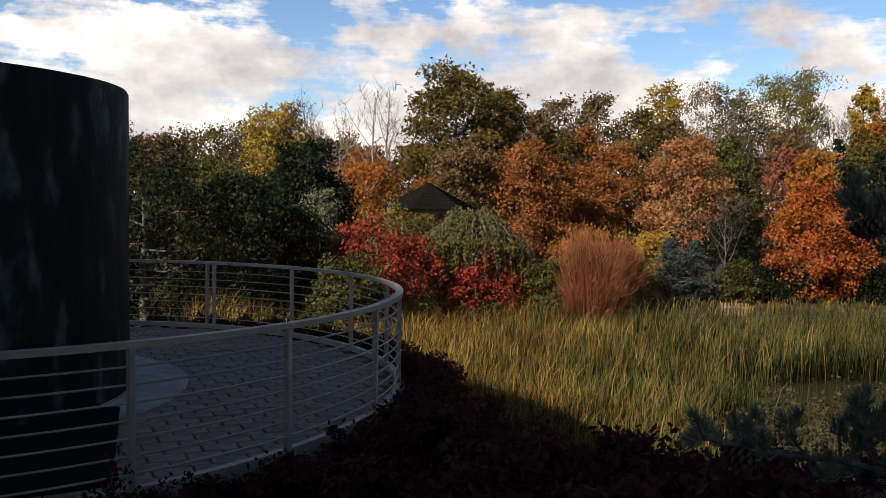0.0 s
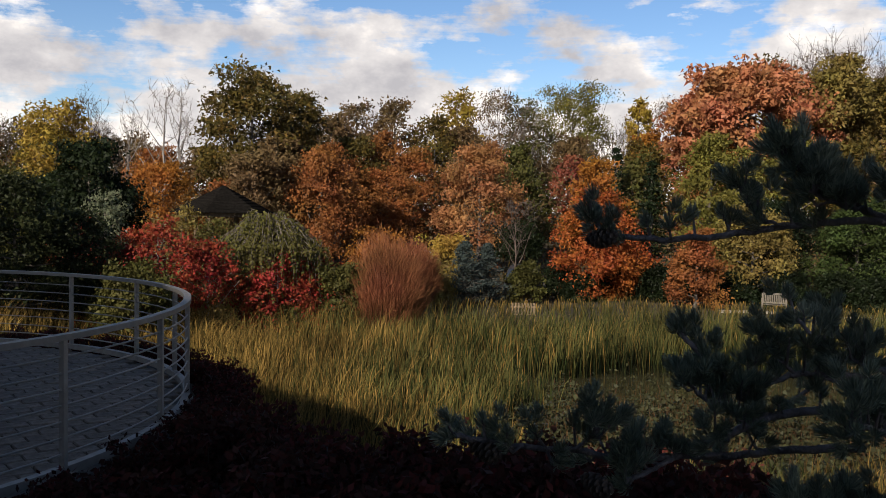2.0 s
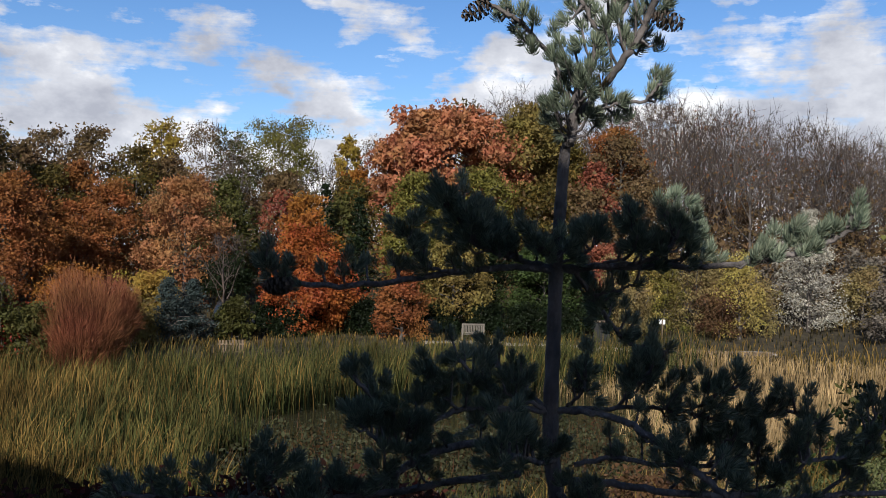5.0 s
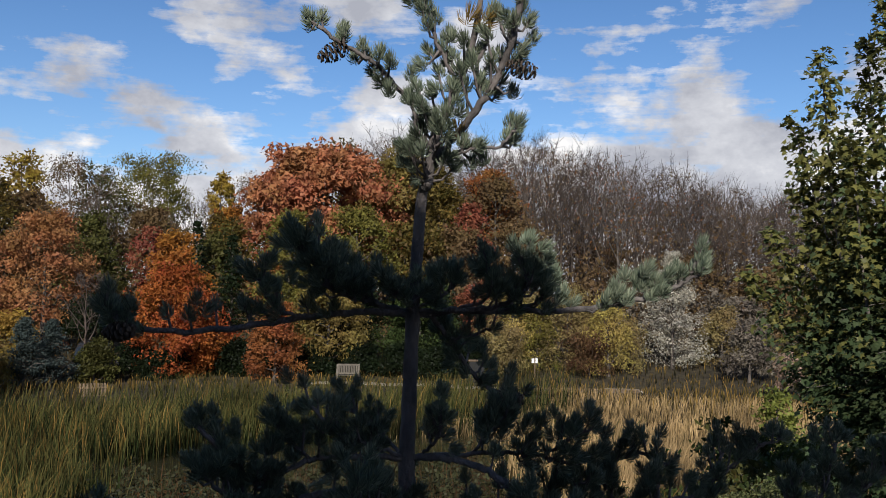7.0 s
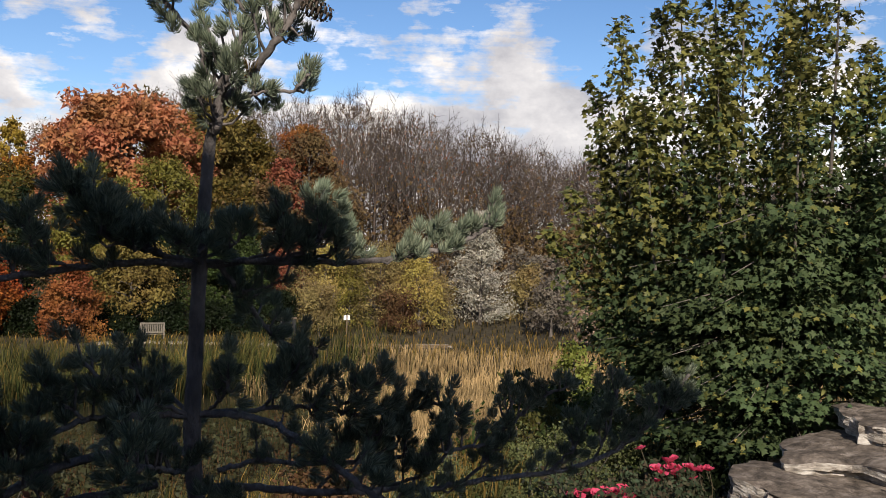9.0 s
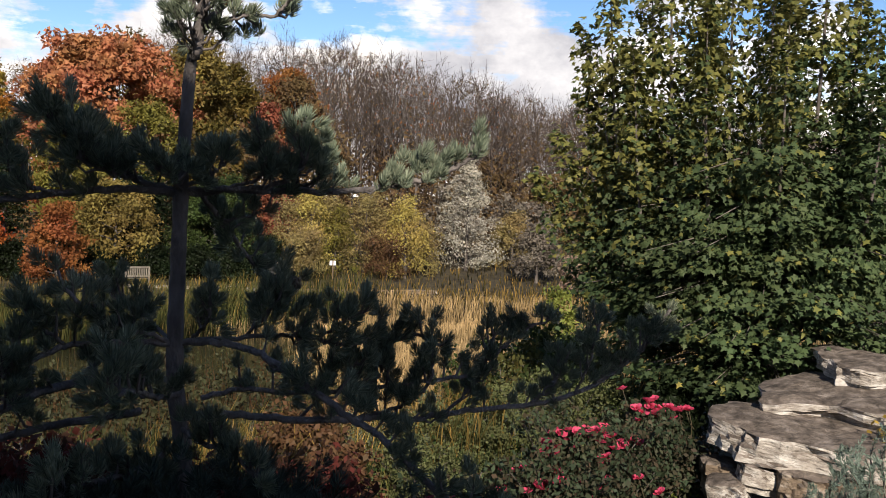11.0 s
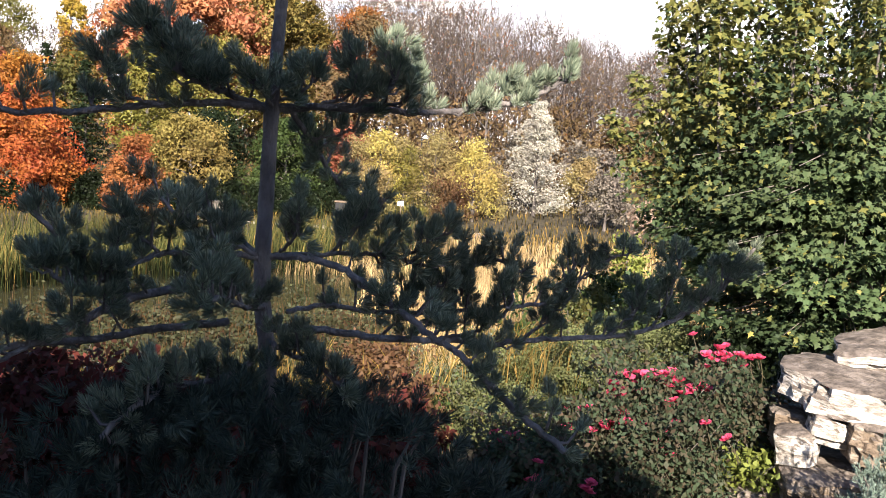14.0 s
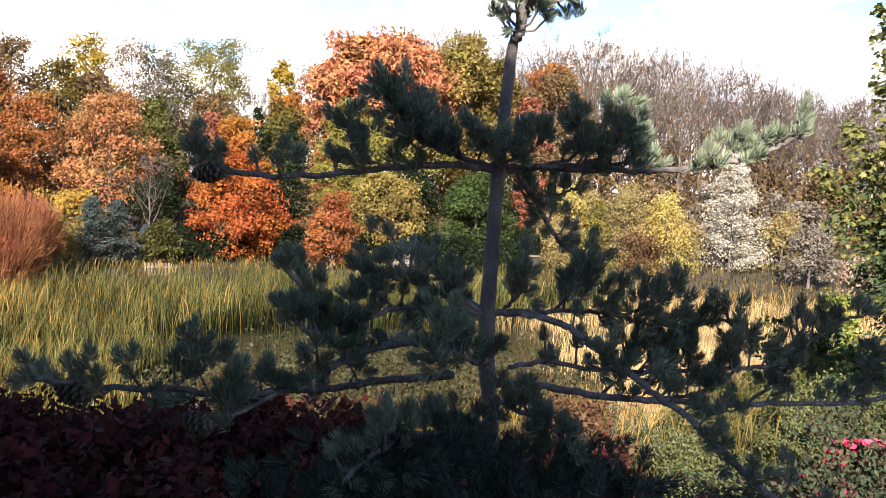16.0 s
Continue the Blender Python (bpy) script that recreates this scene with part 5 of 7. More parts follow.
    bough([(1.729, 1.813, 2.007), (1.825, 1.849, 1.941), (1.907, 1.87, 1.858), (1.99, 1.876, 1.793), (2.073, 1.852, 1.752)], 0.0130, 0.0060, 13, 0.070)
    bough([(1.825, 1.849, 1.941), (1.872, 1.808, 1.952), (1.911, 1.772, 1.97)], 0.0070, 0.0040, 4, 0.050)
    bough([(1.668, 1.835, 1.621), (1.559, 1.842, 1.637), (1.404, 1.875, 1.637), (1.311, 1.884, 1.613), (1.224, 1.887, 1.621), (1.148, 1.881, 1.694), (1.09, 1.887, 1.751)], 0.0140, 0.0060, 12, 0.070)
    bough([(1.666, 1.837, 1.627), (1.54, 1.819, 1.674), (1.445, 1.824, 1.712), (1.372, 1.836, 1.78)], 0.0110, 0.0050, 10, 0.070)
    bough([(1.404, 1.875, 1.637), (1.332, 1.872, 1.694), (1.296, 1.87, 1.74)], 0.0080, 0.0040, 6, 0.060)
    bough([(1.311, 1.884, 1.613), (1.246, 1.852, 1.587), (1.224, 1.842, 1.61)], 0.0070, 0.0040, 4, 0.050)
    bough([(1.678, 1.853, 1.618), (1.713, 2.003, 1.654), (1.715, 2.124, 1.689), (1.714, 2.185, 1.717)], 0.0100, 0.0050, 8, 0.060)
    bough([(1.675, 1.83, 1.626), (1.725, 1.738, 1.633), (1.776, 1.638, 1.615), (1.809, 1.565, 1.574), (1.839, 1.491, 1.531), (1.884, 1.396, 1.468), (1.907, 1.321, 1.433), (1.929, 1.228, 1.368), (1.954, 1.125, 1.303), (1.984, 1.041, 1.254)], 0.0160, 0.0080, 14, 0.070)
    bough([(1.68, 1.826, 1.628), (1.793, 1.704, 1.645), (1.883, 1.647, 1.647), (1.954, 1.602, 1.636), (2.025, 1.554, 1.62), (2.082, 1.519, 1.646)], 0.0110, 0.0050, 11, 0.070)
    bough([(1.793, 1.704, 1.645), (1.82, 1.652, 1.711), (1.837, 1.621, 1.766)], 0.0080, 0.0040, 7, 0.060)
    bough([(1.704, 1.807, 1.633), (1.685, 1.719, 1.691), (1.681, 1.696, 1.738)], 0.0080, 0.0040, 6, 0.060)
    bough([(1.954, 1.602, 1.636), (1.982, 1.542, 1.684), (2.016, 1.488, 1.72)], 0.0080, 0.0040, 6, 0.050)
    bough([(1.624, 1.869, 1.531), (1.479, 1.874, 1.549), (1.338, 1.868, 1.543), (1.228, 1.84, 1.517), (1.136, 1.82, 1.492)], 0.0190, 0.0100, 9, 0.080)
    bough([(1.338, 1.868, 1.543), (1.235, 1.858, 1.572), (1.15, 1.858, 1.59), (1.109, 1.856, 1.633)], 0.0100, 0.0050, 8, 0.070)
    bough([(1.603, 1.885, 1.449), (1.423, 1.887, 1.453), (1.259, 1.891, 1.442), (1.101, 1.882, 1.452), (0.981, 1.87, 1.452), (0.818, 1.856, 1.482), (0.671, 1.848, 1.503), (0.535, 1.827, 1.537)], 0.0180, 0.0060, 16, 0.070)
    bough([(1.101, 1.882, 1.452), (0.998, 1.841, 1.427), (0.933, 1.814, 1.417)], 0.0100, 0.0050, 6, 0.060)
    bough([(0.818, 1.856, 1.482), (0.845, 1.794, 1.536), (0.842, 1.774, 1.577)], 0.0070, 0.0040, 5, 0.050)
    bough([(1.689, 1.819, 1.431), (1.8, 1.738, 1.434), (1.921, 1.665, 1.413), (2.069, 1.595, 1.403), (2.218, 1.609, 1.381), (2.36, 1.598, 1.355), (2.577, 1.548, 1.357), (2.795, 1.478, 1.352), (2.974, 1.415, 1.37), (3.123, 1.351, 1.434), (3.22, 1.291, 1.524), (3.294, 1.227, 1.658)], .018, .007, 20, .075)
    bough([(1.735, 1.807, 1.476), (1.842, 1.768, 1.492), (1.985, 1.713, 1.469), (2.135, 1.64, 1.468), (2.28, 1.56, 1.478), (2.427, 1.461, 1.498)], 0.0120, 0.0060, 12, 0.070)
    bough([(2.16, 1.672, 1.455), (2.214, 1.614, 1.509), (2.222, 1.606, 1.593), (2.274, 1.545, 1.627), (2.327, 1.481, 1.594)], 0.0090, 0.0050, 13, 0.070)
    bough([(2.137, 1.623, 1.39), (2.212, 1.541, 1.423), (2.262, 1.482, 1.485), (2.274, 1.466, 1.559)], 0.0090, 0.0050, 11, 0.070)
    bough([(2.453, 1.563, 1.362), (2.492, 1.511, 1.428), (2.528, 1.48, 1.509), (2.557, 1.456, 1.616)], 0.0090, 0.0050, 9, 0.070)
    bough([(2.542, 1.528, 1.438), (2.614, 1.461, 1.567), (2.668, 1.417, 1.622), (2.717, 1.358, 1.654)], 0.0080, 0.0040, 8, 0.060)
    bough([(2.795, 1.478, 1.352), (2.848, 1.43, 1.421), (2.864, 1.404, 1.499)], 0.0090, 0.0040, 8, 0.070)
    bough([(2.974, 1.415, 1.37), (2.997, 1.374, 1.492), (3.008, 1.353, 1.619)], 0.0090, 0.0040, 8, 0.070)
    bough([(3.053, 1.376, 1.407), (3.147, 1.304, 1.489), (3.185, 1.226, 1.576)], 0.0080, 0.0040, 8, 0.070)
    bough([(2.055, 1.637, 1.473), (2.072, 1.59, 1.511), (2.066, 1.567, 1.578)], 0.0080, 0.0040, 6, 0.060)
    bough([(1.989, 1.7, 1.405), (2.032, 1.659, 1.471), (2.041, 1.65, 1.536)], 0.0080, 0.0040, 6, 0.060)
    bough([(1.681, 1.825, 1.492), (1.534, 1.699, 1.526), (1.4, 1.612, 1.572), (1.301, 1.559, 1.569)], 0.0120, 0.0060, 12, 0.070)
    bough([(1.688, 1.82, 1.399), (1.625, 1.665, 1.41), (1.604, 1.511, 1.414), (1.596, 1.382, 1.375)], 0.0120, 0.0060, 14, 0.070)
    bough([(1.689, 1.819, 1.368), (1.467, 1.687, 1.364), (1.273, 1.638, 1.372), (1.118, 1.615, 1.296)], 0.0130, 0.0060, 16, 0.070)
    bough([(1.691, 1.818, 1.337), (1.552, 1.748, 1.295), (1.45, 1.699, 1.249), (1.35, 1.647, 1.224)], 0.0120, 0.0060, 14, 0.070)
    bough([(1.694, 1.84, 1.473), (1.778, 2.079, 1.506), (1.777, 2.263, 1.547), (1.718, 2.362, 1.461)], 0.0120, 0.0060, 10, 0.070)
    def brushes(line, tips):
        """Single brushes of needles on short twigs that leave the limb along `line`."""
        line, tips = np.concatenate([smooth_path(p, 40) for p in (line, leader, fork, arm)]), np.array(tips)
        near = line[np.argmin(np.linalg.norm((tips[:, None] - line[None]) * [1, 1, 0.6] - [0, 0, 0.035], axis=2), 1)]
        ax = unit(unit(tips - near) * 0.6 + [0, 0, 0.75] + rng.normal(0, 0.22, tips.shape))
        twigs = [(np.array([a, (a + b) / 2 - [0, 0, 0.018], b]), np.array([0.0045, 0.0036, 0.003])) for a, b in zip(near, tips)]
        limb = child("branch", mesh_np("branch", *tubes(twigs, 6), PINE_BARK, smooth=True), pine)
        tagged(child("needles", mesh_np("needles", *needle_tufts(rng, tips, ax, 130, 0.035, 0.026), L_NEEDLE), limb), kind="stuff")

    leader = TRUNK[8:]
    fork = [(1.719, 1.707, 2.492), (1.753, 1.652, 2.568), (1.782, 1.614, 2.643), (1.804, 1.58, 2.753), (1.817, 1.555, 2.915)]
    arm = [(1.728, 1.712, 2.628), (1.695, 1.726, 2.686), (1.666, 1.736, 2.737), (1.651, 1.748, 2.82)]
    brushes([(1.68, 1.75, 2.49), (1.578, 1.788, 2.614), (1.465, 1.828, 2.698), (1.363, 1.866, 2.761)], [(1.364, 1.88, 2.761), (1.413, 1.902, 2.791), (1.446, 1.853, 2.734), (1.493, 1.862, 2.692), (1.522, 1.847, 2.702), (1.506, 1.764, 2.687), (1.524, 1.743, 2.663), (1.552, 1.863, 2.664), (1.522, 1.786, 2.615), (1.54, 1.769, 2.596)])
    brushes(leader, [(1.65, 1.822, 2.669), (1.623, 1.75, 2.675), (1.671, 1.778, 2.723), (1.616, 1.757, 2.618), (1.614, 1.786, 2.592), (1.602, 1.71, 2.556), (1.662, 1.75, 2.609), (1.697, 1.764, 2.671), (1.663, 1.729, 2.538), (1.656, 1.773, 2.517), (1.699, 1.728, 2.565), (1.584, 1.708, 2.476)])
    brushes(TRUNK[7:10], [(1.615, 1.806, 2.425), (1.623, 1.771, 2.41), (1.589, 1.746, 2.445), (1.594, 1.696, 2.44), (1.688, 1.77, 2.424), (1.684, 1.704, 2.428), (1.727, 1.714, 2.412), (1.773, 1.705, 2.427), (1.781, 1.668, 2.434), (1.705, 1.768, 2.472)])
    brushes(leader, [(1.618, 1.741, 2.824), (1.683, 1.763, 2.815), (1.635, 1.737, 2.784), (1.722, 1.757, 2.775), (1.727, 1.743, 2.718), (1.681, 1.639, 2.727), (1.676, 1.65, 2.654), (1.709, 1.637, 2.672), (1.723, 1.761, 2.706), (1.747, 1.646, 2.635), (1.735, 1.69, 2.626)])
    brushes(fork, [(1.766, 1.605, 2.811), (1.807, 1.606, 2.782), (1.823, 1.569, 2.829), (1.834, 1.552, 2.79), (1.864, 1.568, 2.754), (1.821, 1.608, 2.739), (1.829, 1.661, 2.721), (1.852, 1.598, 2.712), (1.812, 1.681, 2.683), (1.831, 1.651, 2.65), (1.832, 1.674, 2.615), (1.834, 1.613, 2.613), (1.731, 1.609, 2.745), (1.784, 1.692, 2.734)])
    brushes([(1.733, 1.695, 2.456), (1.789, 1.622, 2.453), (1.806, 1.565, 2.509)], [(1.859, 1.645, 2.542), (1.865, 1.628, 2.516), (1.815, 1.611, 2.489), (1.844, 1.612, 2.485)])
    for x, y, z, ax in ((0.964, 2.048, 1.962, (0.6, -0.8, 0.1)), (1.414, 1.836, 2.685, (0.71, -0.56, 0.42)), (1.801, 1.542, 2.650, (0.75, -0.6, -0.25)), (0.614, 1.841, 1.495, (0.5, -0.6, -0.3)), (0.87, 1.817, 1.41, (0.4, -0.8, -0.2)), (1.988, 1.767, 1.765, (0.5, -0.7, 0.2))):
        pine_cone(pine, x, y, z, ax)
    # sunlit brushes along the reaching tip
    tips = np.array([(2.054, 1.466, 2.069), (2.081, 1.447, 2.084), (2.113, 1.462, 2.134), (2.094, 1.464, 2.063), (2.088, 1.424, 2.068), (2.079, 1.469, 2.098), (2.134, 1.403, 2.113), (2.13, 1.377, 2.077), (2.178, 1.369, 2.124), (2.115, 1.392, 2.144), (2.119, 1.414, 2.106), (2.154, 1.38, 2.1), (2.157, 1.367, 2.106), (2.217, 1.299, 2.151), (2.233, 1.29, 2.174), (2.225, 1.326, 2.149), (2.178, 1.322, 2.137), (2.223, 1.296, 2.165), (1.998, 1.628, 2.172), (1.948, 1.563, 2.135), (1.895, 1.534, 2.113)])
    ax = np.stack([0.25 + 0 * tips[:, 0], -0.15 + 0 * tips[:, 0], 1 + 0 * tips[:, 0]], 1) + rng.normal(0, 0.25, tips.shape)
    V, F = needle_tufts(rng, tips, ax, 120, 0.033, 0.026)
    child("tip_needles", mesh_np("tip_needles", V, F, L_NEEDLE), pine, "sunlit needles at the bough's end")
    # a few browned brushes near the top
    V, F = needle_tufts(rng, np.array([(1.72, 1.66, 2.80), (1.745, 1.62, 2.79), (1.70, 1.68, 2.50)]), np.array([(0.2, -0.3, 1.0), (0.5, -0.4, 0.8), (-0.4, -0.4, 0.5)]), 60, 0.055, 0.03)
    child("dry_needles", mesh_np("dry_needles", V, F, L_NEEDLE_DRY), pine, "yellowed dry needles")


TRUNK = [(1.692, 1.816, 1.306), (1.675, 1.83, 1.492), (1.671, 1.833, 1.62), (1.674, 1.831, 1.814), (1.677, 1.828, 2.011), (1.683, 1.824, 2.162), (1.68, 1.801, 2.337), (1.673, 1.768, 2.362), (1.68, 1.763, 2.461), (1.699, 1.736, 2.544), (1.728, 1.712, 2.628), (1.75, 1.681, 2.749), (1.763, 1.671, 2.848), (1.77, 1.664, 2.948)]
build_pine()


def dwarf_pine(x, y, z0, tops, seed):
    """A low bush of crowded brushes on short upturned twigs, over a few dark stems."""
    rng = np.random.default_rng(seed)
    root = thing("dwarf_pine", "bushy low pine with dense dark blue-green shoots", "shrub", x, y, z0)
    for cx, cy, top, r, n in tops:
        n = int(n * 0.72)
        a, v = rng.uniform(0, 2 * np.pi, n), rng.uniform(0, 1, n)
        cap = v < 0.55
        d = np.where(cap, np.sqrt(v / 0.55), rng.uniform(0.8, 1.08, n))
        z = np.where(cap, top - 0.35 * d * d * r, top - 0.12 - 0.75 * rng.uniform(0, 1, n)) + rng.normal(0, 0.045, n)
        out = np.stack([np.cos(a) * d, np.sin(a) * d, 0 * d], 1)
        P = out * r + np.stack([0 * d + cx - x, 0 * d + cy - y, z - z0], 1)
        ax = unit(out * 0.6 + rng.normal(0, 0.35, (n, 3)) + [0, 0, 0.8])
        V, F = needle_tufts(rng, P, ax, 66, 0.040, 0.036, 0.0016, 8, 76)
        child("needles", mesh_np("needles", V, F, L_NEEDLE_LOW), root)
        b = np.array([(cx - x) * 0.6, (cy - y) * 0.6, 0.0])
        paths = [(np.array([b, b * 0.5 + p * 0.5 - [0, 0, 0.12], p - q * 0.06 - [0, 0, 0.05], p]), np.array([0.010, 0.008, 0.005, 0.003])) for p, q in zip(P[::14], ax[::14])]
        child("branch", mesh_np("branch", *tubes(paths, 5), BARK), root)


dwarf_pine(1.45, 1.60, -0.75, ((1.35, 1.62, 1.20, 0.36, 230), (1.80, 1.45, 1.16, 0.32, 190), (0.95, 1.72, 1.14, 0.28, 150), (1.62, 1.30, 1.02, 0.35, 200), (1.50, 1.85, 1.28, 0.30, 150), (1.72, 1.62, 1.30, 0.28, 150), (1.10, 1.45, 1.00, 0.30, 160), (2.05, 1.35, 1.06, 0.28, 140), (1.30, 1.70, 1.36, 0.24, 130), (1.52, 1.52, 1.38, 0.24, 130), (1.66, 1.40, 1.32, 0.24, 120), (1.12, 1.78, 1.26, 0.24, 110)), 21)


def spreading_spruce(x, y, z0, domes, seed):
    """A low mound of overlapping shoots, each a bottle brush of short stiff needles."""
    rng = np.random.default_rng(seed)
    root = thing("spreading_spruce", "low blue-green spruce spreading over the stone wall", "shrub", x, y, z0)
    for cx, cy, top, r, n in domes:
        a, d = rng.uniform(0, 2 * np.pi, n), rng.uniform(0, 1, n) ** 0.5 * 1.02
        out = np.stack([np.cos(a) * d, np.sin(a) * d, np.sqrt(np.maximum(0.0, 1.06 - d * d))], 1)
        lump = np.array([1 + 0.16 * noise.noise(Vector(o * 2.6) + Vector((cx, cy, top))) for o in out])
        P = out * lump[:, None] * rng.uniform(0.82, 1.03, (n, 1)) * [r, r, top - z0] + [cx - x, cy - y, 0]
        ax = unit(out * [1, 1, 0.3] * 0.9 + rng.normal(0, 0.35, (n, 3)) + [0, 0, 0.55])
        V, F = needle_tufts(rng, P, ax, 58, 0.026, 0.09, 0.0024, 25, 66)
        child("sprays", mesh_np("sprays", V, F, L_JUNIPER), root)
        core = np.array([cx - x, cy - y, 0.0])
        paths = [(np.array([core * 0.3, core + (p - core) * 0.5 + [0, 0, -0.03], p - q * 0.10, p]), np.array([0.008, 0.006, 0.004, 0.002])) for p, q in zip(P[::5], ax[::5])]
        child("stems", mesh_np("stems", *tubes(paths, 4), BARK), root)


spreading_spruce(4.75, 0.95, -0.35, ((4.95, 1.00, 0.80, 0.36, 340), (4.80, 1.14, 0.62, 0.27, 220), (4.55, 1.10, 0.46, 0.30, 240), (5.05, 0.60, 0.92, 0.40, 220), (5.25, 0.85, 1.02, 0.36, 200), (4.45, 0.90, 0.45, 0.30, 160)), 22)


# ---- the broad maple ----
MAPLE_LEAF = [(0.0, -0.36), (0.38, -0.44), (0.27, -0.14), (0.62, -0.02), (0.24, 0.17), (0.0, 0.68), (-0.24, 0.17), (-0.62, -0.02), (-0.27, -0.14), (-0.38, -0.44)]


def lobed_leaves(rng, P, out, size):
    n = len(P)
    f = unit(out * 0.85 + rng.normal(0, 0.55, (n, 3)) + np.array([0, 0, 0.6]))
    up = unit(np.array([0, 0, -1.0]) + rng.normal(0, 0.55, (n, 3)))
    v = unit(up - f * (up * f).sum(1, keepdims=True))
    u = np.cross(f, v)
    S = (size * rng.uniform(0.65, 1.25, (n, 1)))[:, None]
    K = np.array(MAPLE_LEAF)
    V = P[:, None] + S * (K[None, :, :1] * u[:, None] + K[None, :, 1:] * v[:, None] - 0.22 * (np.abs(K[None, :, :1]) ** 1.5) * f[:, None])
    return V.reshape(-1, 3), np.arange(len(K) * n).reshape(n, len(K))


def build_maple():
    rng = np.random.default_rng(31)
    base = np.array([8.85, 2.85, -0.70])
    tree = thing("maple_tree", "broad maple with green and yellowing lobed leaves", "tree")
    side, away = np.array([-0.316, 0.949, 0.0]), np.array([0.949, 0.316, 0.0])
    paths = [(np.array([base, base + [0.02, 0.02, 0.8], base + [0.0, 0.05, 1.7]]), np.array([0.13, 0.10, 0.085]))]
    C, O = [], []

    def cluster(p, n, wide, flat, face):
        """One spray of leaves round p."""
        for _ in range(n):
            C.append(p + rng.normal(size=3) * [wide, wide, flat])
            O.append(face)

    # upright shoots: how far aside of the stem, how far behind it, and the height of the tip
    shoots = [(1.58, -0.15, 4.35), (1.20, 0.0, 4.50), (0.98, -0.35, 4.75), (0.70, 0.0, 5.15), (0.42, -0.25, 5.0), (0.05, -0.1, 4.75), (-0.15, 0.2, 5.4), (-0.42, -0.2, 5.15), (-0.70, 0.05, 4.0), (-0.85, -0.2, 3.7), (-1.25, 0.0, 4.1), (-1.6, 0.1, 3.6),
              (1.86, 0.0, 3.75), (1.82, 0.1, 3.10), (2.05, 0.0, 2.72), (2.28, 0.05, 2.32), (1.45, 0.5, 3.7), (0.75, 0.8, 4.4), (0.0, 0.8, 4.6), (-0.7, 0.8, 4.2), (1.25, -0.5, 3.45), (0.6, -0.6, 3.9), (-0.1, -0.6, 3.9), (-0.9, -0.6, 3.2)]
    for s_, a_, z_ in shoots:
        t = base * [1, 1, 0] + side * s_ + away * a_ + [0, 0, z_]
        lean = 0.62 if s_ > 1.7 else 0.80
        b = base + [0, 0.02, rng.uniform(1.0, 1.5)]
        h = np.array([b[0] + (t[0] - b[0]) * lean, b[1] + (t[1] - b[1]) * lean, b[2] + (t[2] - b[2]) * 0.36])
        path = smooth_path([b, h, t], 14)
        paths.append((path, np.linspace(0.036, 0.005, 14)))
        long = float(np.linalg.norm(t - h))
        for u in np.linspace(0.30, 1.0, int(13 + 10 * long)):
            f = u * 13
            p = path[min(13, int(f))] + (path[min(13, int(f) + 1)] - path[min(13, int(f))]) * (f % 1)
            w = min(0.38, 0.06 + 0.33 * (1 - u) * long)
            for _ in range(3):
                d = unit(rng.normal(size=3) * [1, 1, 0.35]) * w * rng.uniform(0.35, 1.05)
                cluster(p + d, int(12 + 22 * (1 - u)), 0.05 + 0.10 * (1 - u), 0.045 + 0.03 * (1 - u), d + [0, 0, 0.05])
    # boughs of the skirt, in shelves one over another with dark gaps between
    for i in range(190):
        a = rng.uniform(0, 2 * np.pi)
        z = 0.55 + 0.36 * min(rng.integers(0, 6), rng.integers(0, 8)) + rng.normal(0, 0.05)
        r = float(np.interp(z, [0.4, 0.9, 1.7, 2.3, 3.2], [0.72, 0.93, 1.0, 0.92, 0.66])) * rng.uniform(0.72, 1.05)
        out = side * math.cos(a) * 1.95 + away * math.sin(a) * 1.45
        c = base * [1, 1, 0] + away * 0.25
        e = c + out * r + [0, 0, z]
        b = c + [0, 0, max(0.1, z + 0.10)]
        paths.append((np.array([b, (b + e) / 2 + [0, 0, 0.10], e]), np.array([0.012, 0.008, 0.003])))
        face = unit(out) + [0, 0, 0.6]
        for _ in range(5):
            u = rng.uniform(0.58, 1.04)
            q = b + (e - b) * u + [0, 0, 0.12 * (1 - u) - 0.10 * u * u] + rng.normal(size=3) * [0.17, 0.17, 0.03]
            cluster(q, 24, 0.105, 0.034, face)
    V, F = tubes(paths, 6)
    child("trunk", mesh_np("trunk", V, F, BARK, smooth=True), tree)
    C, O = np.array(C), unit(np.array(O))
    keep = C[:, 2] > 0.38 + rng.normal(0, 0.05, len(C))
    C, O = C[keep], O[keep]
    # leaves high up and to the left take the painted sunlit tone
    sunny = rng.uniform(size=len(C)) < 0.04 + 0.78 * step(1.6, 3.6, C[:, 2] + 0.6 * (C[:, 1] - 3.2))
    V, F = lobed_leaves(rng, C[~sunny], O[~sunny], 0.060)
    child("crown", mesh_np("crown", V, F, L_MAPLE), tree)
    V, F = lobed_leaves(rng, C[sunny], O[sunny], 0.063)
    child("upper_crown", mesh_np("upper_crown", V, F, L_MAPLE_SUNLIT), tree, "yellowing leaves of the upper crown in a lighter, sunlit tone")
    pick = rng.integers(0, len(C), 140)
    V, F = lobed_leaves(rng, np.array(C)[pick] + rng.normal(0, 0.06, (140, 3)), unit(np.array(O)[pick]), 0.056)
    child("yellow_leaves", mesh_np("yellow_leaves", V, F, L_YELLOW), tree, "scattered yellow and orange leaves")


build_maple()


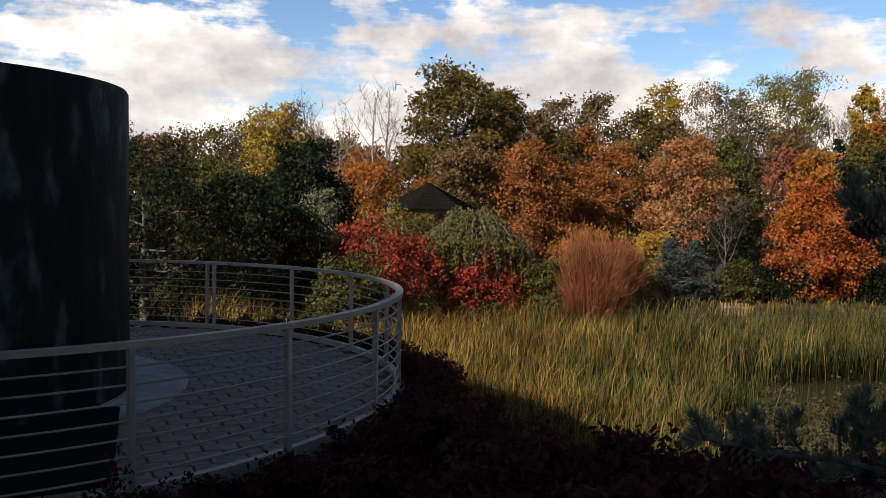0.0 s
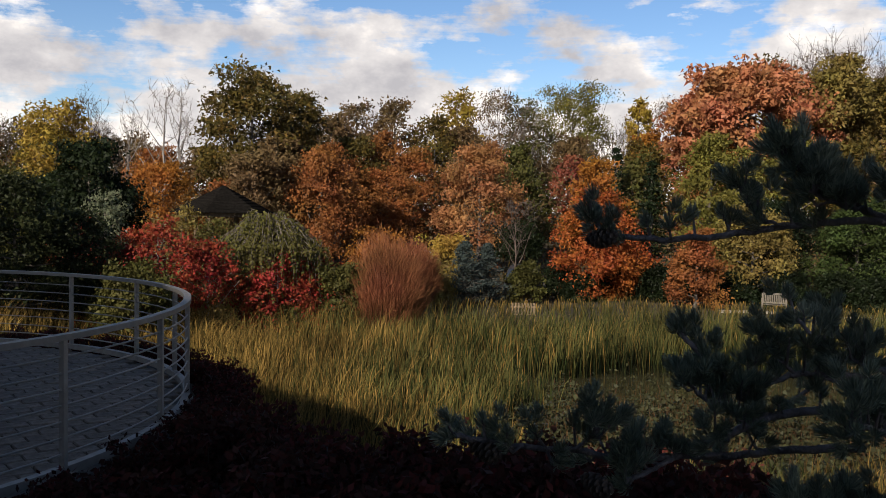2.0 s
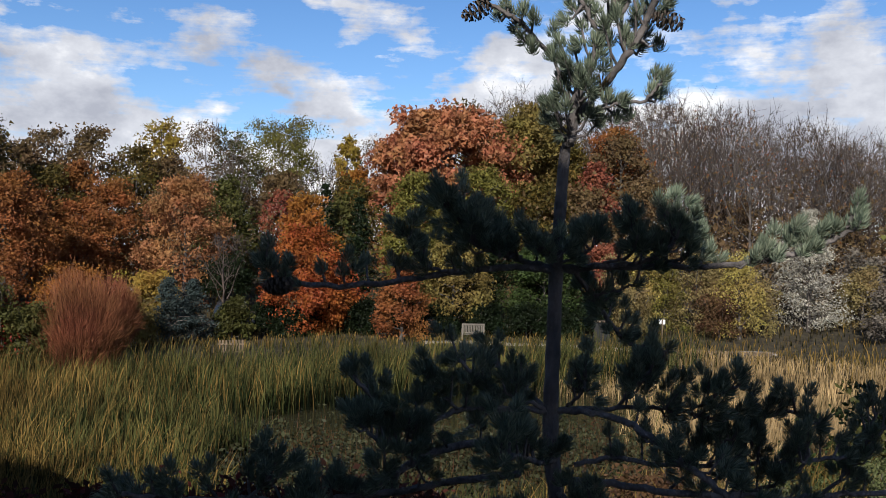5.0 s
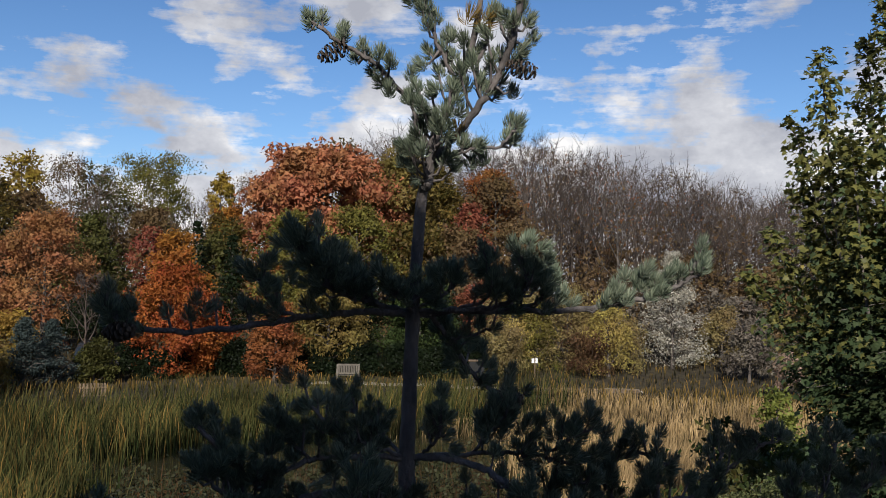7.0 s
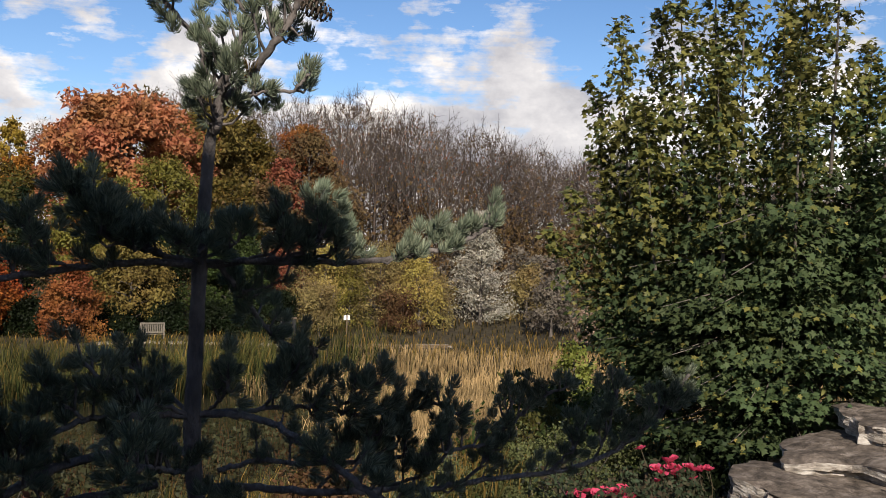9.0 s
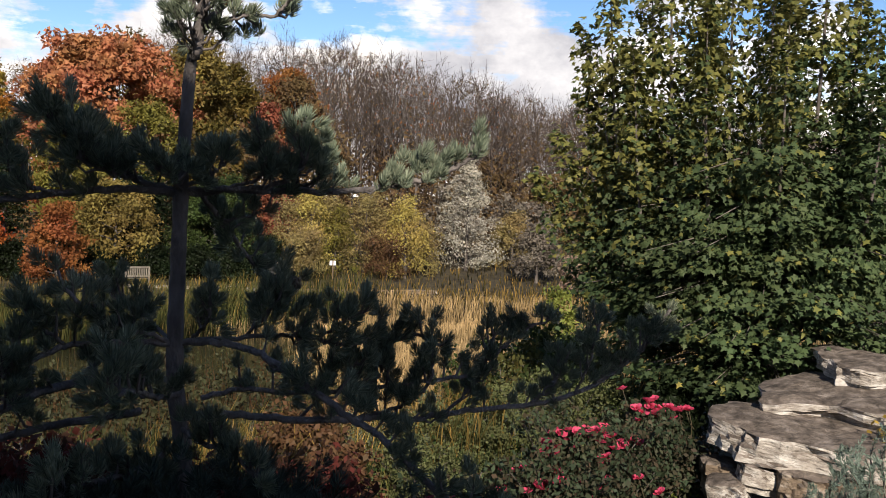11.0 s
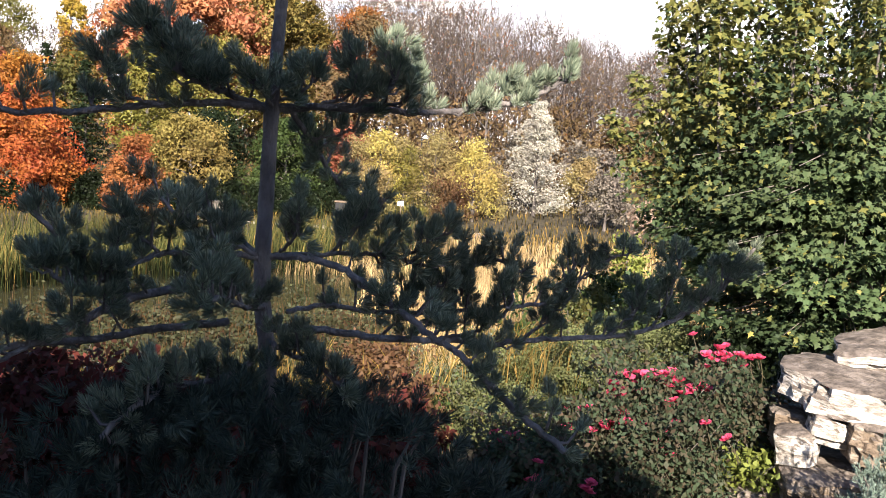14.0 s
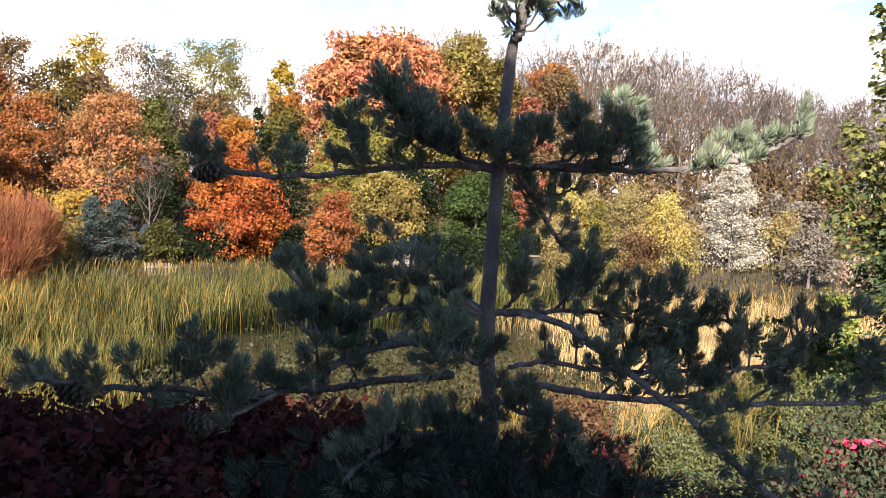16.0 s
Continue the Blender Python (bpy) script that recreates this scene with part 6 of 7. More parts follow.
# ---- stone wall, roses and near shrubs ----
def stone(x, y, z, sx, sy, sz, turn, mat, seed, tilt=0.0, lean=0.0, label="pale layered quartzite slab of the dry stone wall"):
    """A rough quarried block: split into courses, corners knocked off, faces broken."""
    rng = np.random.default_rng(seed)
    bm = bmesh.new()
    bmesh.ops.create_cube(bm, size=1.0)
    bmesh.ops.subdivide_edges(bm, edges=list(bm.edges), cuts=13, use_grid_fill=True)
    off = Vector(rng.uniform(-50, 50, 3))
    beds = max(2, int(sz / 0.10))
    ledge = [rng.uniform(-0.035, 0.03) for _ in range(beds + 2)]
    ledge[0] -= 0.03
    for v in bm.verts:
        p = Vector((v.co.x * sx, v.co.y * sy, v.co.z * sz))
        k = int(max(0, min(beds + 1, (v.co.z + 0.5) * beds + 0.9 * noise.noise(p * 1.9 + off))))
        edge = max(abs(v.co.x), abs(v.co.y)) * 2
        corner = abs(v.co.x * v.co.y) * 4
        # broken outline: large chips stepped like split stone, then finer ones
        chip = noise.noise(Vector((p.x, p.y, p.z * 0.5)) * 2.3 + off)
        chip = round(chip * 3) / 3 * 0.6 + chip * 0.4
        rough = chip * 0.20 + noise.noise(p * 8.0 + off) * 0.030 + noise.noise(p * 21.0 + off) * 0.016
        scale_k = min(1.0, 1.6 * min(sx, sy))
        n = Vector((v.co.x, v.co.y, 0)).normalized()
        p += n * ((rough + ledge[k]) * edge ** 4 * scale_k - 0.10 * min(sx, sy) * corner ** 2)
        flat = noise.noise(Vector((p.x, p.y, 0)) * 3.0 + off)
        if v.co.z > 0.2:
            p.z += (round(flat * 3) / 3 * 0.030 + noise.noise(p * 11.0 + off) * 0.010) * scale_k - 0.02 * edge ** 6
        elif v.co.z < -0.2:
            p.z += flat * 0.03 * scale_k + 0.03 * edge ** 6 * scale_k
        v.co = p
    me = bpy.data.meshes.new("stone")
    bm.to_mesh(me)
    bm.free()
    me.materials.append(mat)
    ob = new("stone", me)
    ob.matrix_basis = pose(x, y, z, tilt, lean, turn)
    return tagged(ob, label, "stone", "dry wall stones")


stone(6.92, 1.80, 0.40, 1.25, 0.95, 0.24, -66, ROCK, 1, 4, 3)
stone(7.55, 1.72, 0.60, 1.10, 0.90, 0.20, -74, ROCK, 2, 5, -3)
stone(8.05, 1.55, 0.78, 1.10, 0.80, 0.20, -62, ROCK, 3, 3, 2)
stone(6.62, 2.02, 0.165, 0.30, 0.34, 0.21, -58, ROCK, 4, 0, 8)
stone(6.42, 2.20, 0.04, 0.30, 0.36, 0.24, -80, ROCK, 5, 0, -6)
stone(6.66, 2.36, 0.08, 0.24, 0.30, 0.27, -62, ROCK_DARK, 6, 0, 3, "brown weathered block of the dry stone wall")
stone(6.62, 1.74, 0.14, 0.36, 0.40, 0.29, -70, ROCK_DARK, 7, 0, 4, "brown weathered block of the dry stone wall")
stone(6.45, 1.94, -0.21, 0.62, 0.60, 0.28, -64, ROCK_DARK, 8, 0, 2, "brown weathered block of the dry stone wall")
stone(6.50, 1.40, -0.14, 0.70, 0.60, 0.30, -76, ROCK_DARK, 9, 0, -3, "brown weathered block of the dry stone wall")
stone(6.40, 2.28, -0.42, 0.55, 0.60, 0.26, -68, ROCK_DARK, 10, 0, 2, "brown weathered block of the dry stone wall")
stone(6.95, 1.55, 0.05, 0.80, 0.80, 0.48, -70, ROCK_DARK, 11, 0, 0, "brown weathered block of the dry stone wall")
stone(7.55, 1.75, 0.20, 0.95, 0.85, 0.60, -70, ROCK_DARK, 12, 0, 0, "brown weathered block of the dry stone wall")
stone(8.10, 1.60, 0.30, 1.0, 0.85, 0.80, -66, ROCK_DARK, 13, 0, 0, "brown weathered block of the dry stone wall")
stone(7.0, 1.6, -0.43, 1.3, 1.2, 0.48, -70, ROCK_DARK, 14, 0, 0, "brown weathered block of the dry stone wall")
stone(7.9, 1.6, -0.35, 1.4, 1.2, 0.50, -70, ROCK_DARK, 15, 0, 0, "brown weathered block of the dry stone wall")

stump = thing("tree_stump", "short pale sawn stump behind the stone wall", "stump", 8.11, 2.64, -0.75)
V, F = tubes([(np.array([[0, 0, 0], [0, 0, 0.6], [0.01, 0, 1.13], [0.01, 0, 1.131]]), np.array([0.085, 0.066, 0.062, 0.001]))], 12)
child("stem", mesh_np("stem", V, F, TIMBER), stump)


def rose_bush(x, y, top, r, blooms, seed):
    root = broadleaf("rose_bush", "rose bush with pink-red blooms and dark foliage", "shrub", x, y, top, r, top - 0.85, L_ROSE_LEAF, 0.042, 7800, "shrub", trunk=0.012, rise=1.2, limbs=16, spread=0.16, group="rose bushes")
    rng = np.random.default_rng(seed)
    z0 = root.location.z
    for bx, by, bz in blooms:
        for k in range(4):
            o = rng.normal(0, 0.055, 3) * [1, 1, 0.8] if k else rng.normal(0, 0.03, 3)
            ob = child("bloom", ROSES[rng.integers(0, 4)], root, "pink-red rose bloom")
            ob.scale = (1.3, 1.3, 1.3)
            ob.location = (bx - x + o[0], by - y + o[1], bz - z0 + o[2])
            ob.rotation_euler = (rng.uniform(-0.5, 0.5), rng.uniform(-0.5, 0.5), rng.uniform(0, 6))
            child("stalk", STALK, ob)


def rose(seed):
    """Cupped petals in three whorls."""
    rng = np.random.default_rng(seed)
    V = []
    for ring, (n, open_a, r) in enumerate(((4, 0.35, 0.016), (6, 0.75, 0.026), (7, 1.15, 0.034))):
        for i in range(n):
            a = 2 * math.pi * (i + rng.uniform(-0.2, 0.2)) / n + ring
            d = np.array([math.cos(a) * math.sin(open_a), math.sin(a) * math.sin(open_a), math.cos(open_a)])
            s = np.array([-math.sin(a), math.cos(a), 0.0])
            r1 = r * rng.uniform(0.85, 1.15)
            V += [d * 0.004 - s * 0.004, d * 0.004 + s * 0.004, d * r1 * 0.75 + s * r1 * 0.55, d * r1 + [0, 0, 0.004] + s * r1 * 0.2, d * r1 - s * r1 * 0.25, d * r1 * 0.75 - s * r1 * 0.55]
    return mesh_np("bloom", np.array(V), np.arange(len(V)).reshape(-1, 6), L_PETAL)


ROSES = [rose(i) for i in range(4)]
STALK = mesh_np("stalk", *tubes([(np.array([[0, 0, -0.15], [0.01, 0.01, -0.08], [0, 0, 0.004]]), 0.003)], 4), L_ROSE_LEAF)
rose_bush(5.85, 2.95, 0.36, 0.62, ((5.66, 3.15, 0.36), (5.77, 2.97, 0.39), (5.83, 2.86, 0.40), (5.98, 2.80, 0.41), (5.76, 2.78, 0.31), (5.64, 3.20, 0.33), (5.72, 3.08, 0.38), (5.95, 2.88, 0.42)), 41)
rose_bush(6.60, 2.86, 0.46, 0.46, ((6.50, 2.88, 0.52), (6.54, 2.79, 0.48), (6.68, 2.72, 0.52), (6.19, 2.82, 0.34), (6.58, 2.84, 0.50), (6.45, 2.95, 0.50), (6.62, 2.70, 0.47)), 42)
rose_bush(5.50, 2.90, 0.12, 0.52, ((5.66, 2.75, 0.14), (5.54, 2.77, 0.05), (5.42, 2.98, 0.16), (5.87, 2.56, 0.14), (5.36, 3.07, 0.15), (5.48, 2.88, 0.16), (5.41, 3.35, 0.16)), 43)
rose_bush(4.75, 3.20, 0.06, 0.42, ((4.70, 3.32, 0.11), (4.66, 3.37, 0.05), (4.54, 3.04, -0.02), (4.84, 2.77, -0.06)), 44)

for x, y, top, r, m, lf, cnt, lab in (
        (7.7, 4.6, 0.02, 0.75, L_MOUND, 0.030, 13500, "low olive-green juniper mound beside the roses"), (8.3, 4.35, 0.10, 0.7, L_MOUND, 0.030, 12000, "low olive-green juniper mound beside the roses"),
        # the L_DARK shrubs here are added to paint the gap under the maple dark
        (8.8, 4.7, 0.15, 0.9, L_GREEN, 0.07, 3600, "low green shrub under the maple"), (8.05, 3.45, 0.38, 0.42, L_DARK, 0.05, 3000, "dark green shrub added for the deep shade under the maple"), (8.6, 3.0, 0.70, 0.6, L_DARK, 0.05, 4600, "dark green shrub added for the deep shade under the maple"), (7.2, 5.2, -0.25, 0.8, L_MOUND, 0.030, 12000, "low olive-green juniper mound beside the roses"), (9.6, 5.4, -0.1, 1.0, L_OLIVE, 0.08, 3400, "low olive-green shrub above the reeds"),
        (9.2, 6.4, -0.45, 0.9, L_GREEN, 0.07, 3000, "low green shrub above the reeds"), (10.8, 6.6, -0.3, 1.1, L_GREEN, 0.09, 3200, "low green shrub above the reeds"), (12.2, 7.4, -0.2, 1.0, L_GREEN, 0.10, 3000, "low green shrub above the reeds"),
        (7.1, 2.78, 0.12, 0.30, L_BRONZE, 0.05, 1500, "small russet shrub between roses and stones"), (6.25, 2.42, -0.05, 0.22, L_LIME, 0.05, 700, "small bright green plant at the wall's foot"), (6.95, 1.20, 0.62, 0.30, L_GOLD, 0.05, 900, "yellowing plant beside the stone slabs"),
        (7.7, 1.05, 0.85, 0.30, L_RUST, 0.06, 700, "brown dried plant beside the stone slabs"), (5.75, 5.75, 0.10, 0.55, L_BRONZE, 0.055, 3600, "bronze-leaved shrub in the sun"), (5.2, 4.9, 0.0, 0.5, L_BRONZE, 0.055, 3400, "bronze-leaved shrub in the sun"), (6.1, 4.6, -0.22, 0.5, L_MOUND, 0.030, 6500, "grey-green herbs below the roses"), (6.6, 5.3, -0.45, 0.6, L_SAGE, 0.030, 6500, "grey-green herbs below the roses")):
    broadleaf("shrub", lab, "shrub", x, y, top, r, top - 0.7, m, lf, cnt, "shrub", trunk=0.012, rise=0.9, spread=0.16, limbs=12)
for x, y, top, r in ((0.55, 5.2, 0.66, 0.55), (1.05, 5.1, 0.80, 0.5), (1.4, 4.6, 0.78, 0.5), (-0.2, 5.4, 0.40, 0.5), (0.3, 4.6, 0.60, 0.5), (1.0, 4.0, 0.86, 0.45), (1.4, 3.5, 0.86, 0.42), (0.85, 3.4, 0.78, 0.4), (1.45, 4.3, 0.90, 0.45), (0.6, 5.9, 0.45, 0.5), (1.9, 5.2, 0.55, 0.55), (2.1, 4.3, 0.75, 0.5), (2.6, 4.7, 0.5, 0.55), (2.3, 3.5, 0.75, 0.5), (3.0, 3.9, 0.55, 0.5), (3.4, 3.2, 0.45, 0.5), (3.6, 4.4, 0.25, 0.55), (4.2, 3.9, 0.15, 0.5), (3.2, 5.2, 0.2, 0.6), (1.6, 6.1, 0.25, 0.6), (2.6, 5.9, 0.1, 0.6)):
    top -= 0.20 if x < 1.5 else 0.06
    broadleaf("shrub", "wine-red shrub with drooping leaves in the shade", "shrub", x, y, top, r, top - 0.75, L_WINE, 0.060, 5200, "shrub", trunk=0.010, rise=1.2, limbs=12, spread=0.16, group="red shrubs")
for deg in range(-64, 106, 7):
    a = radians(deg)
    rr = DECK_R + 0.44 + 0.08 * math.sin(deg)
    broadleaf("barberry", "low dark red barberry along the terrace edge", "shrub", DECK_X + rr * math.cos(a), DECK_Y + rr * math.sin(a), -0.01 + 0.05 * math.sin(deg * 1.7), 0.36, -0.5, L_WINE, 0.05, 2900, "shrub", trunk=0.008, rise=1.0, limbs=10, spread=0.12, group="barberries")
for x, y in ((-0.1, 7.0), (0.35, 7.9), (0.95, 7.3), (1.25, 8.0), (0.5, 6.5), (1.9, 7.5)):
    low = float(ground_z(x, y))
    broadleaf("shrub", "wine-red shrub with drooping leaves in the shade", "shrub", x, y, low + 0.72, 0.55, low + 0.1, L_WINE, 0.060, 3600, "shrub", trunk=0.010, rise=1.2, limbs=12, spread=0.16, group="red shrubs")
# a thin near-black sheet laid over the pavers at the foot of the metal drum
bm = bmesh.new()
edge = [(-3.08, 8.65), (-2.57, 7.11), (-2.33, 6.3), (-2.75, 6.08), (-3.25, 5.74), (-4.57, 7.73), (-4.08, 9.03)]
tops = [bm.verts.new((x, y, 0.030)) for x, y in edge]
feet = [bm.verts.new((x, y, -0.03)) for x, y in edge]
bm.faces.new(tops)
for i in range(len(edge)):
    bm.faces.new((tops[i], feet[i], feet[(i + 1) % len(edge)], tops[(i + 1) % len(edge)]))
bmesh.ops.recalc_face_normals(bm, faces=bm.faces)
part("soil", bm, NEAR_BLACK, thing("planting_bed", "flat near-black sheet at the foot of the metal drum", "bed", kind="structure"))

# ---- shelter, benches and other things on the far bank ----
def gazebo(x, y, z0, half, eave, apex):
    """A six-sided shelter with posts, beams and a shingled hip roof."""
    g = thing("gazebo", "wooden garden shelter with a dark shingled hip roof", "gazebo", x, y, z0, 12)
    k = 6
    for i in range(k):
        a = 2 * math.pi * i / k
        bm = box_bm(0.12, 0.12, eave - z0, 0.01, (half * 0.86 * math.cos(a), half * 0.86 * math.sin(a), (eave - z0) / 2))
        part("post", bm, TIMBER, g)
        b = 2 * math.pi * (i + 1) / k
        p, q = Vector((half * 0.92 * math.cos(a), half * 0.92 * math.sin(a), eave - z0 - 0.06)), Vector((half * 0.92 * math.cos(b), half * 0.92 * math.sin(b), eave - z0 - 0.06))
        m = Matrix.Translation((p + q) / 2) @ Euler((0, 0, math.atan2(q.y - p.y, q.x - p.x))).to_matrix().to_4x4()
        part("beam", beam_bm(m, (q - p).length), TIMBER, g)
        rows = 9
        bm = bmesh.new()
        for r in range(rows):
            u0, u1 = r / rows, (r + 1.12) / rows
            lo0, hi0 = half * 1.08 * (1 - u0), half * 1.08 * max(0.0, 1 - u1)
            z_0, z_1 = eave - z0 + (apex - eave) * u0 + 0.035, eave - z0 + (apex - eave) * min(1.0, u1) + 0.012
            vs = [bm.verts.new((lo0 * math.cos(a), lo0 * math.sin(a), z_0)), bm.verts.new((lo0 * math.cos(b), lo0 * math.sin(b), z_0)), bm.verts.new((hi0 * math.cos(b), hi0 * math.sin(b), z_1)), bm.verts.new((hi0 * math.cos(a), hi0 * math.sin(a), z_1))]
            if hi0 > 0:
                bm.faces.new(vs)
            else:
                bm.faces.new(vs[:3])
            ws = [bm.verts.new((v.co.x, v.co.y, v.co.z - 0.03)) for v in vs[:2]]
            bm.faces.new((vs[1], vs[0], ws[0], ws[1]))
        part("roof", bm, SHINGLE, g)


def beam_bm(m, length):
    bm = box_bm(length, 0.08, 0.16, 0.008)
    bm.transform(m)
    return bm


gazebo(-0.55, 34.75, -1.9, 1.78, 1.85, 2.86)


def bench(x, y, turn, label, width=1.25, group="benches"):
    """A slatted garden bench with arms."""
    z0 = float(ground_z(x, y)) - 0.06
    b = thing("bench", label, "bench", x, y, z0 - 0.06, turn, group)
    for i in range(4):
        part("seat_slat", box_bm(width, 0.09, 0.025, 0.004, (0, -0.18 + 0.115 * i, 0.43)), SILVER_TIMBER, b)
    part("top_rail", box_bm(width, 0.04, 0.08, 0.006, (0, 0.24, 0.88)), SILVER_TIMBER, b)
    part("lower_rail", box_bm(width, 0.035, 0.06, 0.006, (0, 0.22, 0.52)), SILVER_TIMBER, b)
    for i in range(13):
        part("back_slat", box_bm(0.045, 0.02, 0.32, 0.003, (-width / 2 + 0.07 + i * (width - 0.14) / 12, 0.232, 0.69)), SILVER_TIMBER, b)
    for s in (-1, 1):
        part("leg", box_bm(0.06, 0.06, 0.63, 0.005, (s * (width / 2 - 0.03), -0.22, 0.315)), SILVER_TIMBER, b)
        part("leg", box_bm(0.06, 0.06, 0.90, 0.005, (s * (width / 2 - 0.03), 0.26, 0.45)), SILVER_TIMBER, b)
        part("arm", box_bm(0.07, 0.56, 0.035, 0.008, (s * (width / 2 - 0.03), 0.0, 0.645)), SILVER_TIMBER, b)


bench(21.4, 33.1, 150, "silvered slatted garden bench beside the pond path", 0.98)
low_fence = thing("low_fence", "short weathered slatted fence at the reeds' edge", "fence", 10.75, 33.3, float(ground_z(10.75, 33.3)) - 0.16, 168)
for i in range(8):
    part("slat", box_bm(0.07, 0.025, 0.62, 0.004, (-0.42 + 0.12 * i, 0, 0.31)), TIMBER, low_fence)
for z in (0.16, 0.46):
    part("rail", box_bm(1.0, 0.03, 0.06, 0.004, (0, 0.029, z)), TIMBER, low_fence)


def strip(name, pts, width, mat, label, z=0.03, thick=0.10):
    """A paved or gravelled strip laid on the ground along pts."""
    P = smooth_path([(x, y, 0) for x, y in pts], 40)
    T = unit(np.gradient(P, axis=0))
    N = np.stack([-T[:, 1], T[:, 0], np.zeros(len(P))], 1) * width / 2
    V = []
    for p, n in zip(P, N):
        for s, dz in ((1, z - thick), (1, z), (-1, z), (-1, z - thick)):
            q = p + s * n
            V.append((q[0], q[1], float(ground_z(q[0], q[1])) + dz))
    i = np.arange(len(P) - 1)[:, None] * 4
    j = np.arange(3)[None]
    F = np.stack([i + j, i + j + 1, i + 4 + j + 1, i + 4 + j], -1).reshape(-1, 4)
    tagged(new(name, mesh_np(name, np.array(V), F, mat)), label, "path", kind="structure")


strip("path", [(19.2, 33.5), (20.5, 32.9), (22.6, 32.0), (24.0, 31.2), (26.8, 28.6), (28.6, 26.3)], 0.9, GRAVEL, "pale gravel path round the far side of the pond", 0.05)
strip("path", [(13.0, 41.5), (16.0, 42.5), (19.5, 41.0)], 2.2, GRAVEL, "pale gravel path behind the maple", 0.05)


def boardwalk():
    """A low wooden walkway with an edge beam, and a concrete landing beside it."""
    w = thing("boardwalk", "low dark timber walkway crossing the reeds", "walkway", 28.0, 26.0, -2.02, -38)
    for i in range(24):
        part("board", box_bm(0.22, 1.3, 0.045, 0.004, (-2.8 + i * 0.235, 0, 0.10)), TIMBER, w)
    for s in (-1, 1):
        part("edge_beam", box_bm(5.8, 0.10, 0.20, 0.008, (0, s * 0.7, 0.06)), BLACK if s < 0 else TIMBER, w)
        for i in range(4):
            part("pile", rod_bm(0.07, 0.07, 0.9, 8, Matrix.Translation((-2.4 + 1.6 * i, s * 0.6, -0.9))), TIMBER, w)
    a = thing("landing_slab", "pale concrete landing slab at the reeds' edge", "slab", 30.3, 25.4, -2.12, -38)
    part("slab", box_bm(1.5, 1.0, 0.22, 0.02, (0, 0, 0.10)), PALE_SLAB, a)


boardwalk()
for x, y, s, seed in ((24.6, 24.6, 0.5, 61), (25.4, 24.4, 0.4, 62), (26.2, 24.0, 0.55, 63), (23.8, 25.2, 0.4, 64)):
    stone(x, y, float(ground_z(x, y)) - 0.02, s, s * 0.8, 0.34, seed * 31, ROCK_DARK, seed, 0, 0, "grey boulder at the water's edge")


def lamp_post(x, y, top, label):
    z0 = float(ground_z(x, y))
    p = thing("lamp_post", label, "lamp", x, y, z0)
    h = top - z0
    part("post", rod_bm(0.05, 0.035, h - 0.3, 10), BLACK, p)
    part("base", rod_bm(0.10, 0.06, 0.35, 12), BLACK, p)
    V, F = tubes([(smooth_path([(0, 0, h - 0.32), (0.02, 0, h - 0.10), (0.16, 0, h), (0.30, 0, h - 0.08)], 12), 0.022)], 8)
    child("arm", mesh_np("arm", V, F, BLACK, smooth=True), p)
    part("shade", rod_bm(0.20, 0.05, 0.16, 16, Matrix.Translation((0.30, 0, h - 0.26))), WHITE, p, "white enamel lamp shade")
    part("lens", rod_bm(0.14, 0.14, 0.03, 16, Matrix.Translation((0.30, 0, h - 0.275))), WHITE, p)


lamp_post(37.2, 36.5, 2.38, "black lamp post with a white curved shade")
lamp_post(-11.5, 52.8, 2.80, "dark lamp post with a bright metal shade")
lamp_post(-16.0, 52.0, 2.80, "dark lamp post with a bright metal shade")


def sign_post(x, y, top, w, h, mat, label):
    z0 = float(ground_z(x, y))
    s = thing("sign", label, "sign", x, y, z0, 150)
    part("post", box_bm(0.05, 0.05, top - z0, 0.004, (0, 0, (top - z0) / 2)), TIMBER, s)
    part("board", box_bm(w, 0.03, h, 0.006, (0, -0.042, top - z0 - h / 2)), mat, s)


sign_post(30.5, 31.0, -0.98, 0.30, 0.22, WHITE, "small white sign board beside the yellow shrubs")


def nest_box(x, y):
    z0 = float(ground_z(x, y))
    b = thing("bin_cabinet", "dark litter bin cabinet with two round openings", "bin", x, y, z0, 140)
    part("body", box_bm(0.70, 0.45, 0.95, 0.02, (0, 0, 0.475)), RUBBER, b)
    part("lid", box_bm(0.78, 0.52, 0.06, 0.012, (0, 0, 0.985)), TIMBER, b)
    for s in (-1, 1):
        m = Matrix.Translation((s * 0.17, -0.225, 0.72)) @ Euler((radians(90), 0, 0)).to_matrix().to_4x4()
        part("opening", rod_bm(0.09, 0.09, 0.03, 16, m), BLACK, b)


nest_box(27.4, 31.6)


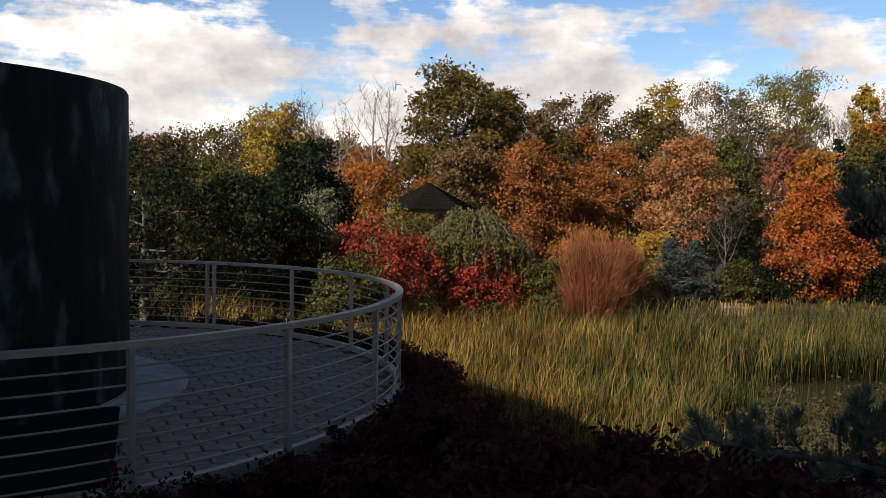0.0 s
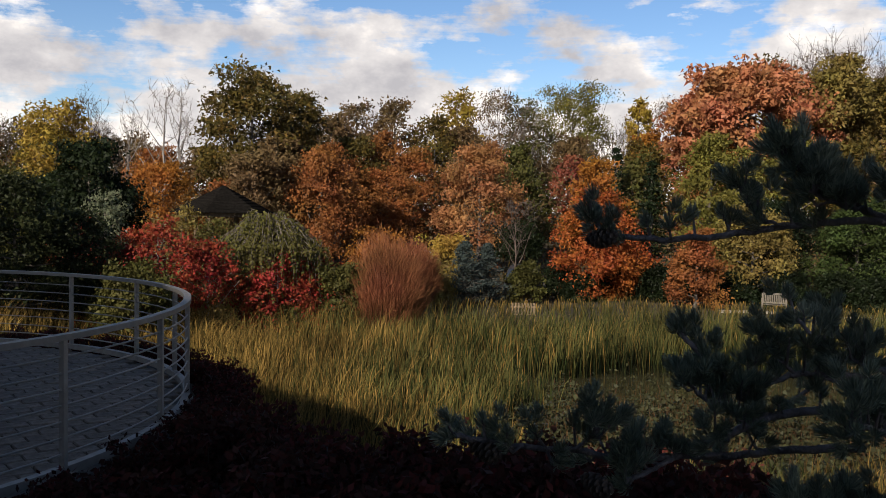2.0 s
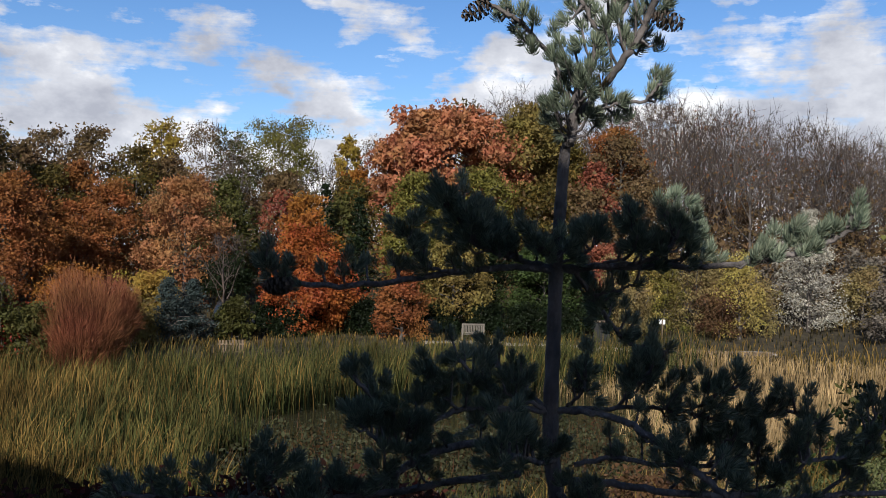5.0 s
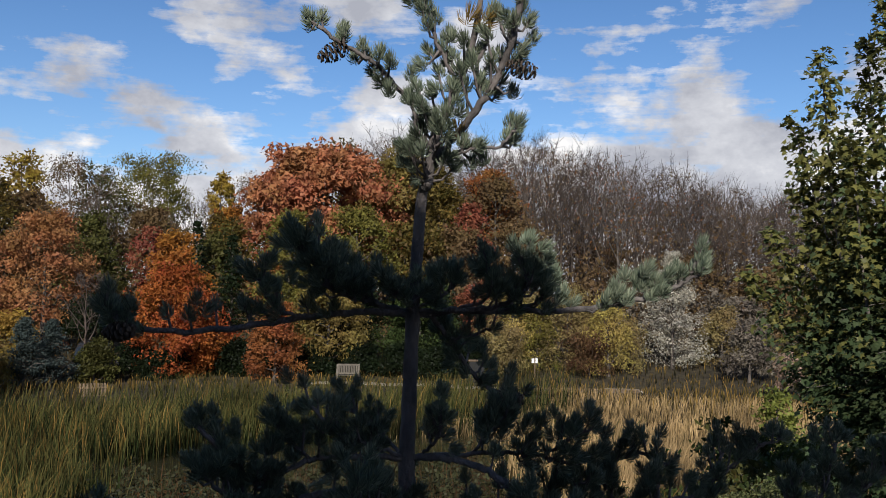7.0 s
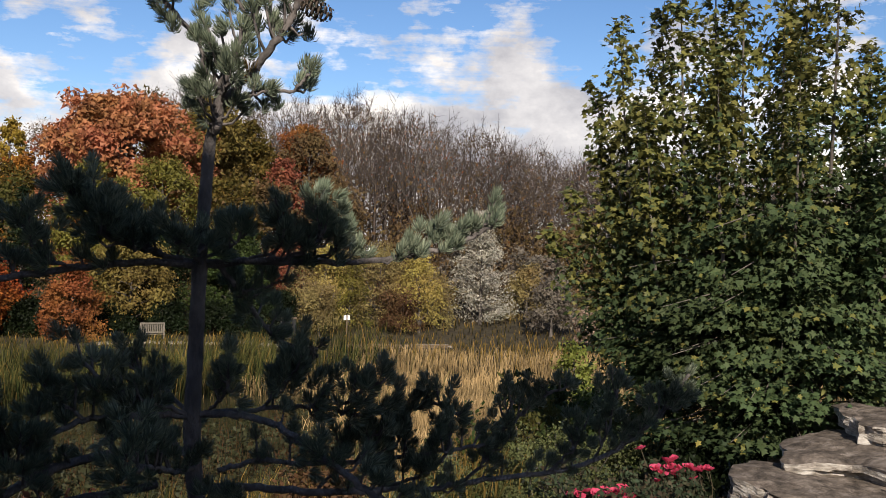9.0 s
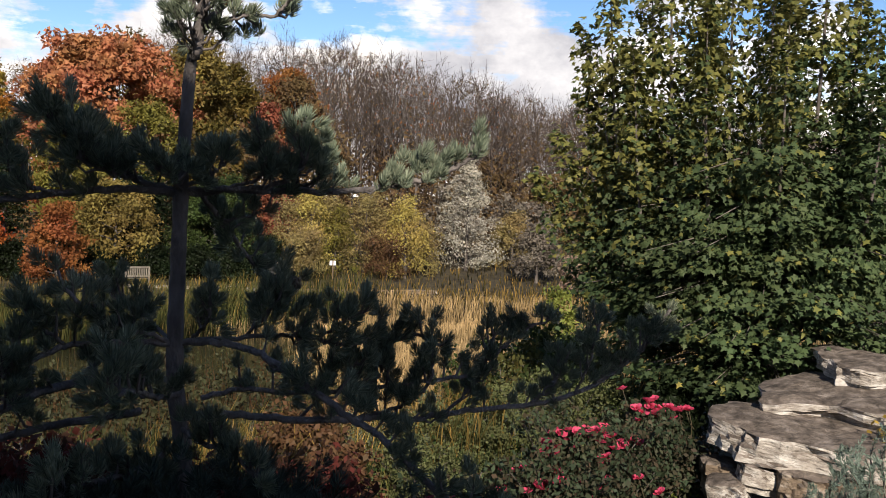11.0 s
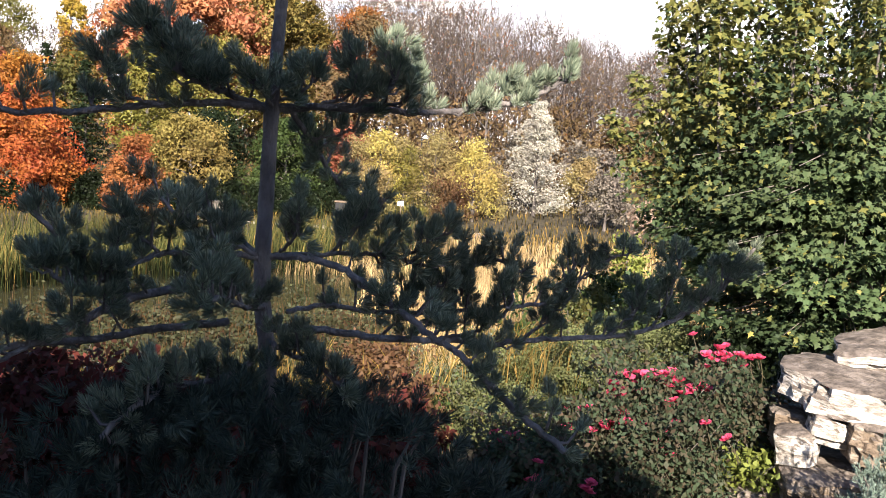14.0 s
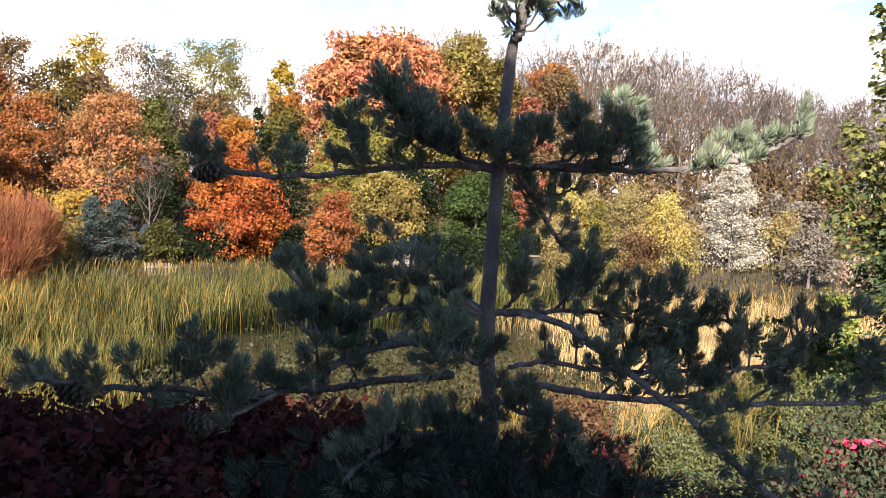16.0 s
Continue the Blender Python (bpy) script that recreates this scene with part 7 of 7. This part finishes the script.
def car(x, y, turn, mat, label):
    """A parked car: lofted body, glasshouse, four wheels."""
    z0 = float(ground_z(x, y)) + 0.02
    c = thing("car", label, "car", x, y, z0, turn)

    def loft(rows):
        bm = bmesh.new()
        rings = []
        for px, half, z_lo, z_hi, tuck in rows:
            rings.append([bm.verts.new(p) for p in ((px, -half, z_lo), (px, -half, (z_lo + z_hi) / 2), (px, -half * tuck, z_hi), (px, half * tuck, z_hi), (px, half, (z_lo + z_hi) / 2), (px, half, z_lo))])
        for a, b in zip(rings, rings[1:]):
            for i in range(6):
                bm.faces.new((a[i], a[(i + 1) % 6], b[(i + 1) % 6], b[i])).smooth = True
        bm.faces.new(rings[0][::-1])
        bm.faces.new(rings[-1])
        bmesh.ops.recalc_face_normals(bm, faces=bm.faces)
        return bm

    part("body", loft([(-2.15, 0.70, 0.35, 0.70, 0.85), (-1.9, 0.84, 0.22, 0.86, 0.88), (-0.9, 0.87, 0.20, 0.93, 0.9), (0.9, 0.87, 0.20, 0.95, 0.9), (1.9, 0.84, 0.24, 0.92, 0.88), (2.1, 0.74, 0.36, 0.80, 0.86)]), mat, c)
    part("cabin", loft([(-0.95, 0.76, 0.90, 0.95, 0.95), (-0.25, 0.74, 0.90, 1.40, 0.80), (1.1, 0.74, 0.90, 1.42, 0.80), (1.85, 0.72, 0.90, 0.97, 0.95)]), glass_m, c)
    part("roof", box_bm(1.25, 1.12, 0.03, 0.012, (0.42, 0, 1.425)), mat, c)
    for px in (-1.3, 1.3):
        for s in (-1, 1):
            m = Matrix.Translation((px, s * 0.80, 0.31)) @ Euler((radians(90), 0, 0)).to_matrix().to_4x4() @ Matrix.Translation((0, 0, -0.1))
            wheel = part("wheel", rod_bm(0.31, 0.31, 0.2, 20, m), RUBBER, c)
            part("rim", rod_bm(0.19, 0.19, 0.215, 16, Matrix.Translation((px, s * 0.80, 0.31)) @ Euler((radians(90), 0, 0)).to_matrix().to_4x4() @ Matrix.Translation((0, 0, -0.1075))), CHROME, wheel)
    for s in (-1, 1):
        part("headlight", box_bm(0.10, 0.28, 0.12, 0.02, (-2.04, s * 0.55, 0.66)), WHITE, c)


car(13.2, 41.0, 250, BLACK, "black car parked behind the bare tree")

low_wall = thing("garden_wall", "short grey rendered wall behind the twiggy shrub", "wall", 9.0, 47.1, float(ground_z(9.0, 47.1)), 8)
part("wall", box_bm(2.2, 0.25, 1.35, 0.01, (0, 0, 0.60)), PLASTER, low_wall)
part("coping", box_bm(2.3, 0.33, 0.06, 0.01, (0, 0, 1.305)), PALE_SLAB, low_wall)

# shrubs standing along the bank
def weeping_shrub(x, y, top, r, base):
    """Strands that arch out from a short stem and hang down, leafy all along."""
    rng = np.random.default_rng(93)
    z0 = float(ground_z(x, y)) - 0.05
    h = top - z0
    root = thing("weeping_shrub", "weeping olive-green shrub with trailing leafy branches", "shrub", x, y, z0)
    paths, P, O = [(np.array([[0, 0, 0], [0.05, 0.02, h * 0.4], [0, 0, h * 0.82]]), np.array([0.10, 0.08, 0.04]))], [], []
    for i in range(230):
        a, f = rng.uniform(0, 2 * np.pi), rng.uniform(0.15, 1.0) ** 0.6
        d = np.array([math.cos(a), math.sin(a), 0.0])
        crest = h * (1.0 - 0.22 * f * f) * rng.uniform(0.90, 1.02)
        foot = max(0.05, base - z0 + rng.uniform(0.0, 0.45) * h)
        line = smooth_path([(0, 0, h * rng.uniform(0.55, 0.8)), d * r * f * 0.55 + [0, 0, crest], d * r * f * 0.9 + [0, 0, crest * 0.86], d * r * f + [0, 0, (crest + foot) * 0.5], d * r * f * 1.04 + [0, 0, foot]], 14)
        paths.append((line, np.linspace(0.012, 0.003, 14)))
        u = rng.uniform(3, 13, 46)
        k = u.astype(int)
        q = line[np.minimum(k, 13)] + (line[np.minimum(k + 1, 13)] - line[np.minimum(k, 13)]) * (u % 1)[:, None]
        P.append(q + rng.normal(0, 0.045, q.shape))
        O.append(np.repeat([d + [0, 0, 0.4]], len(q), 0))
    child("trunk", mesh_np("trunk", *tubes(paths, 4), BARK, smooth=True), root)
    child("crown", mesh_np("crown", *leaf_quads(rng, np.concatenate(P), 0.115, 1.2, 0.7, np.concatenate(O)), L_WEEP), root)


weeping_shrub(1.0, 31.2, 2.1, 2.05, -1.2)
SEED[0] += 1
broadleaf("shrub", "yellow-green shrub before the shelter", "shrub", -2.5, 32.2, 1.72, 1.2, -1.0, L_MUSTARD, 0.10, 2600, "oval")
broadleaf("shrub", "leafy yellow-green shrub against the shelter roof", "shrub", -1.75, 33.0, 2.25, 0.8, -0.8, L_MUSTARD, 0.10, 2600, "oval")
broadleaf("shrub", "olive shrub before the shelter", "shrub", -0.8, 32.4, 1.70, 1.35, -1.0, L_WEEP, 0.10, 4200, "oval")


def twig_ball(x, y, top, r):
    """A rounded shrub of many thin upright reddish shoots."""
    rng = np.random.default_rng(91)
    z0 = float(ground_z(x, y)) - 0.05
    s = thing("twig_shrub", "rounded leafless shrub of thin reddish shoots", "shrub", x, y, z0)
    h = top - z0
    paths = []
    for i in range(1300):
        a, u = rng.uniform(0, 2 * np.pi), rng.uniform(-0.75, 1)
        f = math.sqrt(1 - u * u) * rng.uniform(0.75, 1.02)
        e = np.array([r * f * math.cos(a), r * f * math.sin(a), h * (0.58 + 0.42 * u)])
        e = e * (0.90 + 0.16 * noise.noise(Vector(e) * 1.3) + 0.05 * rng.normal())
        b = np.array([0.16 * e[0], 0.16 * e[1], 0.0])
        m = b * 0.45 + e * 0.55 + np.array([0.04 * e[0], 0.04 * e[1], -0.02 * h])
        paths.append((np.array([b, m, e]), np.array([0.010, 0.006, 0.003])))
    V, F = tubes(paths, 3)
    child("shoot_mass", mesh_np("shoot_mass", V, F, L_TWIG), s)
    ends = np.array([p[0][2] for p in paths])
    P = np.repeat(ends, 11, 0) * rng.uniform(0.72, 1.0, (len(ends) * 11, 1)) + rng.normal(0, 0.07, (len(ends) * 11, 3))
    d = unit(P * [1, 1, 0.6] + rng.normal(0, 0.5, P.shape) + [0, 0, 0.25]) * rng.uniform(0.10, 0.30, (len(P), 1))
    w = unit(np.cross(d, rng.normal(size=P.shape))) * 0.009
    V = np.stack([P - w, P + w, P + d], 1).reshape(-1, 3)
    child("twig_mass", mesh_np("twig_mass", V, np.arange(len(V)).reshape(-1, 3), L_TWIG), s)


twig_ball(4.85, 29.9, 1.55, 1.6)
twig_ball(6.4, 33.0, 1.1, 1.1)
conifer("blue_spruce", "bushy blue-grey spruce at the reeds' edge", 9.2, 36.5, 0.75, 1.05, -1.8, L_BLUE, 8000, 0.085, 18, 0.6)
conifer("blue_spruce", "bushy blue-grey spruce at the reeds' edge", 10.3, 37.0, 0.65, 1.05, -1.8, L_BLUE, 8000, 0.085, 18, 0.6)
for x, y, top, r, m, lab in ((2.2, 33.0, 0.2, 1.2, L_RED, "crimson shrub on the bank"), (3.4, 30.2, 0.1, 1.0, L_OLIVE, "olive shrub on the bank"), (7.6, 36.0, -0.1, 1.1, L_MUSTARD, "yellowing shrub on the bank"), (12.0, 37.2, -0.2, 0.8, L_OLIVE, "brown-green shrub at the reeds' edge"), (3.0, 31.6, -0.2, 1.2, L_RED, "crimson shrub on the bank"),
                             (1.3, 33.4, 0.9, 1.4, L_WEEP, "olive shrub beside the shelter"), (-2.8, 26.0, 0.4, 1.2, L_OLIVE, "olive shrub beside the shelter"), (2.6, 41.0, 0.8, 1.6, L_RUST, "rusty shrub on the bank"), (6.2, 41.0, 0.8, 1.6, L_ORANGE, "orange shrub on the bank"), (9.8, 42.0, 0.6, 1.5, L_GOLD, "golden shrub on the bank"), (18.2, 37.6, -0.4, 0.9, L_DARK, "dark clipped shrub under the maple"),
                             # the row of L_DARK shrubs by the path stands in for shade below the crowns
                             (20.8, 38.2, -0.3, 0.9, L_DARK, "dark clipped shrub under the maple"), (14.6, 40.0, -0.2, 0.8, L_DARK, "dark clipped shrub under the maple"), (24.0, 38.0, 0.2, 1.5, L_DARK, "dark shrub added for the black shade under the trees"), (27.5, 35.0, -0.2, 1.0, L_DARK, "dark shrub added for the black shade under the trees"), (13.9, 44.6, 1.4, 1.4, L_DARK, "dark weeping shrub behind the car"), (28.6, 33.6, 0.0, 1.0, L_DARK, "dark shrub added for the black shade under the trees"), (17.2, 39.2, -0.7, 1.1, L_DARK, "dark shrub added for the black shade under the trees"), (21.6, 36.0, -0.75, 1.0, L_DARK, "dark shrub added for the black shade under the trees"), (23.4, 35.2, -0.7, 1.1, L_DARK, "dark shrub added for the black shade under the trees"), (25.2, 34.4, -0.6, 1.1, L_DARK, "dark shrub added for the black shade under the trees"), (26.4, 33.4, -0.7, 1.0, L_DARK, "dark shrub added for the black shade under the trees"), (15.0, 38.4, -0.8, 0.9, L_DARK, "dark shrub added for the black shade under the trees")):
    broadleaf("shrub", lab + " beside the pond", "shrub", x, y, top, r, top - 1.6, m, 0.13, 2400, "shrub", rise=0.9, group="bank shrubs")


# low grasses and herbs over the near slope
def build_slope_plants():
    rng = np.random.default_rng(61)
    n = 16000
    x, y = rng.uniform(-1.5, 15, n), rng.uniform(3.2, 11, n)
    q = 0.15 * x + y
    ok = (q > 5.4) & (q < 12.5) & (np.hypot(x - DECK_X, y - DECK_Y) > DECK_R + 1.3)
    x, y = x[ok], y[ok]
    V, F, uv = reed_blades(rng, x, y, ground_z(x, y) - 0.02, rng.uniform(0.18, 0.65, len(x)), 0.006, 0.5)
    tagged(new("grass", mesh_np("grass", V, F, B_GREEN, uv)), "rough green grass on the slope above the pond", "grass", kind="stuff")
    n = 7000
    gx, gy = rng.uniform(3.2, 13, n), rng.uniform(4.6, 11, n)
    keep = (np.sin(1.9 * gx + 1.3 * np.sin(1.4 * gy)) * np.sin(1.6 * gy + 0.4) > -0.25) & (np.hypot(gx - 9, gy - 3) > 2.2)
    gx, gy = gx[keep], gy[keep]
    V, F, uv = reed_blades(rng, gx, gy, ground_z(gx, gy) - 0.02, rng.uniform(0.35, 0.95, len(gx)), 0.005, 0.55)
    tagged(new("grass", mesh_np("grass", V, F, B_GOLD, uv)), "long yellow-green grass on the sunny slope", "grass", kind="stuff")
    P = np.stack([x, y, ground_z(x, y) + rng.uniform(0.03, 0.35, len(x))], 1)
    V, F = leaf_quads(rng, np.repeat(P, 3, 0) + rng.normal(0, 0.08, (3 * len(P), 3)), 0.040, 0.1)
    tagged(new("herbs", mesh_np("herbs", V, F, L_GREEN)), "low green herbs covering the slope", "herbs", kind="stuff")
    n = 32000
    x, y = rng.uniform(-22, 48, n), rng.uniform(14, 52, n)
    ok = (ground_z(x, y) > -2.25) & ~((x < -2.0) & (y < 27))
    x, y = x[ok], y[ok]
    edge = 1 - step(33, 38, np.hypot(x, y))
    V, F, uv = reed_blades(rng, x, y, ground_z(x, y) - 0.02, rng.uniform(0.15, 0.45, len(x)) + (0.45 + 0.45 * step(14, 18, x)) * edge * rng.uniform(0.3, 1, len(x)), 0.016, 0.4)
    tagged(new("grass", mesh_np("grass", V, F, B_GOLD, uv)), "rough yellowing grass on the far bank", "grass", kind="stuff")


build_slope_plants()


# pavers of the terrace, laid in running bond
def build_pavers():
    rng = np.random.default_rng(71)
    L, W, gap = 0.30, 0.20, 0.015
    c, s = math.cos(radians(24)), math.sin(radians(24))
    shapes = []
    for i in range(5):
        bm = box_bm(L - gap, W - gap, 0.07, 0.008)
        for v in bm.verts:
            v.co += Vector(rng.normal(0, 0.002, 3))
        me = bpy.data.meshes.new("paver")
        bm.to_mesh(me)
        bm.free()
        me.materials.append(PAVER)
        shapes.append(me)
    spots = []
    for j in range(-27, 28):
        for i in range(-18, 19):
            u, v = (i + 0.5 * (j % 2)) * L, j * W
            x, y = DECK_X + u * c - v * s, DECK_Y + u * s + v * c
            if math.hypot(x - DECK_X, y - DECK_Y) > DECK_R - 0.12 or math.hypot(x - SILO_X, y - SILO_Y) < SILO_R + 0.30:
                continue
            spots.append((x, y))
    near = sorted(spots, key=lambda p: -(p[0] - 0.15 * p[1]))
    for x, y in near[:300]:
        ob = new("paver", shapes[rng.integers(5)])
        ob.parent = terrace
        ob.matrix_basis = pose(x, y, -0.042 + rng.normal(0, 0.0025), rng.normal(0, 0.4), rng.normal(0, 0.4), 24 + rng.normal(0, 0.5))
    V, F = [], []
    cube = [(-1, -1, -1), (1, -1, -1), (1, 1, -1), (-1, 1, -1), (-1, -1, 1), (1, -1, 1), (1, 1, 1), (-1, 1, 1)]
    for x, y in near[300:]:
        o, dz = len(V), rng.normal(0, 0.0025)
        for a, b, d in cube:
            u, v = a * (L - gap) / 2 * (0.985 if d > 0 else 1), b * (W - gap) / 2 * (0.975 if d > 0 else 1)
            V.append((x + u * c - v * s, y + u * s + v * c, -0.042 + dz + d * 0.035))
        F += [(o + 4, o + 5, o + 6, o + 7), (o, o + 1, o + 5, o + 4), (o + 1, o + 2, o + 6, o + 5), (o + 2, o + 3, o + 7, o + 6), (o + 3, o, o + 4, o + 7)]
    ob = child("paver_field", mesh_np("paver_field", np.array(V), np.array(F), PAVER), terrace)
    tagged(ob, "", "", "", "stuff")


build_pavers()
